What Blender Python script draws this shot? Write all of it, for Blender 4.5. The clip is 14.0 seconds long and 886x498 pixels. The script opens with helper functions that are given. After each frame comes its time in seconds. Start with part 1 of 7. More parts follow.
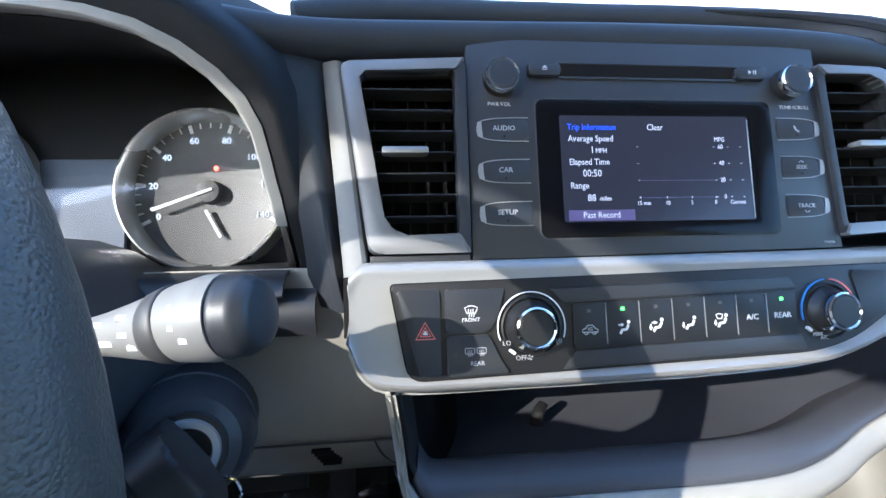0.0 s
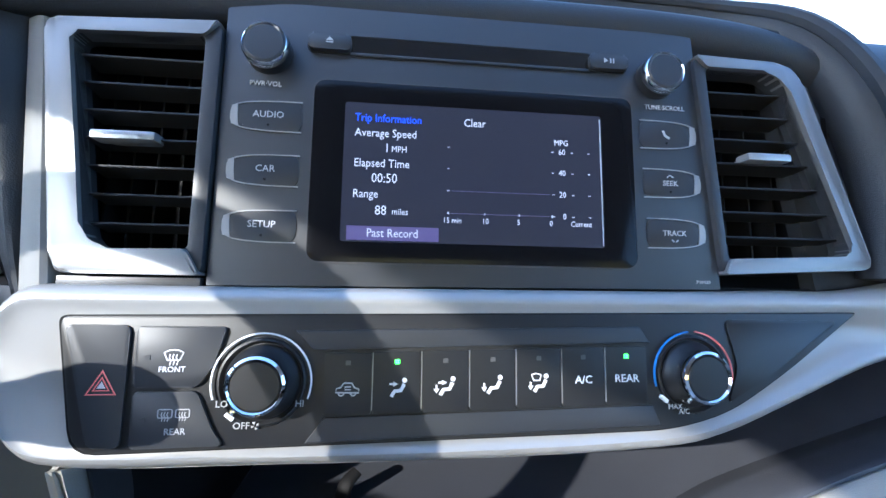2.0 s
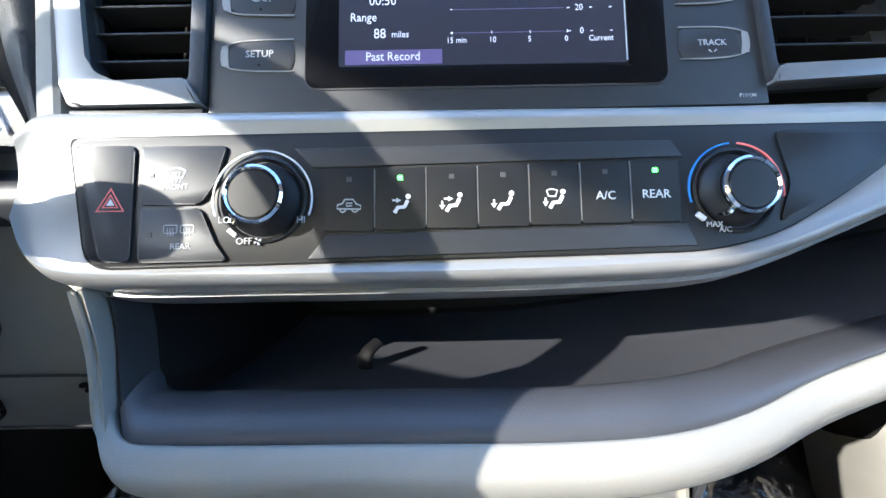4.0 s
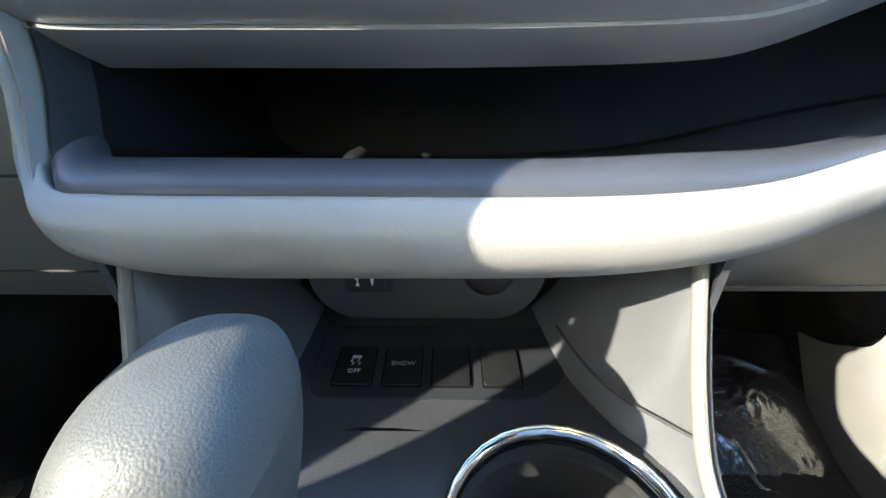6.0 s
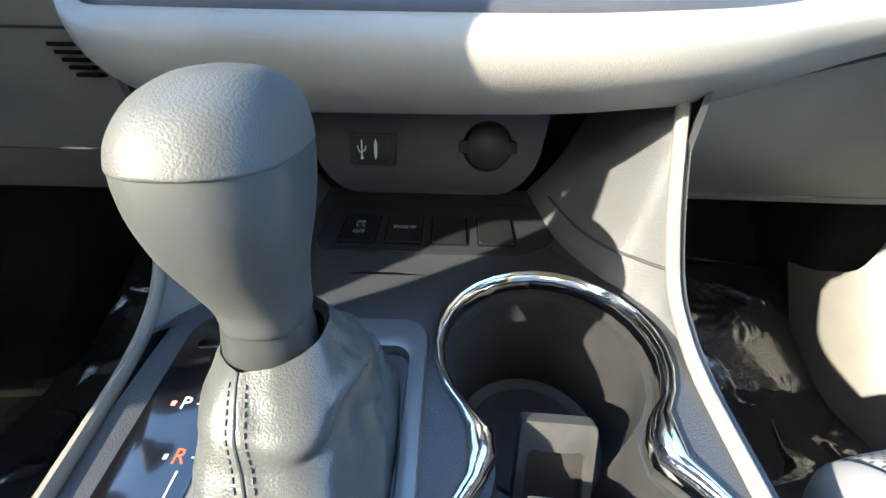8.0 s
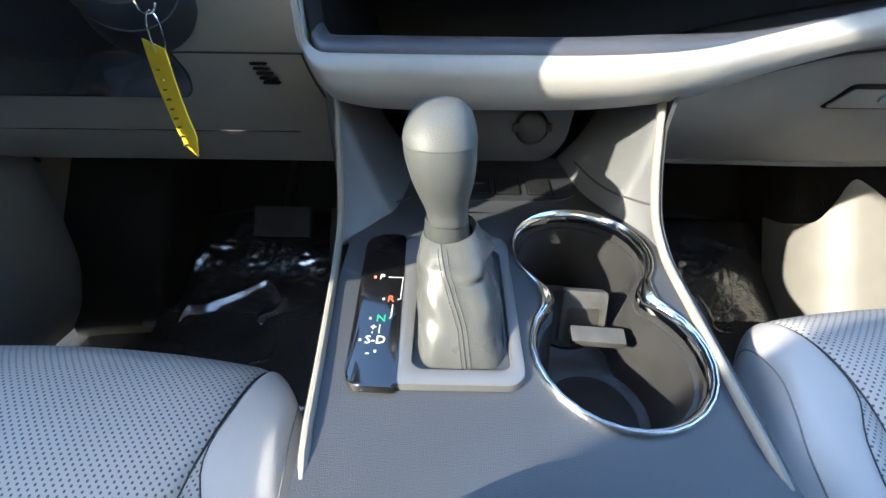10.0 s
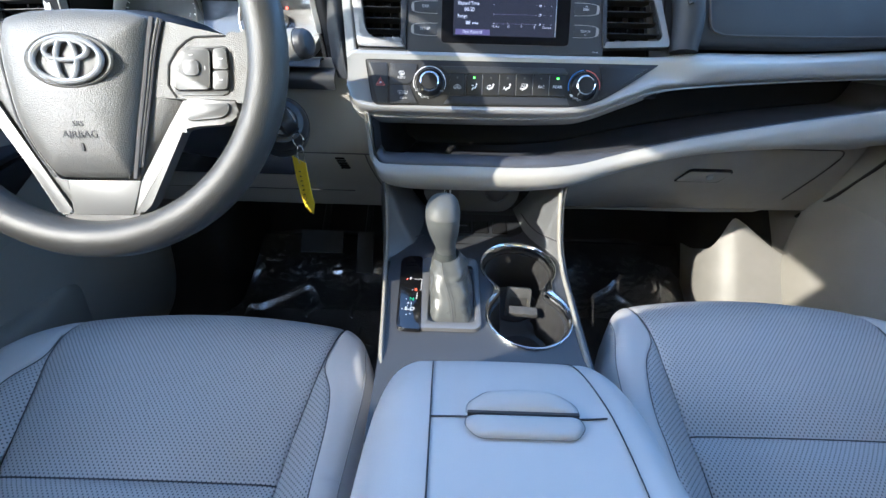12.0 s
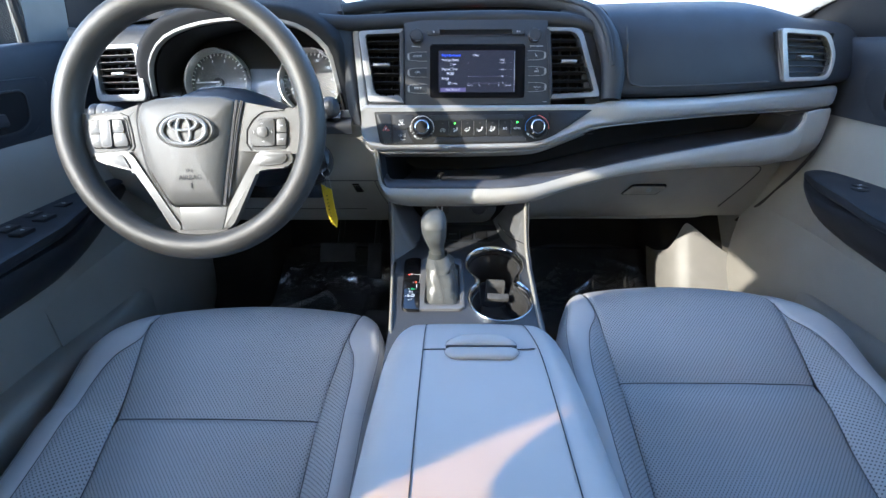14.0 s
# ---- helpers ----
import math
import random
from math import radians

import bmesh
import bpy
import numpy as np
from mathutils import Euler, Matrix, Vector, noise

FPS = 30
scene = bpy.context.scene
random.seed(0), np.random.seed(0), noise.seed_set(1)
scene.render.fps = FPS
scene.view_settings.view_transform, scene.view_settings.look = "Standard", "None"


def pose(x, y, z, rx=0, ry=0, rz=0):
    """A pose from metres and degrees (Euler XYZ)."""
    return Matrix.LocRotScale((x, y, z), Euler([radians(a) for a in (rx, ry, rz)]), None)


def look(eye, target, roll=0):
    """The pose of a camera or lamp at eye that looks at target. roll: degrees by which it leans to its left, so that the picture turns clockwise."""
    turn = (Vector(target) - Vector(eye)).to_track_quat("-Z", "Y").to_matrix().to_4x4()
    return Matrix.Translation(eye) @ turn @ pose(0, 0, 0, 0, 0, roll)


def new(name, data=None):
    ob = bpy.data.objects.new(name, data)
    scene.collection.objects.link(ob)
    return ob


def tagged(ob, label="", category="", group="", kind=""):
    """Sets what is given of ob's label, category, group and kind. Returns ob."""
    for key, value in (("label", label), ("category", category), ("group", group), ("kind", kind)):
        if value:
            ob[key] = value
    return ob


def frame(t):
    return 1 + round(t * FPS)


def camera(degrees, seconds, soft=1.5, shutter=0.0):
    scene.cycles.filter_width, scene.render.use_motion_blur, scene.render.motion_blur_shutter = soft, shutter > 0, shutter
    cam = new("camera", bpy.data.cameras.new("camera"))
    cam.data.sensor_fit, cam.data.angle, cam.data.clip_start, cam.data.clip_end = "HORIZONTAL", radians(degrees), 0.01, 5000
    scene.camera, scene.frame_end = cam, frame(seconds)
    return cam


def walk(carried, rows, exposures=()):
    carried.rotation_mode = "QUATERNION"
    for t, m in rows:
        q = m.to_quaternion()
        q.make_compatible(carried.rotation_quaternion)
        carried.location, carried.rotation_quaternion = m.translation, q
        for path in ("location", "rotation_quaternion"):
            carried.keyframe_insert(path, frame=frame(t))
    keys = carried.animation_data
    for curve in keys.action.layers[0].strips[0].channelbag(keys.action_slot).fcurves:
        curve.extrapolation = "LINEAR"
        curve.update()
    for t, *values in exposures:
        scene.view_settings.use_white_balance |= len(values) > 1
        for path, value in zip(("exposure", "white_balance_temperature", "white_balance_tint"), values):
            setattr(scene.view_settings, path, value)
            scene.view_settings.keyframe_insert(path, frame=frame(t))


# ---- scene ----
cam = camera(91.6, 14.0)
PATH = [
    (0, (-0.171, -0.024, 0.819), (0.037, 1.884, 0.257), 0.4),
    (0.5, (-0.103, 0.009, 0.824), (0.17, 1.914, 0.28), 1.5),
    (1, (-0.062, 0.029, 0.825), (0.235, 1.938, 0.308), 2.4),
    (1.5, (-0.044, 0.031, 0.82), (0.214, 1.951, 0.324), 2.9),
    (2, (-0.035, 0.03, 0.807), (0.165, 1.961, 0.325), 2.9),
    (2.2, (-0.033, 0.029, 0.799), (0.133, 1.959, 0.304), 2.7),
    (4.3, (-0.015, 0.019, 0.716), (-0.034, 1.937, 0.151), -1.1),
    (4.5, (-0.015, 0.017, 0.705), (-0.032, 1.929, 0.119), -1.0),
    (5, (-0.015, 0.016, 0.676), (-0.031, 1.911, 0.035), -0.8),
    (5.5, (-0.013, 0.022, 0.657), (-0.023, 1.896, -0.042), -0.2),
    (6, (-0.012, 0.024, 0.64), (-0.026, 1.886, -0.091), 0.2),
    (6.5, (-0.005, 0.023, 0.623), (-0.021, 1.879, -0.122), 0.8),
    (7, (-0.007, 0.015, 0.612), (-0.032, 1.855, -0.17), 1.0),
    (7.5, (-0.005, 0.007, 0.596), (-0.022, 1.823, -0.24), 1.4),
    (8, (-0.009, -0.015, 0.594), (-0.031, 1.77, -0.308), 1.2),
    (8.5, (-0.023, -0.041, 0.591), (-0.046, 1.712, -0.373), 0.8),
    (9, (-0.042, -0.076, 0.603), (-0.06, 1.653, -0.402), 0.5),
    (9.2, (-0.046, -0.086, 0.605), (-0.058, 1.635, -0.414), 0.4),
    (11.3, (-0.087, -0.317, 0.754), (-0.129, 1.417, -0.242), 1.1),
    (11.5, (-0.083, -0.345, 0.773), (-0.12, 1.392, -0.217), 1.3),
    (12, (-0.066, -0.393, 0.784), (-0.075, 1.359, -0.179), 1.6),
    (12.5, (-0.056, -0.433, 0.799), (-0.066, 1.334, -0.139), 1.1),
    (13, (-0.049, -0.479, 0.819), (-0.066, 1.301, -0.092), 0.4),
    (13.5, (-0.048, -0.529, 0.839), (-0.086, 1.258, -0.058), -0.3),
    (14, (-0.041, -0.569, 0.855), (-0.078, 1.215, -0.048), -0.3),
]
EXPOSURES = [(0.0, 3.02, 5080, 6), (0.8, 3.02, 4930, 6), (2.2, 3.02, 4880, 6), (4.5, 3.45, 5280, 4), (5.5, 3.70, 5400, 3), (7.0, 3.88, 5530, 2), (9.0, 3.86, 5630, 2), (11.5, 3.27, 5200, 4), (14.0, 3.10, 5200, 5)]
walk(cam, [(t, look(eye, target, roll)) for t, eye, target, roll in PATH], EXPOSURES)

# ---- daylight ----
SUN = Vector((0.6996, 0.5552, -0.4497))
world = bpy.data.worlds.new("world")
scene.world = world
world.use_nodes = True
sky = world.node_tree.nodes.new("ShaderNodeTexSky")
sky.sky_type, sky.sun_disc = "NISHITA", False
sky.sun_elevation, sky.sun_rotation = radians(26.7), radians(231.6)
world.node_tree.links.new(sky.outputs[0], world.node_tree.nodes["Background"].inputs[0])
world.node_tree.nodes["Background"].inputs[1].default_value = 0.13
sun_data = bpy.data.lights.new("sun", "SUN")
sun_data.energy, sun_data.angle, sun_data.color = 1.38, radians(0.55), (1.0, 0.80, 0.575)
sun = new("sun", sun_data)
sun.matrix_world = Matrix.Translation((-3, -2, 4)) @ SUN.to_track_quat("-Z", "Y").to_matrix().to_4x4()


# ---- materials ----
def mat(name, color, rough=0.5, metal=0.0, bump=0.0, size=0.001, vary=0.12, patch=0.06, coat=0.0, wear=0.1, tint=None, spec=0.5, cell=False):
    """Principled material with grain relief of the given size in metres and soft larger variation; cell: pebbled like leather."""
    m = bpy.data.materials.new(name)
    m.use_nodes = True
    n, l = m.node_tree.nodes, m.node_tree.links
    p = n["Principled BSDF"]
    p.inputs["Metallic"].default_value = metal
    p.inputs["Specular IOR Level"].default_value = spec
    p.inputs["Coat Weight"].default_value = coat
    p.inputs["Coat Roughness"].default_value = 0.05
    co = n.new("ShaderNodeTexCoord")
    big = n.new("ShaderNodeTexNoise")
    big.inputs["Scale"].default_value, big.inputs["Detail"].default_value = 1 / patch, 5
    l.new(co.outputs["Object"], big.inputs["Vector"])
    fine = n.new("ShaderNodeTexNoise")
    fine.inputs["Scale"].default_value, fine.inputs["Detail"].default_value = 0.9 / size, 2
    l.new(co.outputs["Object"], fine.inputs["Vector"])
    mix = n.new("ShaderNodeMix")
    mix.data_type = "RGBA"
    c = Vector(color)
    d = Vector(tint) if tint else c * (1 - 2 * vary)
    mix.inputs[6].default_value = (*(c * (1 + vary)), 1)
    mix.inputs[7].default_value = (*d, 1)
    l.new(big.outputs["Fac"], mix.inputs[0])
    l.new(mix.outputs[2], p.inputs["Base Color"])
    r = n.new("ShaderNodeMapRange")
    r.inputs[3].default_value, r.inputs[4].default_value = max(0.02, rough - wear), min(1, rough + wear)
    l.new(big.outputs["Fac"], r.inputs[0])
    l.new(r.outputs[0], p.inputs["Roughness"])
    if bump:
        b = n.new("ShaderNodeBump")
        b.inputs["Strength"].default_value, b.inputs["Distance"].default_value = bump, size * 0.35
        if cell:
            pebble = n.new("ShaderNodeTexVoronoi")
            pebble.feature = "SMOOTH_F1"
            pebble.inputs["Scale"].default_value, pebble.inputs["Smoothness"].default_value = 1 / size, 0.35
            warped = n.new("ShaderNodeVectorMath")
            warped.operation = "MULTIPLY_ADD"
            warped.inputs[1].default_value = (size * 0.8, size * 0.8, size * 0.8)
            l.new(fine.outputs["Color"], warped.inputs[0])
            l.new(co.outputs["Object"], warped.inputs[2])
            l.new(warped.outputs[0], pebble.inputs["Vector"])
            b.invert = True
            l.new(pebble.outputs["Distance"], b.inputs["Height"])
        else:
            l.new(fine.outputs["Fac"], b.inputs["Height"])
        l.new(b.outputs["Normal"], p.inputs["Normal"])
    return m


def glow(name, color, strength):
    m = mat(name, tuple(v * 0.12 for v in color), 0.4)
    p = m.node_tree.nodes["Principled BSDF"]
    p.inputs["Emission Color"].default_value = (*color, 1)
    p.inputs["Emission Strength"].default_value = strength
    return m


def perforated(name, color, pitch=0.0053, hole=0.20):
    """Leather with rows of small punched holes."""
    m = mat(name, color, 0.48, bump=0.25, size=0.0012, vary=0.06, patch=0.12)
    n, l = m.node_tree.nodes, m.node_tree.links
    p = n["Principled BSDF"]
    co = n.new("ShaderNodeTexCoord")
    sep = n.new("ShaderNodeSeparateXYZ")
    l.new(co.outputs["Object"], sep.inputs[0])

    def op(kind, a, b=None):
        x = n.new("ShaderNodeMath")
        x.operation = kind
        for i, v in enumerate((a, b)):
            if v is None:
                continue
            if isinstance(v, (int, float)):
                x.inputs[i].default_value = v
            else:
                l.new(v, x.inputs[i])
        return x.outputs[0]

    def dots(shift):
        u = op("ADD", op("DIVIDE", sep.outputs[0], pitch), shift)
        v = op("ADD", op("DIVIDE", sep.outputs[1], pitch), shift)
        a = op("SUBTRACT", op("FRACT", u), 0.5)
        b = op("SUBTRACT", op("FRACT", v), 0.5)
        return op("SQRT", op("ADD", op("MULTIPLY", a, a), op("MULTIPLY", b, b)))

    near = op("MINIMUM", dots(0.0), dots(0.5))
    h = n.new("ShaderNodeMapRange")
    h.inputs[1].default_value, h.inputs[2].default_value = hole * 0.7, hole
    l.new(near, h.inputs[0])
    mix = n.new("ShaderNodeMix")
    mix.data_type = "RGBA"
    old = p.inputs["Base Color"].links[0].from_socket
    mix.inputs[6].default_value = (0.075, 0.075, 0.080, 1)
    l.new(h.outputs[0], mix.inputs[0])
    l.new(old, mix.inputs[7])
    l.new(mix.outputs[2], p.inputs["Base Color"])
    return m


def pane(name, color=(1, 1, 1), rough=0.0):
    m = bpy.data.materials.new(name)
    m.use_nodes = True
    n, l = m.node_tree.nodes, m.node_tree.links
    n.remove(n["Principled BSDF"])
    t, g, x = n.new("ShaderNodeBsdfTransparent"), n.new("ShaderNodeBsdfGlossy"), n.new("ShaderNodeMixShader")
    t.inputs[0].default_value = (*color, 1)
    g.inputs["Roughness"].default_value = rough
    x.inputs[0].default_value = 0.06
    l.new(t.outputs[0], x.inputs[1])
    l.new(g.outputs[0], x.inputs[2])
    l.new(x.outputs[0], n["Material Output"].inputs[0])
    return m


PAD = mat("soft dark dash vinyl", (0.024, 0.027, 0.033), 0.56, bump=0.45, size=0.0007, cell=True, vary=0.1, spec=0.3)
FACE = mat("charcoal faceplate plastic", (0.026, 0.0285, 0.034), 0.42, bump=0.08, size=0.0006, spec=0.46)
BLACK = mat("black satin plastic", (0.014, 0.0145, 0.016), 0.42, bump=0.08, size=0.0006, spec=0.42)
# near-black tone that puts the shade of hollows into the colour
CAVE = mat("black plastic for shaded hollows", (0.010, 0.010, 0.011), 0.6, spec=0.12)
GLOSS = mat("piano black plastic", (0.006, 0.006, 0.007), 0.12, coat=0.8, wear=0.05)
SILVER = mat("satin silver paint", (0.31, 0.31, 0.305), 0.36, metal=0.3, vary=0.04, wear=0.06)
SPOKE = mat("satin silver spoke paint", (0.115, 0.115, 0.113), 0.40, metal=0.35, vary=0.04, wear=0.06)
BRIGHT = mat("satin bright silver", (0.34, 0.345, 0.352), 0.34, metal=0.55, vary=0.04, wear=0.06)
VENTSILVER = mat("satin silver vent paint", (0.20, 0.202, 0.207), 0.36, metal=0.45, vary=0.05, wear=0.06)
CHROME = mat("polished chrome", (0.78, 0.79, 0.80), 0.10, metal=1.0, vary=0.03, wear=0.05)
STONE = mat("stone grey grained vinyl", (0.325, 0.318, 0.292), 0.46, bump=0.4, size=0.0007, cell=True, vary=0.06)
LOWER = mat("warm grey lower panel plastic", (0.255, 0.244, 0.217), 0.5, bump=0.35, size=0.0007, cell=True, vary=0.06)
LEATHER = mat("light grey leather", (0.52, 0.51, 0.50), 0.46, bump=0.25, size=0.0008, cell=True, vary=0.06, patch=0.1)
PERF = perforated("perforated light grey leather", (0.41, 0.408, 0.406), hole=0.185)
THREAD = mat("grey thread", (0.25, 0.25, 0.25), 0.8)
SEAM = mat("dark seam", (0.05, 0.05, 0.055), 0.8)
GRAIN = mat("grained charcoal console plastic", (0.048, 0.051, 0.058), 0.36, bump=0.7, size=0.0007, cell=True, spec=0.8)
# paler copy of the console grain, with sunlight put into the colour
WALLGRAIN = mat("console grain paled for sunlight", (0.118, 0.122, 0.128), 0.38, spec=0.8, bump=0.6, size=0.0007, cell=True)
# pale trim toned down to grey: its shade is in the colour
UPRIGHT = mat("pale upright trim greyed for shade", (0.20, 0.202, 0.20), 0.60, bump=0.2, size=0.001, spec=0.2)
KEYGREY = mat("satin grey button plastic", (0.075, 0.075, 0.076), 0.4, bump=0.05, size=0.0006)
WHEELKEY = mat("satin grey wheel key plastic", (0.080, 0.080, 0.078), 0.40, bump=0.06, size=0.0006)
SAIL = mat("grey sail trim plastic", (0.20, 0.20, 0.19), 0.6, bump=0.3, size=0.001)
RUBBER = mat("black rubber", (0.016, 0.016, 0.018), 0.7, bump=0.3, size=0.002)
WHEELSKIN = mat("dark grey grained wheel skin", (0.042, 0.042, 0.040), 0.42, bump=0.6, size=0.0008, cell=True, spec=0.42)
COVER = mat("dark grey airbag vinyl", (0.098, 0.097, 0.092), 0.42, bump=0.9, size=0.0010, cell=True)
BOOT = mat("dark grey leather boot", (0.092, 0.097, 0.095), 0.30, bump=0.35, size=0.0007, cell=True, vary=0.15)


def creased(m, size, depth):
    """Adds fine branching creases to a material's relief."""
    n, l = m.node_tree.nodes, m.node_tree.links
    p = n["Principled BSDF"]
    co, warp, add, v = n.new("ShaderNodeTexCoord"), n.new("ShaderNodeTexNoise"), n.new("ShaderNodeVectorMath"), n.new("ShaderNodeTexNoise")
    warp.inputs["Scale"].default_value = 0.4 / size
    l.new(co.outputs["Object"], warp.inputs["Vector"])
    add.operation = "MULTIPLY_ADD"
    add.inputs[1].default_value = (size, size, size)
    l.new(warp.outputs["Color"], add.inputs[0])
    l.new(co.outputs["Object"], add.inputs[2])
    v.noise_type = "RIDGED_MULTIFRACTAL"
    v.inputs["Scale"].default_value, v.inputs["Detail"].default_value = 1 / size, 3
    l.new(add.outputs[0], v.inputs["Vector"])
    b = n.new("ShaderNodeBump")
    b.invert = True
    b.inputs["Strength"].default_value, b.inputs["Distance"].default_value = 0.6, depth
    l.new(v.outputs[0], b.inputs["Height"])
    old = p.inputs["Normal"].links[0].from_node
    l.new(b.outputs["Normal"], old.inputs["Normal"])


creased(BOOT, 0.013, 0.0006)
CARPET = mat("black carpet", (0.012, 0.012, 0.013), 0.95, bump=0.9, size=0.003)
MATTEX = mat("dark grey floor mat pile", (0.058, 0.054, 0.050), 0.95, bump=1.0, size=0.004, vary=0.25)
WHITE = mat("white print", (0.75, 0.76, 0.78), 0.5, vary=0.02)
PRINT = mat("grey print", (0.42, 0.43, 0.45), 0.5, vary=0.02)
RED = mat("red print", (0.90, 0.20, 0.18), 0.5, vary=0.02)
BLUE = mat("blue print", (0.05, 0.22, 0.62), 0.5, vary=0.02)
YELLOW = mat("yellow tag plastic", (0.80, 0.60, 0.02), 0.45, vary=0.08, patch=0.01)
INK = mat("faded ink", (0.12, 0.10, 0.02), 0.7)
LINER = mat("light headliner cloth", (0.46, 0.46, 0.455), 0.95, bump=0.5, size=0.002)
GLASS = pane("window glass")
# amber tint chosen to warm the sun that falls through unseen rear panes
AMBER = pane("amber glass that warms sunlight", (0.80, 0.50, 0.16))
LED = glow("lit green lamp", (0.15, 0.9, 0.05), 1.2)
REDLAMP = glow("lit red lamp", (1.0, 0.06, 0.03), 1.4)

# ---- shape tools ----
def part(name, bm, material, parent=None, label="", sharp=35, smooth=True):
    """Links a bmesh as one mesh object under a thing or a part."""
    me = bpy.data.meshes.new(name)
    bmesh.ops.recalc_face_normals(bm, faces=bm.faces)
    bm.to_mesh(me)
    bm.free()
    me.materials.append(material)
    if smooth:
        me.shade_smooth()
        me.set_sharp_from_angle(angle=radians(sharp))
    ob = new(name, me)
    ob.parent = parent
    return tagged(ob, label)


def thing(name, label, category, m=None, group="", kind=""):
    ob = new(name)
    ob.empty_display_size = 0.02
    if m is not None:
        ob.matrix_world = m
    return tagged(ob, label, category, group, kind)


def curve_points(pts, n, closed=False):
    """Catmull-Rom through pts, n steps a span."""
    p = [Vector(q) for q in pts]
    k = len(p)
    if n <= 1 or k < 3:
        return p
    out = []
    for i in range(k if closed else k - 1):
        if closed:
            a, b, c, d = p[i - 1], p[i], p[(i + 1) % k], p[(i + 2) % k]
        else:
            b, c = p[i], p[i + 1]
            a = p[i - 1] if i else b * 2 - c
            d = p[i + 2] if i + 2 < k else c * 2 - b
        for s in range(n):
            t = s / n
            out.append(0.5 * (2 * b + (c - a) * t + (2 * a - 5 * b + 4 * c - d) * t * t + (3 * b - a - 3 * c + d) * t ** 3))
    if not closed:
        out.append(p[-1])
    return out


def sheet(rows, nu=4, nv=4, thick=0.0, closed=False):
    """A smooth skin through rows of points; thick gives it depth against its normals."""
    rows = [curve_points(r, nu, closed) for r in rows]
    cols = [curve_points(c, nv) for c in zip(*rows)]
    bm = bmesh.new()
    grid = [[bm.verts.new(q) for q in c] for c in cols]
    span = len(grid) if closed else len(grid) - 1
    for i in range(span):
        a, b = grid[i], grid[(i + 1) % len(grid)]
        for j in range(len(a) - 1):
            if (a[j].co - a[j + 1].co).length < 1e-7 and (b[j].co - b[j + 1].co).length < 1e-7:
                continue
            bm.faces.new((a[j], b[j], b[j + 1], a[j + 1]))
    if thick:
        bmesh.ops.recalc_face_normals(bm, faces=bm.faces)
        bm.normal_update()
        skin, rim = bm.faces[:], [e for e in bm.edges if len(e.link_faces) == 1]
        back = {v: bm.verts.new(v.co - v.normal * thick) for v in bm.verts[:]}
        for e in rim:
            f = e.link_faces[0]
            a, b = next((l.vert, l.link_loop_next.vert) for l in f.loops if l.edge == e)
            bm.faces.new((b, a, back[a], back[b]))
        for f in skin:
            bm.faces.new([back[v] for v in reversed(f.verts)])
    return bm


def slab(outline, low, high, bevel=0.0, seg=2):
    """A plate: a 2D outline between two heights, its rim rounded."""
    bm = bmesh.new()
    a = [bm.verts.new((x, y, low)) for x, y, *_ in outline]
    b = [bm.verts.new((x, y, high)) for x, y, *_ in outline]
    bm.faces.new(a[::-1])
    bm.faces.new(b)
    for i in range(len(a)):
        j = (i + 1) % len(a)
        bm.faces.new((a[i], a[j], b[j], b[i]))
    if bevel:
        rim = [e for e in bm.edges if all(v.co.z == b[0].co.z for v in e.verts)]
        bmesh.ops.bevel(bm, geom=rim, offset=bevel, segments=seg, affect="EDGES", profile=0.6)
    return bm


def box(x0, x1, y0, y1, z0, z1, bevel=0.0, seg=2):
    bm = bmesh.new()
    bmesh.ops.create_cube(bm, size=1)
    for v in bm.verts:
        v.co = Vector(((x0 + x1) / 2 + v.co.x * (x1 - x0), (y0 + y1) / 2 + v.co.y * (y1 - y0), (z0 + z1) / 2 + v.co.z * (z1 - z0)))
    if bevel:
        bmesh.ops.bevel(bm, geom=bm.edges[:], offset=bevel, segments=seg, affect="EDGES", profile=0.6)
    return bm


def rounded(x0, x1, y0, y1, r, n=5):
    """Outline of a rectangle with round corners; r: one radius or four from the lower left, anticlockwise."""
    rs = r if isinstance(r, (tuple, list)) else (r,) * 4
    out = []
    for (cx, cy, a), q in zip(((x0, y0, 180), (x1, y0, 270), (x1, y1, 0), (x0, y1, 90)), rs):
        sx, sy = (1 if cx == x0 else -1), (1 if cy == y0 else -1)
        for i in range(n + 1):
            t = radians(a + 90 * i / n)
            out.append((cx + sx * q + q * math.cos(t), cy + sy * q + q * math.sin(t)))
    return out


def soften(pts, r, n=4):
    """Rounds the corners of a 2D outline."""
    out = []
    k = len(pts)
    for i in range(k):
        a, b, c = Vector(pts[i - 1]), Vector(pts[i]), Vector(pts[(i + 1) % k])
        q = r[i] if isinstance(r, (list, tuple)) else r
        q = min(q, (a - b).length * 0.45, (c - b).length * 0.45)
        s, e = b + (a - b).normalized() * q, b + (c - b).normalized() * q
        for j in range(n + 1):
            t = j / n
            out.append(tuple(s * (1 - t) ** 2 + b * 2 * t * (1 - t) + e * t * t))
    return out


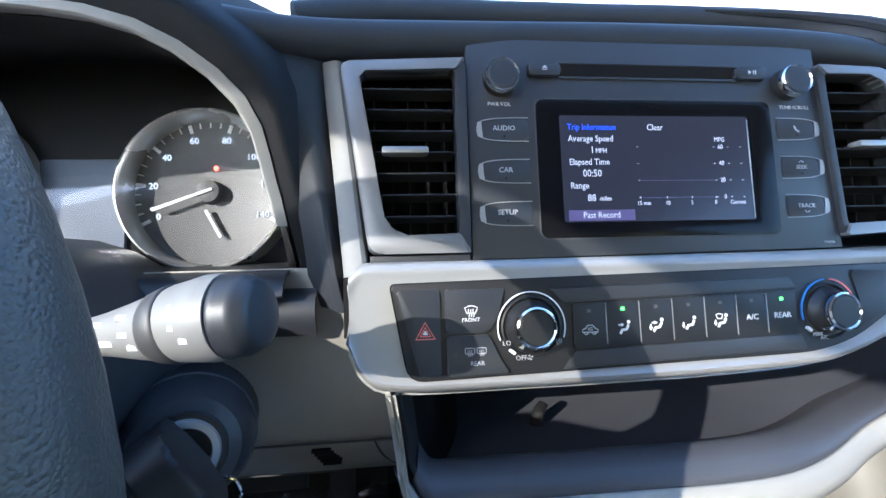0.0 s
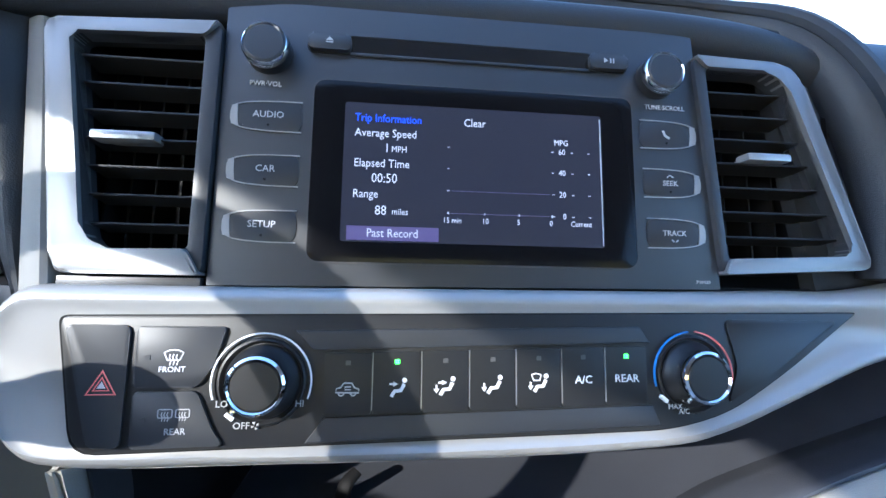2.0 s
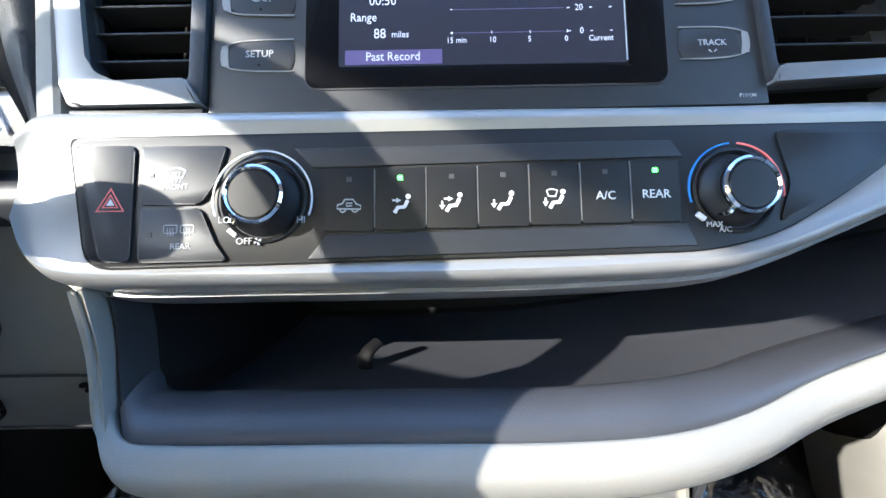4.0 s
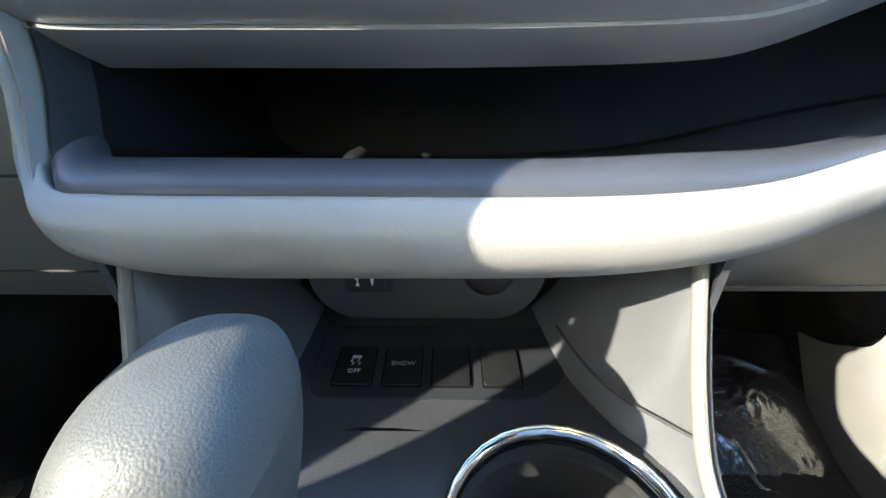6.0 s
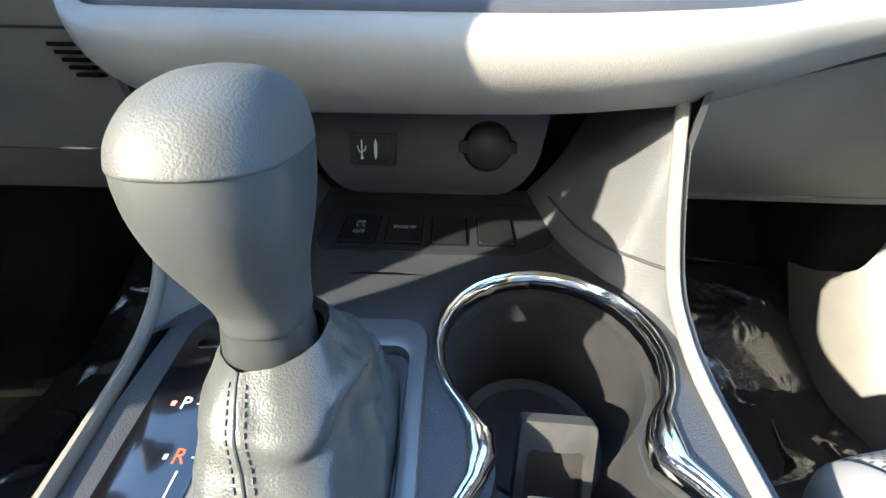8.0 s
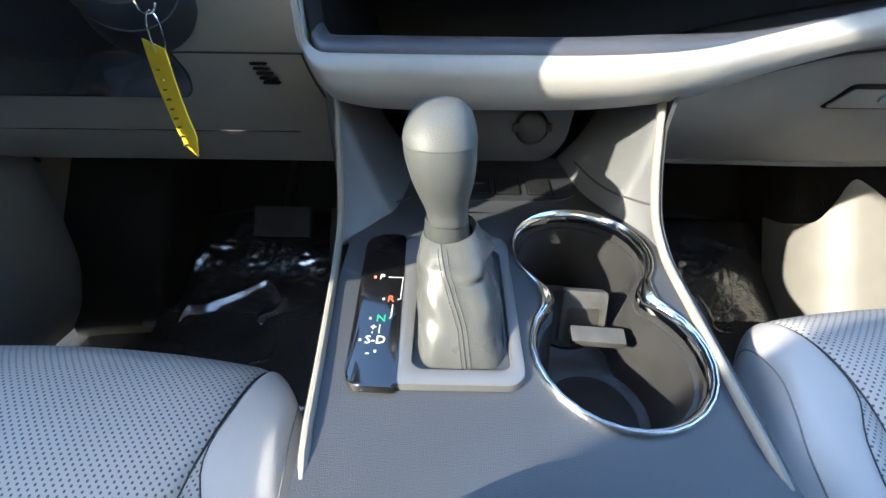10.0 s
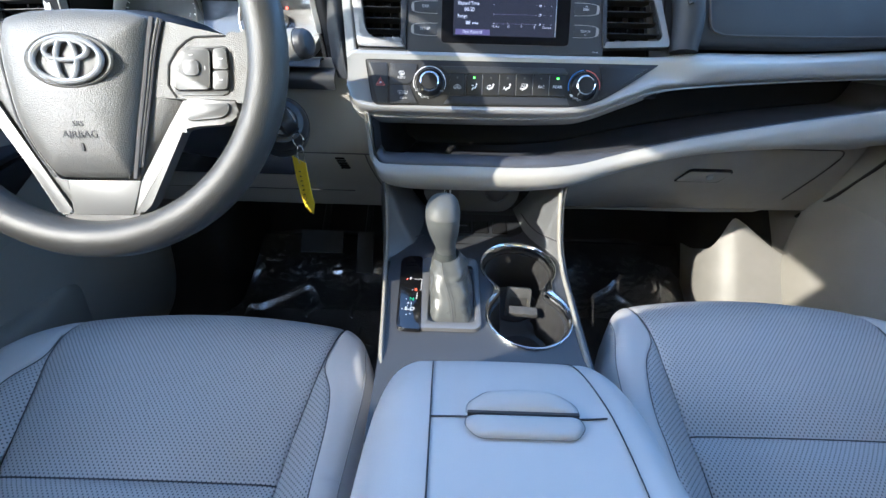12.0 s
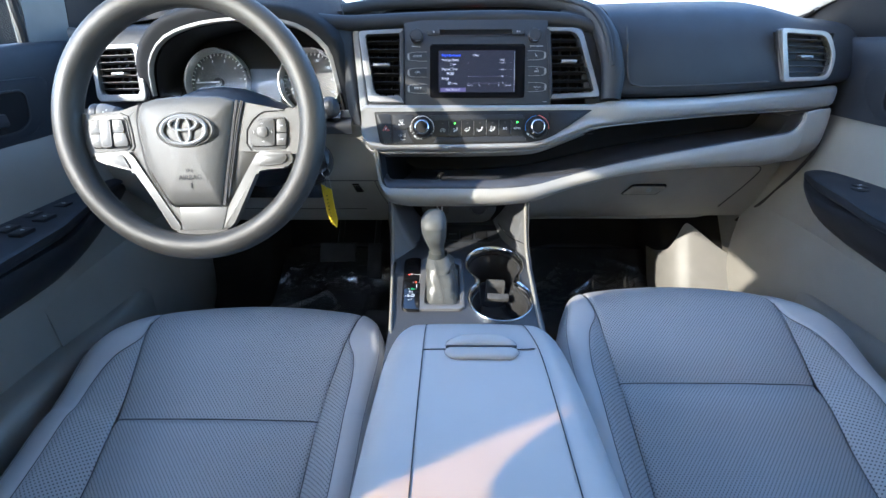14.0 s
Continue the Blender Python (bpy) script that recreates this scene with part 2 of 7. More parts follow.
def ring(outer, inner, low, high, bevel=0.0):
    """A frame between two outlines of the same count."""
    bm = bmesh.new()
    k = len(outer)
    v = [[bm.verts.new((x, y, z)) for x, y in o] for o, z in ((outer, low), (outer, high), (inner, high), (inner, low))]
    for s in range(4):
        a, b = v[s], v[(s + 1) % 4]
        for i in range(k):
            j = (i + 1) % k
            bm.faces.new((a[i], a[j], b[j], b[i]))
    if bevel:
        rims = [e for e in bm.edges if all(abs(w.co.z - high) < 1e-9 for w in e.verts) and (e.verts[0] in v[1]) == (e.verts[1] in v[1])]
        bmesh.ops.bevel(bm, geom=rims, offset=bevel, segments=2, affect="EDGES", profile=0.6)
    return bm


def lathe(profile, n=32, m=None):
    """Turns (radius, height) pairs round z."""
    bm = bmesh.new()
    rows = []
    for r, z in profile:
        rows.append([bm.verts.new((r * math.cos(2 * math.pi * i / n), r * math.sin(2 * math.pi * i / n), z)) for i in range(n)] if r > 1e-6 else [bm.verts.new((0, 0, z))])
    for a, b in zip(rows, rows[1:]):
        for i in range(n):
            j = (i + 1) % n
            f = [a[i % len(a)], a[j % len(a)], b[j % len(b)], b[i % len(b)]]
            f = list(dict.fromkeys(f))
            if len(f) > 2:
                bm.faces.new(f)
    if m is not None:
        bmesh.ops.transform(bm, matrix=m, verts=bm.verts)
    return bm


def tube(pts, r, n=10, steps=4, closed=False, flat=1.0, up=(0, 0, 1)):
    """A round or flattened rod along a smooth line; r: one radius or one a point."""
    path = curve_points(pts, steps, closed)
    k = len(path)
    bm = bmesh.new()
    rows = []
    for i, c in enumerate(path):
        t = (path[(i + 1) % k] - path[i - 1]) if closed else (path[min(i + 1, k - 1)] - path[max(i - 1, 0)])
        t.normalize()
        s = t.cross(Vector(up))
        if s.length < 1e-5:
            s = t.cross(Vector((1, 0, 0)))
        s.normalize()
        w = s.cross(t)
        if isinstance(r, (list, tuple)):
            f = i / max(1, k - 1) * (len(r) - 1)
            a = int(min(f, len(r) - 2))
            q = r[a] + (r[a + 1] - r[a]) * (f - a)
        else:
            q = r
        rows.append([bm.verts.new(c + s * q * math.cos(2 * math.pi * j / n) + w * q * flat * math.sin(2 * math.pi * j / n)) for j in range(n)])
    for i in range(k if closed else k - 1):
        a, b = rows[i], rows[(i + 1) % k]
        for j in range(n):
            bm.faces.new((a[j], a[(j + 1) % n], b[(j + 1) % n], b[j]))
    if not closed:
        bm.faces.new(rows[0][::-1])
        bm.faces.new(rows[-1])
    return bm


def join(*bms):
    """Several pieces of one part in one bmesh."""
    out = bmesh.new()
    for b in bms:
        me = bpy.data.meshes.new("tmp")
        b.to_mesh(me)
        b.free()
        out.from_mesh(me)
        bpy.data.meshes.remove(me)
    return out


def moved(bm, m):
    bmesh.ops.transform(bm, matrix=m, verts=bm.verts)
    return bm


def stroke(pts, width, z0, z1, closed=False):
    """A flat printed line of the given width."""
    bm = bmesh.new()
    p = [Vector((a, b)) for a, b in pts]
    k = len(p)
    left, right = [], []
    for i in range(k):
        a = p[i - 1] if (i or closed) else p[i]
        c = p[(i + 1) % k] if (i < k - 1 or closed) else p[i]
        d = (c - a).normalized()
        n = Vector((-d.y, d.x)) * width / 2
        left.append(p[i] + n)
        right.append(p[i] - n)
    rows = [[bm.verts.new((q.x, q.y, z)) for q in s] for s, z in ((left, z0), (left, z1), (right, z1), (right, z0))]
    for i in range(k if closed else k - 1):
        j = (i + 1) % k
        for s in range(4):
            a, b = rows[s], rows[(s + 1) % 4]
            bm.faces.new((a[i], a[j], b[j], b[i]))
    if not closed:
        bm.faces.new([r[0] for r in rows])
        bm.faces.new([r[-1] for r in rows][::-1])
    return bm


def arc(cx, cy, r, a0, a1, n=16):
    return [(cx + r * math.cos(radians(a0 + (a1 - a0) * i / n)), cy + r * math.sin(radians(a0 + (a1 - a0) * i / n))) for i in range(n + 1)]


def lettering(body, size, m, material, parent, align="CENTER", name="lettering", depth=0.0002, wide=1.0):
    """Raised print in the built-in font."""
    cu = bpy.data.curves.new("lettering", "FONT")
    cu.body, cu.size, cu.align_x, cu.align_y, cu.extrude, cu.resolution_u = body, size, align, "CENTER", depth, 2
    ob = bpy.data.objects.new("lettering", cu)
    scene.collection.objects.link(ob)
    bpy.context.view_layer.update()
    me = bpy.data.meshes.new_from_object(ob.evaluated_get(bpy.context.evaluated_depsgraph_get()))
    bpy.data.objects.remove(ob)
    bpy.data.curves.remove(cu)
    me.transform(m @ Matrix.Diagonal((wide, 1, 1, 1)))
    me.materials.clear()
    me.materials.append(material)
    out = new(name, me)
    out.parent = parent
    return out


def at(x, y, z=0.0):
    return Matrix.Translation((x, y, z))


def frame_of(origin, lean):
    """Frame on a leaning face: x right, y up the face, z out of it towards the cabin."""
    a = radians(lean)
    v, w = Vector((0, math.sin(a), math.cos(a))), Vector((0, -math.cos(a), math.sin(a)))
    return Matrix(((1, v.x, w.x, origin[0]), (0, v.y, w.y, origin[1]), (0, v.z, w.z, origin[2]), (0, 0, 0, 1)))


STACK = frame_of((0, 0.231, 0.742), 21.3)
DECK = frame_of((0, 0.02, 0.4385), 90 - 9.37)

# ---- the cabin's shell and what lies outside ----
FLOOR = 0.08


def shell():
    ground = part("ground", box(-60, 60, -60, 80, -0.45, -0.40), mat("pale worn concrete", (0.30, 0.295, 0.28), 0.9, bump=0.6, size=0.02, vary=0.2, patch=0.8), smooth=False)
    tagged(ground, "pale worn concrete of the car park outside", "ground", kind="structure")
    wall = part("backdrop", join(box(-30, 30, 14, 14.4, -0.4, 7.0), *[box(x - 0.02, x + 0.02, 13.97, 14.0, -0.4, 7.0) for x in range(-28, 30, 4)]), mat("white painted cladding", (0.8, 0.8, 0.78), 0.7, vary=0.04, patch=2.0), smooth=False)
    tagged(wall, "white clad building wall ahead of the car", "building", kind="structure")
    floor = part("floor", sheet([[(x, -1.5, FLOOR), (x, 0.35, FLOOR), (x, 0.48, FLOOR + 0.015), (x, 0.72, FLOOR + 0.15), (x, 0.84, FLOOR + 0.38), (x, 0.86, 0.80), (x, 0.90, 0.887)] for x in (-0.80, -0.4, 0, 0.4, 0.80)], 4, 2, 0.02), CARPET)
    tagged(floor, "black carpeted car floor and toe board", "floor", kind="structure")
    roof = part("ceiling", sheet([[(x, y, zc - (zc - ze) * (abs(x) / 0.745) ** 4) for y, zc, ze in ((-1.6, 1.33, 1.26), (-0.9, 1.36, 1.29), (-0.45, 1.355, 1.25), (-0.2, 1.325, 1.20), (0.02, 1.265, 1.11))] for x in (-0.745, -0.66, -0.5, 0, 0.5, 0.66, 0.745)], 4, 3, 0.03), LINER)
    tagged(roof, "pale grey cloth headliner", "ceiling", kind="structure")
    rear = part("wall_rear", box(-0.80, 0.80, -1.64, -1.6, 0.05, 0.86), LOWER, smooth=False)
    tagged(rear, "plain grey rear seat wall", "wall", kind="structure")
    back = part("window_rear", sheet([[(x, -1.62, 0.86), (x, -1.61, 1.10), (x, -1.59, 1.33)] for x in (-0.75, 0.0, 0.75)], 2, 2), AMBER)
    tagged(back, "unseen amber rear window that warms the light", "window", kind="structure")
    for side, name in ((-1, "left"), (1, "right")):
        low = part("wall_rear_" + name, box(min(side * 0.79, side * 0.81), max(side * 0.79, side * 0.81), -1.6, -0.70, 0.05, 0.79), LOWER, smooth=False)
        tagged(low, "plain grey rear door trim", "wall", kind="structure")
        tint = part("window_rear_" + name, sheet([[(side * 0.800, y, 0.79), (side * 0.785, y, 0.95), (side * 0.745, y, 1.265)] for y in (-1.45, -1.2, -1.0, -0.83)], 2, 3), AMBER)
        tagged(tint, "unseen amber rear side window that warms the sun patches", "window", kind="structure")
        post = part("pillar_rear_" + name, sheet([[(side * 0.775, y, z) for y, z in ((a, 0.79), (b, 1.00), (c, 1.21), (d, 1.29))] for a, b, c, d in ((-1.62, -1.62, -1.62, -1.62), (-1.45, -1.42, -1.40, -1.38), (-1.28, -1.25, -1.205, -1.15))], 3, 3, 0.03), LINER)
        tagged(post, "pale grey rear pillar trim", "pillar", kind="structure")
    for side, name in ((-1, "left"), (1, "right")):
        w = part("wall_" + name, box(min(side * 0.79, side * 0.81), max(side * 0.79, side * 0.81), 0.50, 0.93, 0.05, 0.862), CARPET, smooth=False)
        tagged(w, "dark cowl side wall ahead of the door", "wall", kind="structure")
        x = 0.80 * side
        # roof rail that runs down into the windscreen pillar
        rail = [(side * 0.735, -1.6, 1.250), (side * 0.745, -1.2, 1.270), (side * 0.745, -0.83, 1.282), (side * 0.745, -0.69, 1.287), (side * 0.745, -0.55, 1.272), (side * 0.745, -0.43, 1.245), (side * 0.745, -0.34, 1.231), (side * 0.745, -0.28, 1.222), (side * 0.746, -0.187, 1.195), (side * 0.748, -0.08, 1.154), (side * 0.755, 0.1, 1.074), (side * 0.775, 0.45, 0.955), (side * 0.80, 0.78, 0.86)]
        p = part("pillar_" + name, tube(rail, 0.024, 10, 4, flat=1.25), LINER)
        tagged(p, "pale grey windscreen pillar and roof rail trim", "pillar", kind="structure")
        rows = []
        for k in (0.0, 0.12, 0.5, 0.88, 1.0):
            edge = 0.014 if k in (0.0, 1.0) else 0.0
            rows.append([(side * (xx + edge), y1 + (y0 - y1) * k, z) for xx, z, y0, y1 in ((0.775, 0.79, -0.585, -0.785), (0.770, 0.92, -0.635, -0.840), (0.765, 1.033, -0.680, -0.885), (0.760, 1.11, -0.750, -0.925), (0.752, 1.20, -0.795, -0.985), (0.742, 1.29, -0.850, -1.02))])
        b = part("pillar_middle_" + name, sheet(rows, 3, 3, 0.03), LINER)
        tagged(b, "pale grey middle pillar trim", "pillar", kind="structure")
    glass = part("windscreen", sheet([[(x, 0.98 - 0.14 * (x / 0.75) ** 2, 0.90), (x, 0.50 - 0.06 * (x / 0.75) ** 2, 1.10 - 0.01 * (x / 0.75) ** 2), (x, 0.03, 1.26 - 0.08 * (x / 0.7) ** 4)] for x in (-0.72, -0.36, 0, 0.36, 0.72)], 4, 4), GLASS)
    glass.visible_shadow = False
    tagged(glass, "clear curved windscreen glass", "windscreen", kind="structure")


def parked_car(x, y, paint, label):
    c = thing("parked_car", label, "car", at(x, y, -0.40), "parked cars")
    P = mat(paint[0], paint[1], 0.25, coat=0.6, vary=0.04, patch=0.5)
    rows = []
    for yy, w, zt, zb in ((-2.30, 0.70, 0.78, 0.40), (-2.22, 0.80, 0.90, 0.26), (-1.6, 0.88, 0.98, 0.22), (-0.6, 0.90, 0.98, 0.22), (0.5, 0.90, 0.96, 0.22), (1.2, 0.88, 0.90, 0.22), (2.0, 0.82, 0.78, 0.24), (2.28, 0.70, 0.62, 0.34)):
        rows.append([(-w * 0.8, yy, zb), (-w, yy, zb + 0.16), (-w, yy, zt - 0.14), (-w * 0.94, yy, zt - 0.02), (0, yy, zt + 0.02), (w * 0.94, yy, zt - 0.02), (w, yy, zt - 0.14), (w, yy, zb + 0.16), (w * 0.8, yy, zb)])
    part("body", sheet(rows, 3, 4, closed=True), P, c)
    rows = [[(-w, yy, 0.90), (-w * 0.97, yy + d * 0.3, 1.02), (-w * 0.84, yy + d, zt), (0, yy + d * 1.1, zt + 0.03), (w * 0.84, yy + d, zt), (w * 0.97, yy + d * 0.3, 1.02), (w, yy, 0.90)] for yy, w, d, zt in ((-2.0, 0.80, 0.5, 1.28), (-1.5, 0.84, 0.25, 1.44), (-0.5, 0.86, 0.0, 1.49), (0.4, 0.85, -0.35, 1.44), (1.0, 0.80, -0.5, 1.30))]
    part("cabin", sheet(rows, 3, 4, 0.03), mat("dark tinted car glass", (0.016, 0.017, 0.018), 0.7, vary=0.1, patch=0.3, spec=0.05), c, "dark tinted windows and roof")
    for wx in (-0.80, 0.80):
        for wy in (-1.40, 1.42):
            wheel = part("wheel", moved(lathe([(0.0, 0.10), (0.20, 0.10), (0.24, 0.11), (0.33, 0.11), (0.34, 0.0), (0.33, -0.11), (0.0, -0.11)], 28), at(wx, wy, 0.34) @ Matrix.Rotation(radians(90 if wx > 0 else -90), 4, "Y")), RUBBER, c)
            part("rim", moved(lathe([(0.0, 0.118), (0.08, 0.122), (0.19, 0.112), (0.215, 0.118)], 28), at(wx, wy, 0.34) @ Matrix.Rotation(radians(90 if wx > 0 else -90), 4, "Y")), BRIGHT, wheel)


shell()
parked_car(-2.70, 2.3, ("dark grey car paint", (0.05, 0.05, 0.052)), "dark grey car parked beside the driver's window")
parked_car(2.70, 2.3, ("mid grey car paint", (0.10, 0.10, 0.105)), "grey car parked beside the passenger window")

# ---- dashboard ----
dash = thing("dashboard", "charcoal and stone grey dashboard with satin silver band", "dashboard")


def upper_dash():
    # passenger side pad: bottom edge above the silver band, bulging up and forward to the windscreen
    rows = []
    for x, y, z0, k in ((0.236, 0.236, 0.748, 0.97), (0.30, 0.240, 0.748, 0.98), (0.42, 0.262, 0.748, 1.0), (0.55, 0.295, 0.752, 0.98), (0.66, 0.325, 0.756, 0.82), (0.73, 0.355, 0.758, 0.76), (0.80, 0.40, 0.76, 0.74)):
        rows.append([(x, y + 0.012, z0), (x, y + 0.001, z0 + 0.012), (x, y + 0.012, z0 + 0.06 * k), (x, y + 0.042, z0 + 0.115 * k), (x, y + 0.10, z0 + 0.146 * k), (x, y + 0.25, z0 + 0.160 * k), (x, 0.95 - 0.1 * x, 0.75 + 0.150 * k)])
    part("passenger_pad", sheet(rows, 5, 4, 0.012), PAD, dash)
    # stitched outline of the airbag lid
    line = [(0.2600, 0.2700, 0.861), (0.2610, 0.2520, 0.827), (0.2635, 0.2420, 0.795), (0.2690, 0.2375, 0.775), (0.280, 0.2375, 0.769), (0.30, 0.2395, 0.7665), (0.38, 0.2525, 0.7665), (0.46, 0.2715, 0.767), (0.545, 0.2925, 0.7685)]
    part("airbag_lid_groove", tube(line, 0.0016, 6, 5), SEAM, dash)
    # bead that frames the centre stack, from the band up over the recess
    bead = [(0.238, 0.232, 0.745), (0.240, 0.247, 0.79), (0.230, 0.272, 0.840), (0.208, 0.302, 0.878), (0.170, 0.338, 0.896), (0.09, 0.362, 0.905), (0.0, 0.370, 0.906), (-0.10, 0.364, 0.904), (-0.18, 0.345, 0.899), (-0.24, 0.322, 0.890)]
    size = [0.017, 0.019, 0.019, 0.016, 0.013, 0.011, 0.011, 0.011, 0.011, 0.010]
    part("stack_frame", tube(bead, size, 14, 5), PAD, dash)
    part("frame_ridge", tube([(x - 0.35 * r * (x > 0.1), y - 0.75 * r, z + 0.55 * r) for (x, y, z), r in zip(bead[1:6], size[1:6])], [0.004, 0.0055, 0.005, 0.004, 0.002], 8, 5), PAD, dash)
    # top of the dash behind the arch
    rows = []
    for x, z, y0 in ((-0.80, 0.868, 0.40), (-0.62, 0.890, 0.36), (-0.45, 0.908, 0.35), (-0.25, 0.888, 0.325), (-0.1, 0.912, 0.368), (0.0, 0.914, 0.375), (0.1, 0.911, 0.367), (0.19, 0.896, 0.345), (0.24, 0.884, 0.325)):
        rows.append([(x, y0, z), (x, y0 + 0.12, z + 0.003), (x, 0.70, 0.900), (x, 0.97 - 0.1 * abs(x), 0.895)])
    part("top_pad", sheet(rows, 3, 3, 0.012), PAD, dash)
    # front ridge over the radio
    ridge = [(-0.28, 0.262, 0.872), (-0.22, 0.276, 0.868), (-0.12, 0.292, 0.872), (0.0, 0.297, 0.875), (0.10, 0.294, 0.874), (0.165, 0.291, 0.870), (0.205, 0.288, 0.860), (0.232, 0.282, 0.842)]
    part("front_ridge", tube(ridge, [0.0125, 0.0125, 0.0125, 0.0125, 0.0125, 0.0120, 0.0100, 0.0050], 14, 5), PAD, dash)
    # dark recess between ridge and arch
    rows = [[(x, 0.296, 0.872), (x, 0.33, 0.868), (x, 0.38, 0.872), (x, 0.388, 0.888), (x, 0.380, 0.900)] for x in (-0.24, -0.12, 0.0, 0.1, 0.20)]
    part("recess_liner", sheet(rows, 3, 3, 0.004), BLACK, dash)
    lamp = part("warning_display", box(-0.055, 0.055, 0.374, 0.380, 0.873, 0.884, 0.001), GLOSS, dash, "dark warning lamp strip")
    part("lamp", box(-0.002, 0.006, 0.3725, 0.374, 0.876, 0.880), REDLAMP, lamp, "lit red warning lamp")


def fascia():
    # satin silver band: face, lower roll and underside
    P = lambda x, v, w: tuple(STACK @ Vector((x, v, w)))
    rows = []
    for x, top, bot in ((-0.200, -0.012, -0.060), (-0.192, -0.006, -0.076), (-0.172, -0.0055, -0.084), (-0.10, -0.0055, -0.0845), (0.0, -0.005, -0.084), (0.09, -0.0045, -0.081), (0.125, -0.004, -0.075), (0.165, -0.003, -0.060), (0.205, -0.0025, -0.044)):
        s = -0.0224 * x
        rows.append([P(x, top, -0.006), P(x, top - 0.001, 0.004 + s), P(x, top - 0.006, 0.0085 + s), P(x, top - 0.0125, 0.0072 + s), P(x, (top + bot) / 2, 0.0050 + s), P(x, bot + 0.0115, 0.0068 + s), P(x, bot + 0.006, 0.0098 + s * 0.5), P(x, bot + 0.0015, 0.0055), P(x, bot - 0.001, -0.008), P(x, bot - 0.0032, -0.018), P(x, bot - 0.0045, -0.034)])
    for x, y, z1, z0 in ((0.255, 0.222, 0.7425, 0.704), (0.34, 0.240, 0.7425, 0.709), (0.43, 0.262, 0.7430, 0.712), (0.55, 0.294, 0.747, 0.714), (0.64, 0.318, 0.750, 0.714), (0.705, 0.338, 0.752, 0.715), (0.722, 0.350, 0.752, 0.716)):
        rows.append([(x, y + 0.016, z1 + 0.002), (x, y + 0.004, z1 + 0.001), (x, y - 0.002, z1 - 0.005), (x, y - 0.0035, z1 - 0.011), (x, y - 0.004, (z0 + z1) / 2), (x, y - 0.0035, z0 + 0.011), (x, y - 0.002, z0 + 0.006), (x, y + 0.003, z0 + 0.002), (x, y + 0.018, z0 - 0.003), (x, y + 0.034, z0 - 0.005), (x, y + 0.055, z0 - 0.006)])
    part("silver_band", sheet([r[:9] for r in rows], 3, 4, 0.004), SILVER, dash, "satin silver band with rolled lower edge")
    part("band_chin", sheet([[Vector(p) + Vector((0, 0.0006, 0.0006)) for p in r[8:]] for r in rows], 3, 4, 0.003), SILVER, dash, "receding silver chin under the band")
    # upright at the outer side of the left vent
    # light trim drawn in grey to stand for the shade on it
    rows = [[P(-0.216 + 0.010 * t, 0.121 - 0.135 * t, -0.03), P(-0.2165 + 0.012 * t, 0.121 - 0.135 * t, -0.005), P(-0.213 + 0.012 * t, 0.121 - 0.135 * t, 0.001), P(-0.204 + 0.0145 * t, 0.121 - 0.135 * t, 0.002), P(-0.203 + 0.0145 * t, 0.121 - 0.135 * t, -0.02)] for t in (0, 0.25, 0.5, 0.75, 1.0)]
    part("shaded_upright", sheet(rows, 4, 3, 0.003), UPRIGHT, dash)
    # dark mount behind vents and radio
    part("stack_backing", moved(box(-0.206, 0.215, -0.052, -0.0015, -0.022, -0.014), STACK), CAVE, dash)
    part("stack_cheek", moved(slab(soften([(0.200, -0.006), (0.250, -0.006), (0.244, 0.09), (0.215, 0.152), (0.150, 0.160), (0.150, 0.128), (0.180, 0.126)], 0.003), -0.020, -0.011), STACK), PAD, dash)
    part("stack_backing", moved(box(-0.212, 0.222, -0.02, 0.150, -0.14, -0.112), STACK), CAVE, dash)


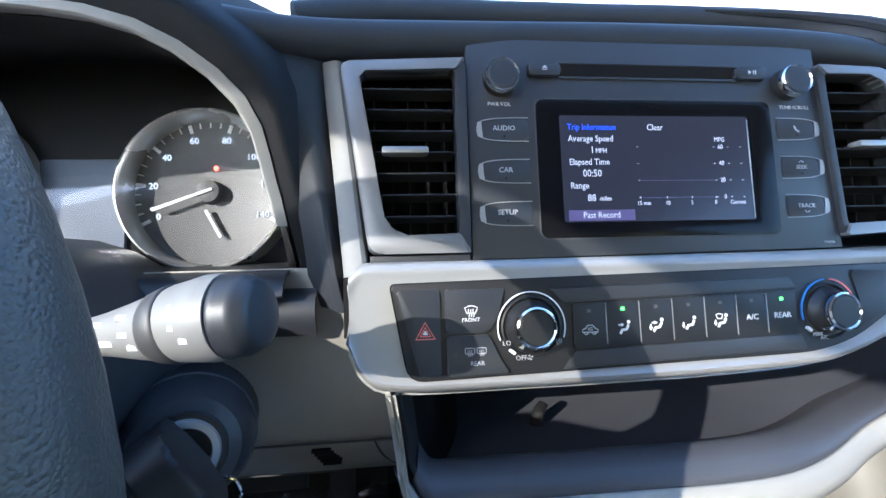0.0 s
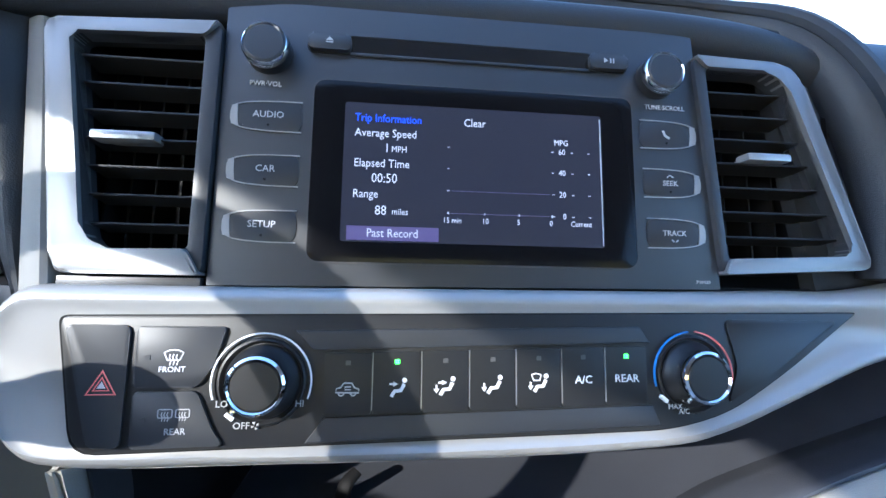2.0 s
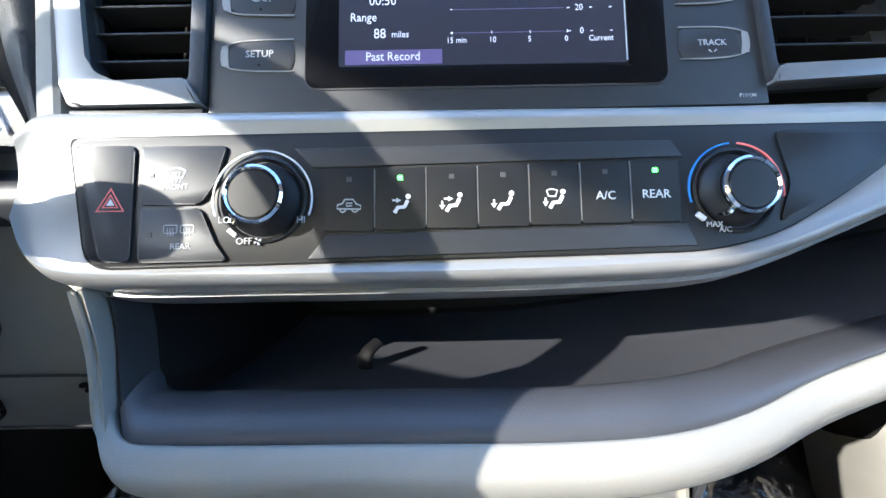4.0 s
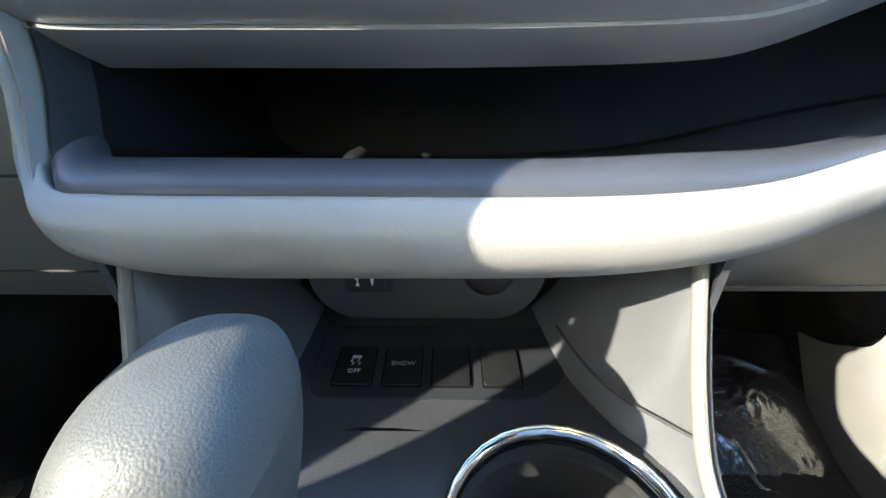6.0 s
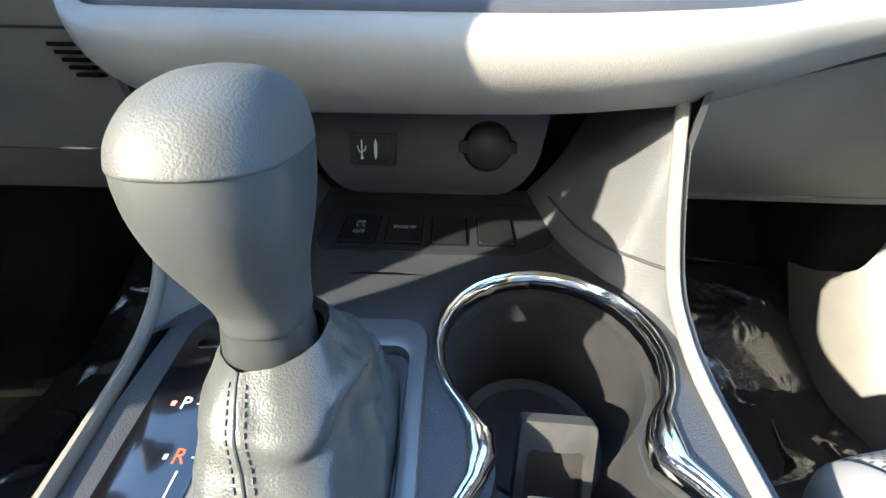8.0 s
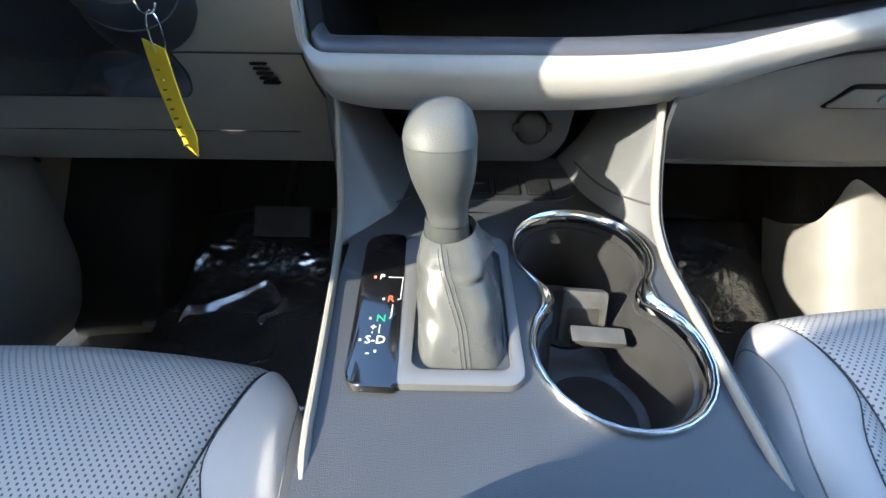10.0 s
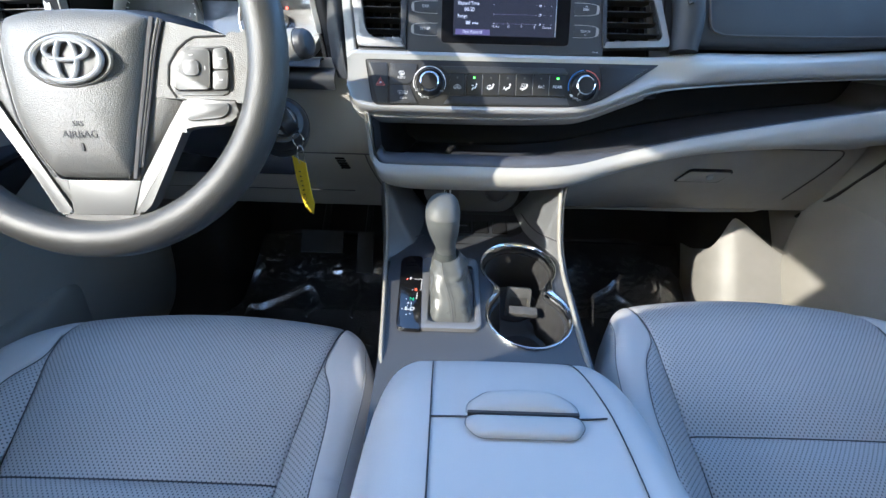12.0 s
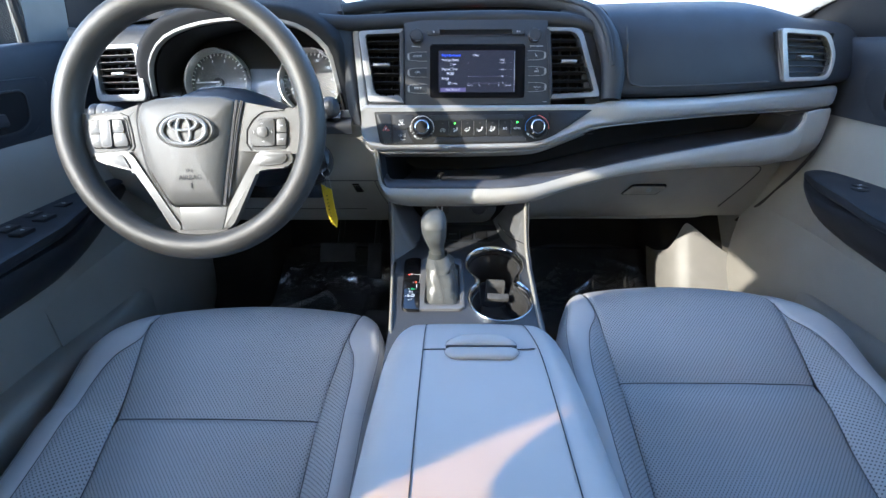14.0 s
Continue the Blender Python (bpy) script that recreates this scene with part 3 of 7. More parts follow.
def shelf():
    # padded lip that sweeps from the stack to the passenger door
    S = ((-0.1775, 0.206, 0.668, 0.012, 0.010), (-0.1735, 0.202, 0.640, 0.014, 0.014), (-0.1690, 0.190, 0.612, 0.020, 0.022), (-0.1580, 0.179, 0.6020, 0.030, 0.034), (-0.140, 0.1765, 0.6008, 0.034, 0.0405), (-0.11, 0.176, 0.6005, 0.034, 0.0435), (-0.05, 0.176, 0.6005, 0.034, 0.0435), (0.03, 0.175, 0.6010, 0.036, 0.043), (0.08, 0.177, 0.603, 0.038, 0.042), (0.12, 0.187, 0.606, 0.04, 0.042), (0.165, 0.204, 0.613, 0.045, 0.040), (0.22, 0.216, 0.624, 0.05, 0.038), (0.30, 0.229, 0.638, 0.06, 0.038), (0.44, 0.256, 0.656, 0.08, 0.055), (0.58, 0.290, 0.668, 0.085, 0.075), (0.620, 0.303, 0.671, 0.085, 0.080), (0.640, 0.310, 0.680, 0.085, 0.088), (0.651, 0.315, 0.697, 0.085, 0.104), (0.657, 0.318, 0.711, 0.085, 0.12), (0.705, 0.334, 0.714, 0.085, 0.125), (0.722, 0.350, 0.712, 0.085, 0.125))
    rows = []
    for x, y, z, dy, dz in S:
        rows.append([(x, y + 0.004, z - 0.004), (x, y, z), (x, y - 0.006, z - 0.004), (x, y - 0.010, z - dz * 0.3), (x, y - 0.004, z - dz * 0.62), (x, y + dy * 0.45, z - dz * 0.92), (x, y + dy, z - dz), (x, y + dy + 0.03, z - dz)])
    part("shelf_lip", sheet(rows, 4, 4, 0.003), STONE, dash, "padded stone grey shelf lip")
    # dark liner of the tray
    rows = []
    for x, y, z in ((-0.163, 0.190, 0.6115), (-0.155, 0.1805, 0.6040), (-0.14, 0.179, 0.6030), (-0.12, 0.179, 0.603), (-0.05, 0.1785, 0.603), (0.03, 0.1775, 0.6035), (0.08, 0.1795, 0.6055), (0.12, 0.1895, 0.6085), (0.165, 0.2065, 0.6155), (0.22, 0.2185, 0.6265), (0.30, 0.2315, 0.6405), (0.44, 0.2585, 0.6585), (0.58, 0.2925, 0.6705), (0.620, 0.3055, 0.6735), (0.640, 0.3125, 0.6825), (0.651, 0.3175, 0.699), (0.655, 0.3205, 0.712)):
        b = 0.352 + max(0, x) * 0.15
        c = max(0.0, min(1.0, (x - 0.10) / 0.10))
        rows.append([(x, y + 0.002, z - 0.006), (x, y + 0.003, z - 0.001 - 0.004 * c), (x, y + 0.011, z + 0.0032 - 0.010 * c), (x, y + 0.021, z + 0.0042 - 0.014 * c), (x, y + 0.027, z + 0.0015 - 0.013 * c), (x, y + 0.038, z - 0.009 - 0.008 * c), (x, min(y + 0.11, b - 0.03), z - 0.019), (x, b - 0.008, z - 0.021), (x, b, z - 0.004), (x, b, z + 0.09)])
    LINING = mat("dark rubber tray liner", (0.066, 0.070, 0.084), 0.42, bump=0.25, size=0.0012)
    part("tray_liner", sheet([r[:6] for r in rows], 4, 4, 0.003), LINING, dash, "dark rubber tray liner")
    part("tray_floor", sheet([r[5:8] for r in rows], 4, 4, 0.003), LINING, dash)
    # back in near-black: the tray's deep shade is in its colour
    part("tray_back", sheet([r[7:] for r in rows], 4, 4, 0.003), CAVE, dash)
    rows = [[(-0.1745, 0.2085, 0.672), (-0.1690, 0.225, 0.672), (-0.160, 0.26, 0.672), (-0.150, 0.36, 0.672)], [(-0.1705, 0.2045, 0.642), (-0.1650, 0.222, 0.640), (-0.155, 0.26, 0.635), (-0.145, 0.36, 0.63)], [(-0.1665, 0.1935, 0.6145), (-0.1600, 0.212, 0.612), (-0.148, 0.25, 0.605), (-0.138, 0.36, 0.60)], [(-0.1550, 0.1850, 0.6050), (-0.1450, 0.205, 0.604), (-0.130, 0.25, 0.598), (-0.12, 0.36, 0.587)]]
    # left wall and side: liner made darker inwards to stand for shade
    part("tray_left_wall", sheet([r[:2] for r in rows], 4, 5, 0.002), mat("tray liner darkened for shade", (0.024, 0.025, 0.030), 0.5, bump=0.2, size=0.001), dash)
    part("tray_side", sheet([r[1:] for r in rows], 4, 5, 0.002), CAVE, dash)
    part("cable_hook", join(box(-0.084, -0.046, 0.234, 0.262, 0.5805, 0.5840, 0.0012), tube([(-0.066, 0.252, 0.582), (-0.066, 0.253, 0.592), (-0.064, 0.256, 0.600), (-0.058, 0.262, 0.604)], [0.0060, 0.0056, 0.0050, 0.0042], 12, 4, flat=0.6), box(-0.050, -0.047, 0.236, 0.262, 0.5835, 0.5900, 0.0008)), CAVE, dash, "black cable hook")


def lower_panels():
    # knee panel on the driver's side
    rows = []
    for x in (-0.80, -0.62, -0.45, -0.30, -0.22, -0.168):
        f = 0.03 if x < -0.7 else 0
        rows.append([(x, 0.258 + f, 0.725), (x, 0.250 + f, 0.70), (x, 0.2465 + f, 0.65), (x, 0.248 + f, 0.60), (x, 0.262 + f, 0.565), (x, 0.31 + f, 0.51), (x, 0.370 + f, 0.460), (x, 0.385 + f, 0.452), (x, 0.43 + f, 0.455)])
    part("knee_panel", sheet(rows, 3, 4, 0.004), LOWER, dash, "warm grey knee panel")
    part("panel_seam", tube([(-0.50, 0.2478, 0.592), (-0.30, 0.2478, 0.592), (-0.178, 0.2478, 0.592)], 0.0009, 6, 2), SEAM, dash)
    part("panel_seam", tube([(-0.55, 0.311, 0.508), (-0.36, 0.311, 0.508), (-0.225, 0.311, 0.508)], 0.0008, 6, 2), SEAM, dash)
    part("panel_seam", tube([(-0.192, 0.2485, 0.592), (-0.186, 0.262, 0.565), (-0.172, 0.31, 0.51), (-0.166, 0.368, 0.462)], 0.0009, 6, 3), SEAM, dash)
    for i in range(5):
        z = 0.5835 - 0.0042 * i
        part("vent_slit", box(-0.2385 + 0.0016 * i, -0.2245 + 0.0016 * i, 0.249 + 0.0015 * i, 0.256 + 0.0015 * i, z - 0.0011, z + 0.0011), CAVE, dash)
    # black cubby under the column
    part("column_pocket", moved(slab(soften([(-0.56, 0.0), (-0.300, 0.0), (-0.296, 0.02), (-0.318, 0.075), (-0.56, 0.075)], 0.01), -0.002, 0.0015, 0.001), frame_of((0, 0.2585, 0.553), -14)), GLOSS, dash, "glossy black pocket panel")
    # glovebox
    rows = []
    for x, y1, z1, y0, z0 in ((0.112, 0.222, 0.566, 0.392, 0.452), (0.17, 0.245, 0.577, 0.402, 0.452), (0.30, 0.29, 0.598, 0.42, 0.447), (0.44, 0.335, 0.600, 0.436, 0.441), (0.58, 0.372, 0.592, 0.460, 0.435), (0.72, 0.42, 0.580, 0.485, 0.428), (0.79, 0.46, 0.57, 0.50, 0.43)):
        rows.append([(x, y1 + 0.01, z1 + 0.002), (x, y1, z1 - 0.004), (x, y1 + (y0 - y1) * 0.25, z1 + (z0 - z1) * 0.42), (x, y1 + (y0 - y1) * 0.6, z1 + (z0 - z1) * 0.75), (x, y0 - 0.006, z0 + 0.003), (x, y0, z0), (x, y0 + 0.05, z0 + 0.004)])
    glove = part("glovebox_door", sheet(rows, 4, 4, 0.004), LOWER, dash, "warm grey glovebox door, shut")
    part("glovebox_seam", tube([(0.13, 0.223, 0.568), (0.20, 0.250, 0.580), (0.30, 0.284, 0.594), (0.44, 0.328, 0.596), (0.58, 0.364, 0.588), (0.655, 0.392, 0.578), (0.645, 0.402, 0.54), (0.61, 0.428, 0.47)], 0.0014, 6, 4), SEAM, glove)
    F = frame_of((0.372, 0.3225, 0.547), -25)
    latch = part("latch", moved(slab(soften([(-0.042, -0.010), (0.028, -0.010), (0.044, 0.012), (-0.026, 0.012)], 0.004), -0.004, 0.002, 0.001), F), LOWER, glove, "grey glovebox latch with round lock")
    part("latch_recess", moved(slab(soften([(-0.045, -0.012), (0.030, -0.012), (0.047, 0.0135), (-0.028, 0.0135)], 0.004), -0.006, 0.0005), F), CAVE, latch)
    part("lock", moved(lathe([(0.0, 0.0046), (0.0050, 0.0046), (0.0058, 0.002)], 16), F @ at(0.010, 0.003)), BRIGHT, latch)
    part("vent_sill", moved(box(-0.188, -0.1262, -0.0060, -0.0018, -0.02, 0.0012, 0.0006), STACK), FACE, dash)
    # closing panels behind the footwells
    part("underside", box(-0.74, 0.74, 0.50, 0.56, 0.45, 0.47), CAVE, dash)


upper_dash()
fascia()
shelf()
lower_panels()

# ---- radio, vents and climate controls ----
def icon_seat(x, y, s, kind):
    """Seated figure with air arrows, printed on the climate keys."""
    z0, z1 = 0.0, 0.00025
    bits = [slab(arc(x + 0.42 * s, y + 0.42 * s, 0.14 * s, 0, 340, 10), z0, z1), stroke([(x + 0.40 * s, y + 0.22 * s), (x + 0.22 * s, y - 0.14 * s), (x - 0.12 * s, y - 0.16 * s), (x - 0.30 * s, y - 0.46 * s)], 0.2 * s, z0, z1)]
    if kind in ("face", "both"):
        bits += [stroke([(x - 0.42 * s, y + 0.22 * s), (x - 0.15 * s, y + 0.22 * s)], 0.1 * s, z0, z1), slab([(x - 0.2 * s, y + 0.08 * s), (x + 0.06 * s, y + 0.22 * s), (x - 0.2 * s, y + 0.36 * s)], z0, z1)]
    if kind in ("feet", "both", "glass"):
        bits += [stroke([(x - 0.52 * s, y + 0.1 * s), (x - 0.52 * s, y - 0.15 * s)], 0.1 * s, z0, z1), slab([(x - 0.68 * s, y - 0.12 * s), (x - 0.52 * s, y - 0.36 * s), (x - 0.36 * s, y - 0.12 * s)], z0, z1)]
    if kind == "glass":
        bits += [stroke([(x - 0.46 * s, y + 0.5 * s), (x - 0.2 * s, y + 0.58 * s), (x + 0.12 * s, y + 0.5 * s), (x + 0.02 * s, y + 0.18 * s), (x - 0.34 * s, y + 0.18 * s)], 0.07 * s, z0, z1, True)]
    return join(*bits)


def icon_defrost(x, y, s, box_like=False):
    z0, z1 = 0.0, 0.00025
    rim = rounded(x - 0.5 * s, x + 0.5 * s, y - 0.25 * s, y + 0.35 * s, 0.1 * s, 3) if box_like else [(x - 0.55 * s, y + 0.25 * s), (x - 0.28 * s, y + 0.38 * s), (x, y + 0.42 * s), (x + 0.28 * s, y + 0.38 * s), (x + 0.55 * s, y + 0.25 * s), (x + 0.36 * s, y - 0.2 * s), (x - 0.36 * s, y - 0.2 * s)]
    bits = [stroke(rim, 0.07 * s, z0, z1, True)]
    for k in (-0.2, 0, 0.2):
        bits.append(stroke([(x + k * s, y + 0.15 * s), (x + (k - 0.06) * s, y - 0.05 * s), (x + (k + 0.06) * s, y - 0.25 * s), (x + k * s, y - 0.5 * s)], 0.06 * s, z0, z1))
    return join(*bits)


def dial(parent, x, y, w, label):
    F = at(x, y, w)
    part("collar", moved(lathe([(0.0190, 0.0), (0.0186, 0.0012), (0.0176, 0.0016), (0.0166, 0.0006), (0.0160, -0.001)], 48), F), BLACK, parent)
    k = part("dial", moved(lathe([(0.0160, 0.0), (0.0150, 0.0026), (0.0128, 0.0050), (0.0122, 0.0090)], 40), F), BLACK, parent, label)
    part("dial_ring", moved(lathe([(0.0118, 0.0078), (0.0124, 0.0090), (0.0121, 0.0118), (0.0110, 0.0126), (0.0103, 0.0118)], 40), F), CHROME, k, "chrome dial ring")
    part("dial_cap", moved(lathe([(0.0, 0.0122), (0.0096, 0.0120), (0.0104, 0.0112)], 40), F), BLACK, k)
    part("dial_pointer", moved(box(-0.0011, 0.0011, -0.0150, -0.0122, 0.0034, 0.0100, 0.0005), F @ Matrix.Rotation(radians(-40), 4, "Z")), CHROME, k)
    return k


def car_radio():
    r = thing("car_radio", "charcoal car radio with colour screen and two chrome-ringed knobs", "radio", STACK)
    bezel = rounded(-0.0795, 0.0875, 0.0070, 0.0990, 0.0055)
    # faceplate as a plate with raised rim
    part("faceplate", slab([(-0.1245, -0.0055), (0.1335, -0.0035), (0.1255, 0.1400), (-0.1245, 0.1400)], -0.05, 0.0, 0.0012), FACE, r, "charcoal faceplate")
    scr = part("screen_frame", ring(bezel, rounded(-0.0640, 0.0700, 0.0170, 0.0880, 0.0015), -0.001, 0.0010, 0.0002), mat("smoked screen frame plastic", (0.005, 0.005, 0.006), 0.16, vary=0.02, wear=0.03, spec=0.16), r, "glossy black screen frame")
    part("frame_line", ring(rounded(-0.0803, 0.0883, 0.0062, 0.0998, 0.0060), rounded(-0.0795, 0.0875, 0.0070, 0.0990, 0.0055), -0.001, 0.0006), SEAM, scr)
    # the dark lit display
    dm = mat("lit dark blue display", (0.012, 0.012, 0.016), 0.22, vary=0.02, wear=0.02)
    pb = dm.node_tree.nodes["Principled BSDF"]
    pb.inputs["Emission Color"].default_value = (0.30, 0.30, 0.46, 1)
    pb.inputs["Emission Strength"].default_value = 0.011
    disp = part("display", slab([(-0.0641, 0.0169), (0.0701, 0.0169), (0.0701, 0.0881), (-0.0641, 0.0881)], -0.001, 0.0008), dm, scr, "dark display showing trip information")
    tw, tb, tg = glow("lit white text", (0.72, 0.70, 0.80), 0.15), glow("lit blue text", (0.04, 0.10, 0.95), 0.25), glow("lit violet bar", (0.13, 0.10, 0.24), 0.12)
    part("display_edge", box(0.0690, 0.0695, 0.018, 0.086, 0.0008, 0.0012), PRINT, disp)
    T = lambda s, x, y, size, m=tw, a="LEFT": lettering(s, size, at(x, y, 0.0010), m, disp, a, "text", 0.0001, 0.86)
    T("Trip Information", -0.0590, 0.0800, 0.0058, tb)
    T("Clear", -0.0038, 0.0800, 0.0060)
    T("Average Speed", -0.0588, 0.0722, 0.0060)
    T("1", -0.0440, 0.0645, 0.0066)
    T("MPH", -0.0405, 0.0641, 0.0046)
    T("Elapsed Time", -0.0588, 0.0565, 0.0060)
    T("00:50", -0.0500, 0.0489, 0.0068)
    T("Range", -0.0588, 0.0408, 0.0060)
    T("88", -0.0478, 0.0326, 0.0068)
    T("miles", -0.0395, 0.0322, 0.0046)
    part("bar", slab([(-0.0610, 0.0178), (-0.0160, 0.0178), (-0.0160, 0.0248), (-0.0610, 0.0248)], 0.0008, 0.0010), tg, disp)
    lettering("Past Record", 0.0060, at(-0.0388, 0.0213, 0.0012), tw, disp, "CENTER", "text", 0.0001, 0.86)
    T("MPG", 0.0440, 0.0718, 0.0044)
    for s, y in (("60", 0.0668), ("40", 0.0555), ("20", 0.0440), ("0", 0.0325)):
        T(s, 0.0462 if s != "0" else 0.0480, y, 0.0044)
    for s, x in (("15 min", -0.0140), ("10", 0.0058), ("5", 0.0238), ("0", 0.0408), ("Current", 0.0520)):
        T(s, x, 0.0288, 0.0040)
    ticks = [box(x, x + 0.0012, y - 0.0002, y + 0.0002, 0.0008, 0.0011) for y in (0.0668, 0.0555, 0.0440, 0.0325) for x in (-0.0120, 0.0425, 0.0530, 0.0620)] + [box(x, x + 0.0004, 0.0318, 0.0332, 0.0008, 0.0011) for x in (-0.0115, 0.0070, 0.0248, 0.0420)]
    part("scale_marks", join(*ticks), tw, disp)
    part("scale_line", join(*[box(-0.010, 0.041, y - 0.0001, y + 0.0001, 0.0008, 0.0010) for y in (0.0440, 0.0325)]), tg, disp)
    # disc slot and its two keys
    part("disc_slot", join(box(-0.0625, 0.0645, 0.1148, 0.1232, -0.0012, 0.0006)), GLOSS, r)
    part("slot_lip", join(box(-0.0625, 0.0645, 0.1130, 0.1145, -0.001, 0.0014, 0.0004), box(-0.0625, 0.0645, 0.1234, 0.1242, -0.001, 0.0012, 0.0003)), FACE, r)
    for x0, x1, name in ((-0.0835, -0.0620, "eject"), (0.0640, 0.0855, "play")):
        b = part("key", slab(rounded(x0, x1, 0.1142, 0.1228, 0.0028), -0.001, 0.0036, 0.0012), FACE, r, "small charcoal disc key")
        c = (x0 + x1) / 2
        part("key_gap", slab(rounded(x0 - 0.0007, x1 + 0.0007, 0.1135, 0.1235, 0.0032), -0.001, 0.0005), CAVE, b)
        sym = join(slab([(c - 0.0018, 0.1188), (c + 0.0018, 0.1188), (c, 0.1207)], 0.0036, 0.0038), box(c - 0.0018, c + 0.0018, 0.1176, 0.1181, 0.0036, 0.0038)) if name == "eject" else join(slab([(c - 0.003, 0.1172), (c - 0.0006, 0.1186), (c - 0.003, 0.1200)], 0.0036, 0.0038), box(c + 0.0004, c + 0.0011, 0.1172, 0.1200, 0.0036, 0.0038), box(c + 0.002, c + 0.0027, 0.1172, 0.1200, 0.0036, 0.0038))
        part("symbol", sym, PRINT, b)
    # side keys with light brackets
    for sx, names in ((-1, ("AUDIO", "CAR", "SETUP")), (1, ("", "SEEK", "TRACK"))):
        for i, s in enumerate(names):
            yc = 0.0783 - 0.0275 * i if sx < 0 else 0.0797 - 0.0270 * i
            xi, xo = (0.0850, 0.1190) if sx < 0 else (0.0920, 0.1240)
            if sx > 0:
                xi, xo = xi + 0.0008 * i, xo + 0.0010 * i
            o = soften([(sx * xi, yc - 0.0078), (sx * (xo - 0.008), yc - 0.0070), (sx * xo, yc), (sx * (xo - 0.008), yc + 0.0070), (sx * xi, yc + 0.0078)][::sx], 0.005)
            k = part("key", slab(o, -0.001, 0.0005, 0.0002), FACE, r, "charcoal key with pale bracket outline")
            bracket = [(sx * xi, yc - 0.0078), (sx * (xi + 0.015), yc - 0.0076), (sx * (xo - 0.007), yc - 0.0066), (sx * (xo - 0.0012), yc - 0.0042), (sx * (xo - 0.0002), yc), (sx * (xo - 0.0012), yc + 0.0042), (sx * (xo - 0.007), yc + 0.0066), (sx * (xi + 0.015), yc + 0.0076), (sx * xi, yc + 0.0078)]
            part("bracket", join(stroke(curve_points([(a, b, 0) for a, b in bracket], 3) and [(p.x, p.y) for p in curve_points([(a, b, 0) for a, b in bracket], 3)], 0.0005, 0.0003, 0.0009), slab([(sx * (xo - 0.0005), yc - 0.0046), (sx * (xo - 0.0005), yc + 0.0046), (sx * (xo - 0.0032), yc + 0.0056), (sx * (xo - 0.0034), yc), (sx * (xo - 0.0040), yc - 0.0056)], 0.0003, 0.0009)), SILVER, k)
            cx = sx * (xi + xo) / 2 - sx * 0.001
            if s:
                lettering(s, 0.0047 if sx < 0 else 0.0041, at(cx, yc + (0.0008 if sx < 0 else 0), 0.0006), PRINT, k)
            else:
                part("symbol", stroke([(cx - 0.0018, yc + 0.0024), (cx - 0.0008, yc - 0.0004), (cx + 0.0018, yc - 0.0018)], 0.0012, 0.0004, 0.0008), PRINT, k)
            if s == "SEEK":
                part("symbol", stroke([(cx - 0.0018, yc + 0.0033), (cx, yc + 0.0046), (cx + 0.0018, yc + 0.0033)], 0.0006, 0.0004, 0.0008), PRINT, k)
            if s == "TRACK":
                part("symbol", stroke([(cx - 0.0018, yc - 0.0034), (cx, yc - 0.0048), (cx + 0.0018, yc - 0.0034)], 0.0006, 0.0004, 0.0008), PRINT, k)
            part("key_dimple", moved(lathe([(0.0, 0.0008), (0.0006, 0.0008), (0.0007, 0.0004)], 8), at(cx, yc - 0.0045)), CAVE, k)
    for x, s, tx in ((-0.1025, "PWR·VOL", -0.1035), (0.1025, "TUNE·SCROLL", 0.1070)):
        k = part("knob", moved(lathe([(0.0112, 0.0), (0.0112, 0.004), (0.0102, 0.0085)], 40), at(x, 0.1115)), BLACK, r, "round black knob")
        part("knob_ring", moved(lathe([(0.0109, 0.0050), (0.0114, 0.0062), (0.0111, 0.0092), (0.0104, 0.0102), (0.0098, 0.0094)], 40), at(x, 0.1115)), CHROME, k, "chrome knob ring")
        part("knob_cap", moved(lathe([(0.0, 0.0104), (0.0088, 0.0102), (0.0102, 0.0090)], 40), at(x, 0.1115)), FACE, k)
        lettering(s, 0.0036, at(tx, 0.0952, 0.0003), PRINT, r)
    lettering("P10430", 0.0026, at(0.1235, 0.0003, 0.0003), PRINT, r)


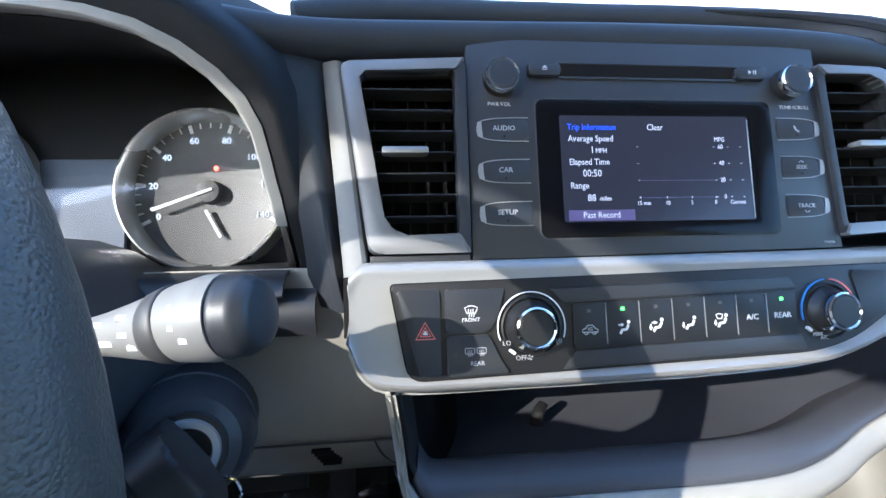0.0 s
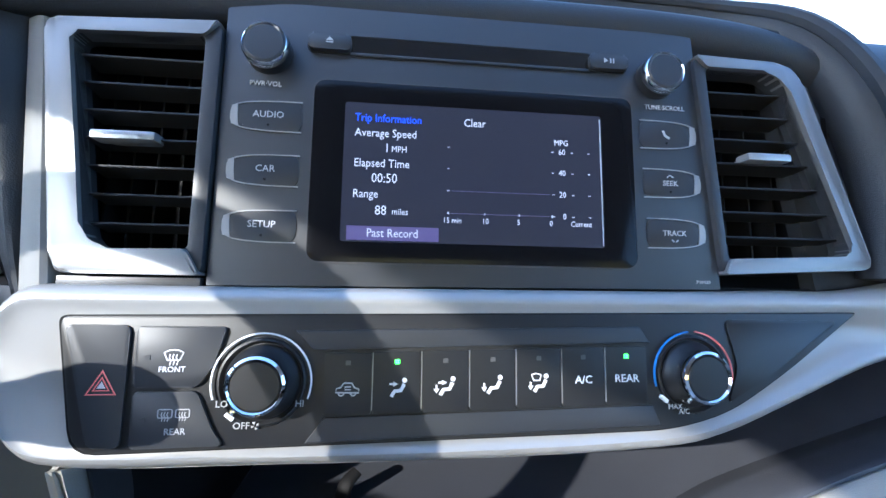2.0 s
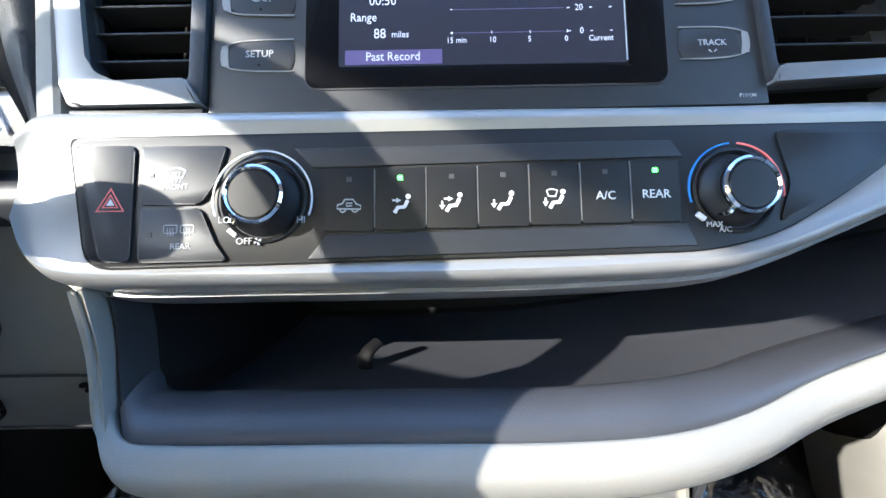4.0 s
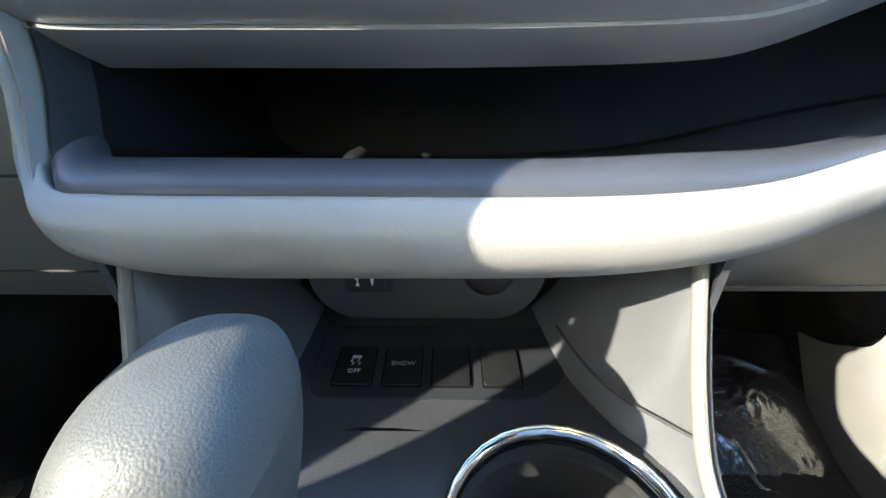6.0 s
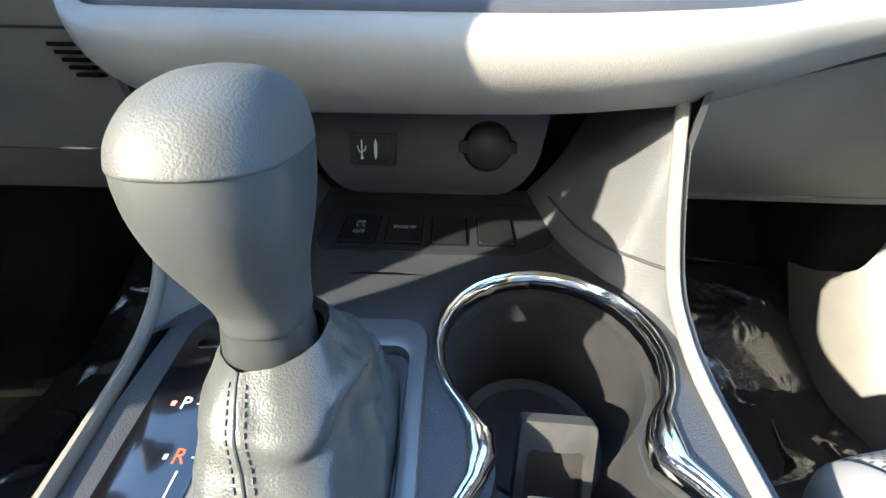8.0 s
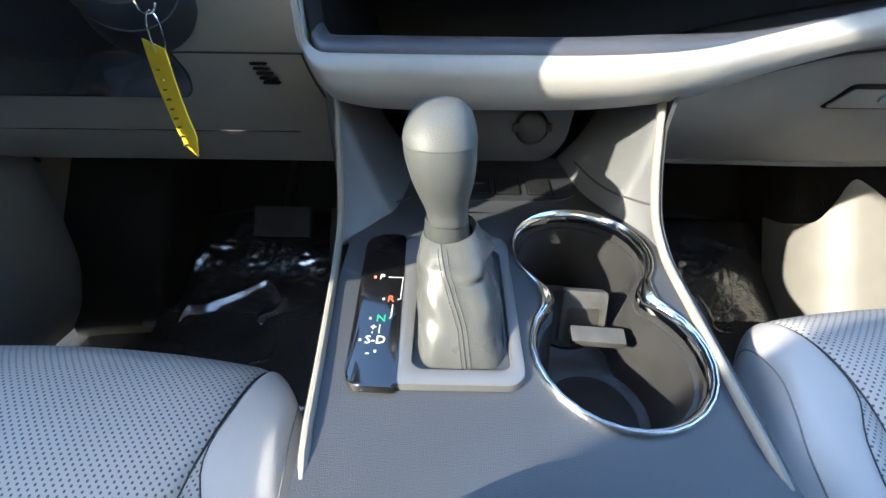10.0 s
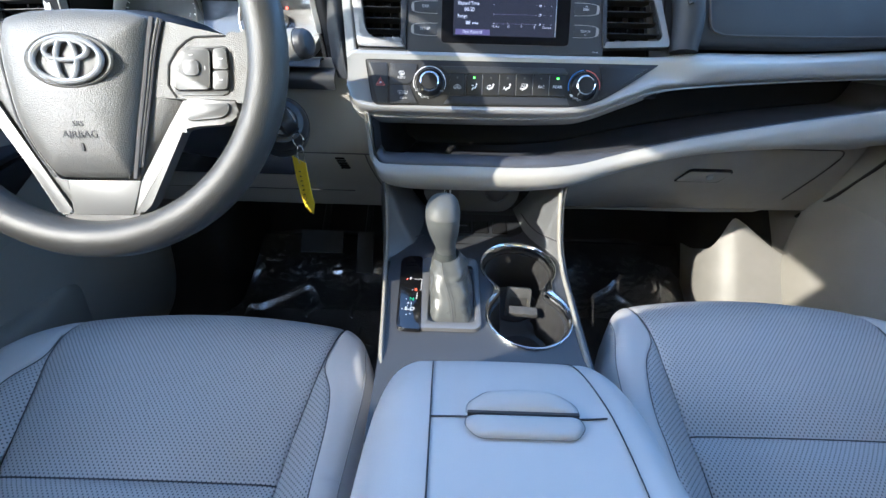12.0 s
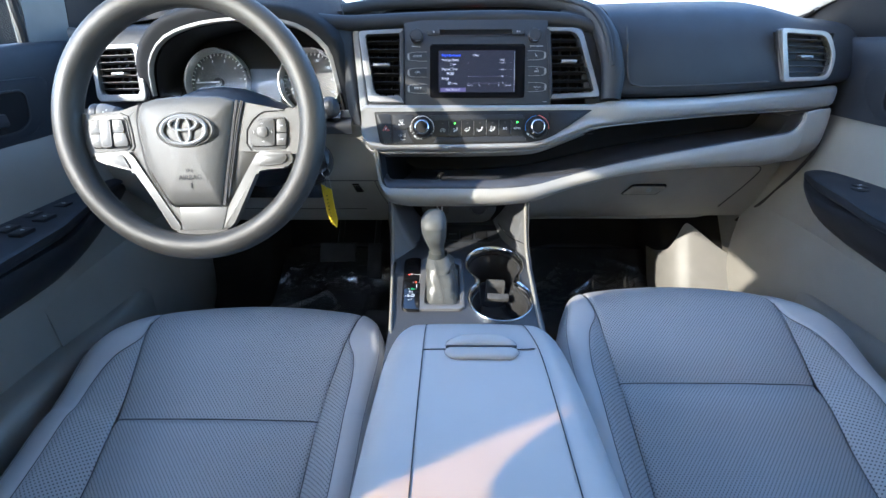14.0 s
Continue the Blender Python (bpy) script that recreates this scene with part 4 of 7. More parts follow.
def air_vent(outer, inner, slats, tab, m, label, group="dashboard vents", open_right=True, round_in=(0.009, 0.009, 0.009, 0.009), sunlit_slats=None):
    """A vent on a leaning face: silver frame, slats, rear vanes and a chrome slider."""
    v = thing("air_vent", label, "air vent", m, group)
    so, si = soften(outer, [r + 0.004 for r in round_in] if sunlit_slats else 0.005, 4), soften(inner, list(round_in), 4)
    part("frame", ring(so, si, -0.010, 0.0020, 0.0008), FACE, v, "charcoal vent surround")
    # silver on three sides: outer side, top and bottom
    o, i = outer, inner
    if open_right is None:
        part("silver_edge", ring(so, si, -0.006, 0.0042, 0.0014), SILVER, v, "satin silver vent edge")
        c = None
    elif open_right:
        c = [o[1], o[0], o[3], o[2], i[2], i[3], i[0], i[1]]
    else:
        c = [o[0], o[1], o[2], o[3], i[3], i[2], i[1], i[0]]
    if c:
        part("silver_edge", slab(soften(c, [0.0015, 0.010, 0.006, 0.0015, 0.0015, round_in[3], round_in[0], 0.0015] if open_right else [0.0015, 0.006, 0.014, 0.0015, 0.0015, round_in[2], round_in[1], 0.0015], 5), -0.006, 0.0042, 0.0016), VENTSILVER, v, "satin silver vent edge")
    xs, ys = [p[0] for p in inner], [p[1] for p in inner]
    duct = box(min(xs) - 0.004, max(xs) + 0.004, min(ys) - 0.004, max(ys) + 0.004, -0.060, -0.009)
    bmesh.ops.delete(duct, geom=[f for f in duct.faces if f.calc_center_median().z > -0.01], context="FACES")
    part("duct", duct, CAVE, v)

    def edge(y, right):
        # where the opening's side stands at this height
        lo = [p for p in inner if p[1] < sum(ys) / len(ys)]
        hi = [p for p in inner if p[1] >= sum(ys) / len(ys)]
        pick = max if right else min
        a, b = pick(lo), pick(hi)
        t = (y - a[1]) / (b[1] - a[1])
        return a[0] + (b[0] - a[0]) * t

    # slats are black unless a paler tone is given to look sunlit
    for i in range(slats):
        y = min(ys) + (max(ys) - min(ys)) * (i + 0.95) / (slats + 0.75)
        x0, x1 = edge(y, False), edge(y, True)
        part("slat", moved(box(x0 + 0.001, x1 - 0.001, -0.0006, 0.0006, -0.016, -0.002, 0.0004, 1), at(0, y) @ Matrix.Rotation(radians(-8), 4, "X")), sunlit_slats or BLACK, v)
    for i in range(5):
        x = min(xs) + (max(xs) - min(xs)) * (i + 0.6) / 5
        part("vane", box(x - 0.0006, x + 0.0006, min(ys), max(ys), -0.042, -0.022), CAVE, v)
    tx, ty, tw = tab
    part("slider", join(box(tx - tw, tx + tw, ty - 0.0022, ty + 0.0022, -0.006, 0.0035, 0.0015), box(tx - tw * 0.7, tx + tw * 0.9, ty - 0.0015, ty + 0.0015, -0.012, -0.004, 0.001)), BRIGHT, v, "satin silver vent slider")
    return v


def climate_panel():
    F = STACK @ at(0, 0, 0.0080) @ Matrix.Rotation(radians(1.28), 4, "Y")
    c = thing("climate_panel", "black climate control panel with two dials and a row of keys", "control panel", F)
    base = soften([(-0.1660, -0.0755), (0.098, -0.0710), (0.128, -0.0640), (0.160, -0.0460), (0.2060, -0.0148), (-0.1760, -0.0195)], [0.010, 0.02, 0.02, 0.02, 0.003, 0.004], 4)
    part("panel", slab(base, -0.004, 0.0006, 0.0005), BLACK, c, "black plastic panel")
    part("panel_gap", ring([(x * 1.006, y * 1.0 + (y + 0.045) * 0.02) for x, y in base], base, -0.004, 0.0002), CAVE, c)
    hz = part("hazard_button", slab(soften([(-0.1600, -0.0730), (-0.1475, -0.0730), (-0.1475, -0.0230), (-0.1730, -0.0230)], 0.003), 0.0, 0.0018, 0.0006), FACE, c, "charcoal hazard button with red triangle")
    tri = lambda s: [(-0.1565 - 0.0056 * s, -0.0480 - 0.0035 * s), (-0.1565 + 0.0056 * s, -0.0480 - 0.0035 * s), (-0.1565, -0.0480 + 0.0060 * s)]
    part("triangle", join(stroke(tri(1.0), 0.0009, 0.0018, 0.0021, True), stroke(tri(0.55), 0.0008, 0.0018, 0.0021, True)), RED, hz)
    part("triangle_fill", slab(tri(0.30), 0.0018, 0.0020), WHITE, hz)
    fr = part("front_defrost_key", slab(soften([(-0.1445, -0.0490), (-0.1190, -0.0490), (-0.1130, -0.0400), (-0.1085, -0.0235), (-0.1445, -0.0235)], 0.002), 0.0, 0.0022, 0.0008), FACE, c)
    lettering("FRONT", 0.0033, at(-0.1295, -0.0415, 0.0023), WHITE, fr)
    part("symbol", moved(icon_defrost(-0.1292, -0.0362, 0.0070), at(0, 0, 0.0022)), WHITE, fr)
    rr = part("rear_defrost_key", slab(soften([(-0.1440, -0.0735), (-0.1070, -0.0730), (-0.1120, -0.0660), (-0.1190, -0.0505), (-0.1440, -0.0505)], 0.002), 0.0, 0.0022, 0.0008), FACE, c)
    lettering("REAR", 0.0036, at(-0.1264, -0.0668, 0.0023), PRINT, rr)
    part("symbol", moved(join(icon_defrost(-0.1307, -0.0597, 0.0056, True), icon_defrost(-0.1238, -0.0597, 0.0054, True)), at(0, 0, 0.0022)), PRINT, rr)
    for y in (-0.0365, -0.0618):
        part("lamp", box(-0.1405, -0.1385, y - 0.0009, y + 0.0009, 0.002, 0.0025), FACE, c)
    # fan and temperature dials
    dial(c, -0.0928, -0.0470, 0.0006, "black fan dial")
    part("dial_scale", stroke(arc(-0.0928, -0.0470, 0.0208, -20, 200, 28), 0.0007, 0.0018, 0.0026), WHITE, c)
    for s, x, y in (("LO", -0.1085, -0.0560), ("HI", -0.0765, -0.0562), ("OFF", -0.1000, -0.0650)):
        lettering(s, 0.0040, at(x, y, 0.0024), PRINT, c)
    part("fan_symbol", join(*[slab([(-0.0945 + 0.0016 * math.cos(a + k) * r, -0.0650 + 0.0016 * math.sin(a + k) * r) for r, k in ((0.2, 0), (1.0, -0.35), (1.1, 0.35))], 0.0, 0.0023) for a in (0.4, 1.97, 3.54, 5.11)]), PRINT, c)
    part("dial_index", moved(box(-0.002, 0.002, -0.0009, 0.0009, 0.0, 0.0024), at(-0.1052, -0.0612) @ Matrix.Rotation(radians(-38), 4, "Z")), WHITE, c)
    dial(c, 0.1096, -0.0452, 0.0006, "black temperature dial")
    part("dial_scale", stroke(arc(0.1096, -0.0452, 0.0206, 95, 195, 18), 0.0007, 0.0018, 0.0026), BLUE, c)
    part("dial_scale", stroke(arc(0.1096, -0.0452, 0.0206, -8, 85, 18), 0.0007, 0.0018, 0.0026), RED, c)
    part("dial_index", moved(box(-0.002, 0.002, -0.0009, 0.0009, 0.0, 0.0024), at(0.0938, -0.0566) @ Matrix.Rotation(radians(-38), 4, "Z")), WHITE, c)
    lettering("MAX", 0.0034, at(0.0990, -0.0602, 0.0024), PRINT, c)
    lettering("A/C", 0.0034, at(0.1035, -0.0625, 0.0024), PRINT, c)
    # row of seven keys
    edges = [-0.0672, -0.0457, -0.0238, -0.0018, 0.0202, 0.0422, 0.0638, 0.0855]
    kinds = ("recirc", "face", "both", "feet", "glass", "A/C", "REAR")
    part("key_rail", slab([(-0.072, -0.0335), (0.088, -0.0300), (0.083, -0.0225), (-0.080, -0.0250)], 0.0, 0.0016, 0.0006), FACE, c)
    part("key_rail", slab([(-0.074, -0.0730), (0.092, -0.0690), (0.088, -0.0595), (-0.066, -0.0625)], 0.0, 0.0016, 0.0006), FACE, c)
    for i, kind in enumerate(kinds):
        x0, x1 = edges[i] + 0.0004, edges[i + 1] - 0.0004
        dy = 0.00045 * i
        k = part("key", slab(rounded(x0, x1, -0.0612 + dy, -0.0345 + dy, 0.0006), 0.0, 0.0024, 0.0006), BLACK, c, "black climate key")
        if i:
            part("key_line", box(x0 - 0.0005, x0 - 0.0002, -0.0600 + dy, -0.0350 + dy, 0.0, 0.0028), BRIGHT, k)
        cx, cy = (x0 + x1) / 2, -0.0505 + dy
        part("lamp", box(cx - 0.0011, cx + 0.0011, -0.0400 + dy, -0.0380 + dy, 0.002, 0.0027), LED if kind in ("face", "REAR") else KEYGREY, k, "lit green lamp" if kind in ("face", "REAR") else "")
        if kind in ("A/C", "REAR"):
            lettering(kind, 0.0052, at(cx, cy + 0.0010, 0.0025), WHITE, k)
        elif kind == "recirc":
            car = [(-0.5, -0.12), (-0.46, 0.05), (-0.28, 0.10), (-0.16, 0.28), (0.18, 0.28), (0.32, 0.08), (0.5, 0.02), (0.5, -0.14)]
            part("symbol", moved(join(stroke([(cx + a * 0.010, cy + b * 0.010) for a, b in car], 0.0006, 0, 0.0003, True), stroke(arc(cx - 0.0026, cy - 0.0014, 0.0012, 180, 360, 8), 0.0006, 0, 0.0003), stroke(arc(cx + 0.0026, cy - 0.0014, 0.0012, 180, 360, 8), 0.0006, 0, 0.0003), stroke([(cx + 0.0015, cy + 0.0012), (cx - 0.001, cy + 0.0012), (cx - 0.001, cy), (cx + 0.0015, cy)], 0.0005, 0, 0.0003)), at(0, 0, 0.0024)), PRINT, k)
        else:
            part("symbol", moved(icon_seat(cx, cy, 0.0080, kind), at(0, 0, 0.0024)), WHITE, k)
    part("blank_cover", slab(soften([(0.128, -0.0600), (0.152, -0.0465), (0.1940, -0.0190), (0.1290, -0.0185), (0.1345, -0.0420)], 0.004), 0.0, 0.0016, 0.0008), BLACK, c)


car_radio()
climate_panel()
CENTRE = "satin silver framed centre vent with black slats beside the radio"
air_vent([(-0.1885, -0.0010), (-0.1255, -0.0010), (-0.1250, 0.1240), (-0.2045, 0.1200)], [(-0.1770, 0.0100), (-0.1325, 0.0110), (-0.1325, 0.1165), (-0.1930, 0.1140)], 7, (-0.1650, 0.0640, 0.0145), STACK @ at(0, 0, 0.001), CENTRE, round_in=(0.012, 0.003, 0.003, 0.004))
air_vent([(0.1325, 0.0045), (0.2190, 0.0085), (0.1840, 0.1235), (0.1235, 0.1250)], [(0.1365, 0.0125), (0.2095, 0.0155), (0.1755, 0.1185), (0.1305, 0.1185)], 7, (0.1640, 0.0690, 0.0130), STACK @ at(0, 0, 0.001), CENTRE, open_right=False, round_in=(0.003, 0.007, 0.012, 0.003))
# end vents by the doors; greyer slats put sunlight on them into the colour
EV = frame_of((0.608, 0.306, 0.770), 8) @ Matrix.Rotation(radians(13), 4, "Y")
air_vent([(-0.036, -0.004), (0.066, 0.000), (0.071, 0.042), (0.040, 0.083), (-0.066, 0.086)], [(-0.026, 0.004), (0.058, 0.007), (0.062, 0.042), (0.033, 0.076), (-0.054, 0.078)], 6, (0.004, 0.040, 0.014), EV, "satin silver framed end vent with dark slats by the door", open_right=None, round_in=(0.004, 0.012, 0.020, 0.012, 0.004), sunlit_slats=KEYGREY)
EV2 = frame_of((-0.640, 0.258, 0.747), 10) @ Matrix.Rotation(radians(-13), 4, "Y")
air_vent([(-0.068, -0.006), (0.045, -0.006), (0.049, 0.090), (-0.060, 0.090)], [(-0.058, 0.006), (0.034, 0.006), (0.038, 0.083), (-0.051, 0.083)], 6, (-0.010, 0.042, 0.014), EV2, "satin silver framed end vent with dark slats by the door", open_right=None, sunlit_slats=KEYGREY)

# ---- gauges and their hood ----
DIAL = glow("lit white dial print", (0.75, 0.76, 0.80), 0.22)


def cluster():
    F = frame_of((-0.413, 0.330, 0.765), 20)
    g = thing("instrument_cluster", "instrument cluster with two round gauges and a small display", "instrument cluster", F)
    part("backplate", slab(rounded(-0.185, 0.185, -0.062, 0.125, 0.03), -0.03, 0.0, 0.002), CAVE, g)
    for cx, names in ((-0.085, ("1", "2", "3", "4", "5", "6", "7", "8")), (0.098, ("0", "20", "40", "60", "80", "100", "120", "140"))):
        ga = part("gauge", moved(lathe([(0.0, 0.001), (0.056, 0.001), (0.058, 0.002)], 48), at(cx, 0.0)), mat("dark grey gauge face", (0.060, 0.062, 0.064), 0.5), g, "dark gauge face with white numerals")
        part("gauge_ring", moved(lathe([(0.0560, 0.0), (0.0585, 0.016), (0.0600, 0.0185), (0.0615, 0.0180), (0.0635, 0.0)], 48), at(cx, 0.0)), mat("bright gauge ring silver", (0.62, 0.63, 0.64), 0.28, metal=0.7), ga, "silver gauge ring")
        for i, s in enumerate(names):
            a = radians(206 - 33 * i)
            lettering(s, 0.0072, at(cx + 0.0425 * math.cos(a), 0.0425 * math.sin(a), 0.0020), DIAL, ga)
        part("scale_marks", join(*[moved(box(0.0515 if i % 4 else 0.0490, 0.0555, -0.0004 if i % 4 else -0.0012, 0.0004 if i % 4 else 0.0012, 0.001, 0.0022), at(cx, 0) @ Matrix.Rotation(radians(206 - 8.25 * i), 4, "Z")) for i in range(29)]), WHITE, ga)
        ang = 200 if cx > 0 else 182
        needle = part("needle", moved(box(-0.004, 0.042, -0.0011, 0.0011, 0.0085, 0.0100), at(cx, 0) @ Matrix.Rotation(radians(ang), 4, "Z")), BRIGHT, ga, "pale gauge needle")
        part("needle_hub", moved(lathe([(0.0, 0.009), (0.0085, 0.0085), (0.0095, 0.002)], 24), at(cx, 0)), BLACK, needle)
        if cx > 0:
            part("needle", moved(box(-0.002, 0.022, -0.0012, 0.0012, 0.004, 0.006), at(cx + 0.008, -0.034) @ Matrix.Rotation(radians(118), 4, "Z")), BRIGHT, ga, "pale fuel needle")
            part("lamp", moved(lathe([(0, 0.0024), (0.002, 0.0022)], 12), at(cx + 0.004, 0.019)), REDLAMP, ga, "lit red warning lamp")
    dm = mat("lit grey cluster display", (0.08, 0.10, 0.14), 0.5, spec=0.2)
    part("cluster_display", slab(rounded(-0.024, 0.036, -0.050, 0.026, 0.003), 0.0, 0.003), dm, g, "small grey multi-information display")
    part("reset_rod", tube([(0.030, -0.046, 0.0), (0.022, -0.040, 0.045), (0.018, -0.037, 0.068)], 0.0026, 10, 3), BLACK, g, "thin black reset rod")
    part("lower_bezel", sheet([[(x, -0.056, 0.0), (x, -0.060, 0.03), (x, -0.066, 0.065), (x, -0.080, 0.075)] for x in (-0.17, -0.08, 0, 0.08, 0.17)], 3, 3, 0.003), FACE, g)
    lens = part("lens", sheet([[(x, -0.058, 0.060), (x, 0.02, 0.042), (x, 0.09, 0.024)] for x in (-0.17, 0.0, 0.17)], 3, 3), GLASS, g, "clear curved lens")
    lens.visible_shadow = False


def hood():
    # arch over the gauges: outer pad, pale bead at the mouth, dark throat
    outer = [(-0.625, 0.700), (-0.622, 0.760), (-0.600, 0.825), (-0.545, 0.875), (-0.460, 0.900), (-0.370, 0.902), (-0.292, 0.893), (-0.236, 0.855), (-0.224, 0.800), (-0.216, 0.735), (-0.214, 0.700)]
    inner = [(-0.590, 0.700), (-0.586, 0.750), (-0.568, 0.805), (-0.525, 0.845), (-0.455, 0.866), (-0.370, 0.872), (-0.300, 0.863), (-0.256, 0.828), (-0.2475, 0.780), (-0.2425, 0.735), (-0.241, 0.700)]
    ym = lambda z: 0.264 - (z - 0.72) * 0.24
    rows = []
    for (xo, zo), (xi, zi) in zip(outer, inner):
        rows.append([(xo, 0.46, zo + (0.03 if zo > 0.8 else 0)), (xo, 0.34, zo + (0.018 if zo > 0.8 else 0.0)), (xo, ym(zo) + 0.03, zo), ((xo * 2 + xi) / 3, ym(zo) + 0.004, (zo * 2 + zi) / 3 + 0.002), ((xo + 5 * xi) / 6, ym(zi), (zo + 5 * zi) / 6)])
    part("gauge_hood", sheet(rows, 4, 3, 0.003), mat("matt charcoal hood vinyl", (0.018, 0.019, 0.022), 0.72, bump=0.45, size=0.0007, cell=True, spec=0.14), dash, "soft charcoal gauge hood")
    rows = []
    for (xo, zo), (xi, zi) in list(zip(outer, inner))[1:-2] + [((-0.222, 0.752), (-0.245, 0.755))]:
        a = Vector(((xo + 5 * xi) / 6, ym(zi) - 0.001, (zo + 5 * zi) / 6))
        rows.append([a, (xi - 0.003, ym(zi) - 0.001, zi), (xi - 0.004, ym(zi) + 0.012, zi - 0.001 if zi > 0.75 else zi)])
    part("hood_bead", sheet(rows, 4, 3, 0.002), mat("satin silver bead plastic", (0.25, 0.247, 0.238), 0.42, bump=0.2, size=0.001), dash, "stone grey bead at the mouth of the hood")
    rows = []
    for xi, zi in inner:
        cx = -0.415 + (xi + 0.415) * 0.96
        rows.append([(xi, ym(zi) + 0.012, zi), (cx, 0.29, 0.70 + (zi - 0.70) * 0.97), (cx, 0.42, 0.70 + (zi - 0.70) * 0.95)])
    part("hood_throat", sheet(rows, 3, 3, 0.002), CAVE, dash)
    # charcoal cheek between hood and stack, and round the end vent
    rows = []
    for z, a, b, c, d in ((0.866, (-0.262, 0.262), (-0.240, 0.268), (-0.222, 0.275), (-0.204, 0.284)), (0.84, (-0.243, 0.252), (-0.232, 0.258), (-0.218, 0.268), (-0.204, 0.290)), (0.79, (-0.236, 0.253), (-0.227, 0.251), (-0.2165, 0.252), (-0.204, 0.272)), (0.735, (-0.232, 0.256), (-0.221, 0.246), (-0.211, 0.237), (-0.200, 0.255)), (0.70, (-0.231, 0.256), (-0.218, 0.246), (-0.206, 0.238), (-0.196, 0.25))):
        rows.append([(x, y, z) for x, y in (a, b, c, d)])
    part("stack_cheek", sheet(rows, 4, 4, 0.003), PAD, dash)
    rows = []
    for x, y in ((-0.80, 0.33), (-0.71, 0.29), (-0.70, 0.285), (-0.60, 0.262), (-0.585, 0.262)):
        rows.append([(x, y + 0.006, 0.715), (x, y + 0.02, 0.73), (x, y + 0.03, 0.80), (x, y + 0.04, 0.848), (x, y + 0.08, 0.868), (x, y + 0.22, 0.878)])
    part("end_pad", sheet(rows, 3, 3, 0.004), PAD, dash)
    part("column_valance", sheet([[(x, 0.30, 0.715), (x, 0.250, 0.712), (x, 0.236, 0.700), (x, 0.238, 0.685)] for x in (-0.64, -0.5, -0.35, -0.225)], 3, 3, 0.003), FACE, dash)


cluster()
hood()

# ---- centre console ----
def deck_z(y):
    return 0.4385 + (y - 0.02) * 0.165


EDGE_L = ((-0.50, -0.132, 0.40), (-0.09, -0.1345, 0.417), (0.0, -0.1395, 0.4365), (0.09, -0.1475, 0.4515), (0.13, -0.1515, 0.459), (0.153, -0.153, 0.469), (0.168, -0.1535, 0.484), (0.180, -0.1535, 0.512), (0.191, -0.1545, 0.545), (0.203, -0.1555, 0.585))
EDGE_R = ((-0.50, 0.112, 0.40), (-0.09, 0.1115, 0.417), (0.0, 0.1060, 0.4365), (0.09, 0.1075, 0.4515), (0.13, 0.1080, 0.459), (0.153, 0.1080, 0.469), (0.168, 0.1065, 0.484), (0.180, 0.1045, 0.512), (0.191, 0.1035, 0.545), (0.203, 0.1025, 0.585))


def ellipse_pair(r1, r2, c1, c2, waist, n=20):
    """Outline of two round wells joined by a waist, anticlockwise from the far well."""
    (x1, y1), (x2, y2) = c1, c2
    my = (y1 + y2) / 2
    a1 = math.degrees(math.asin((y1 - my - 0.014) / r1))
    a2 = math.degrees(math.asin((my - y2 - 0.014) / r2))
    out = arc(x1, y1, r1, -a1, 180 + a1, n)
    mx = (x1 + x2) / 2
    out += [(mx - waist - 0.003, my + 0.005), (mx - waist - 0.003, my - 0.005)]
    out += arc(x2, y2, r2, 180 - a2, 360 + a2, n)
    out += [(mx + waist + 0.003, my - 0.005), (mx + waist + 0.003, my + 0.005)]
    return out


CUP1, CUP2 = (0.0405, 0.1300), (0.0440, 0.0340)


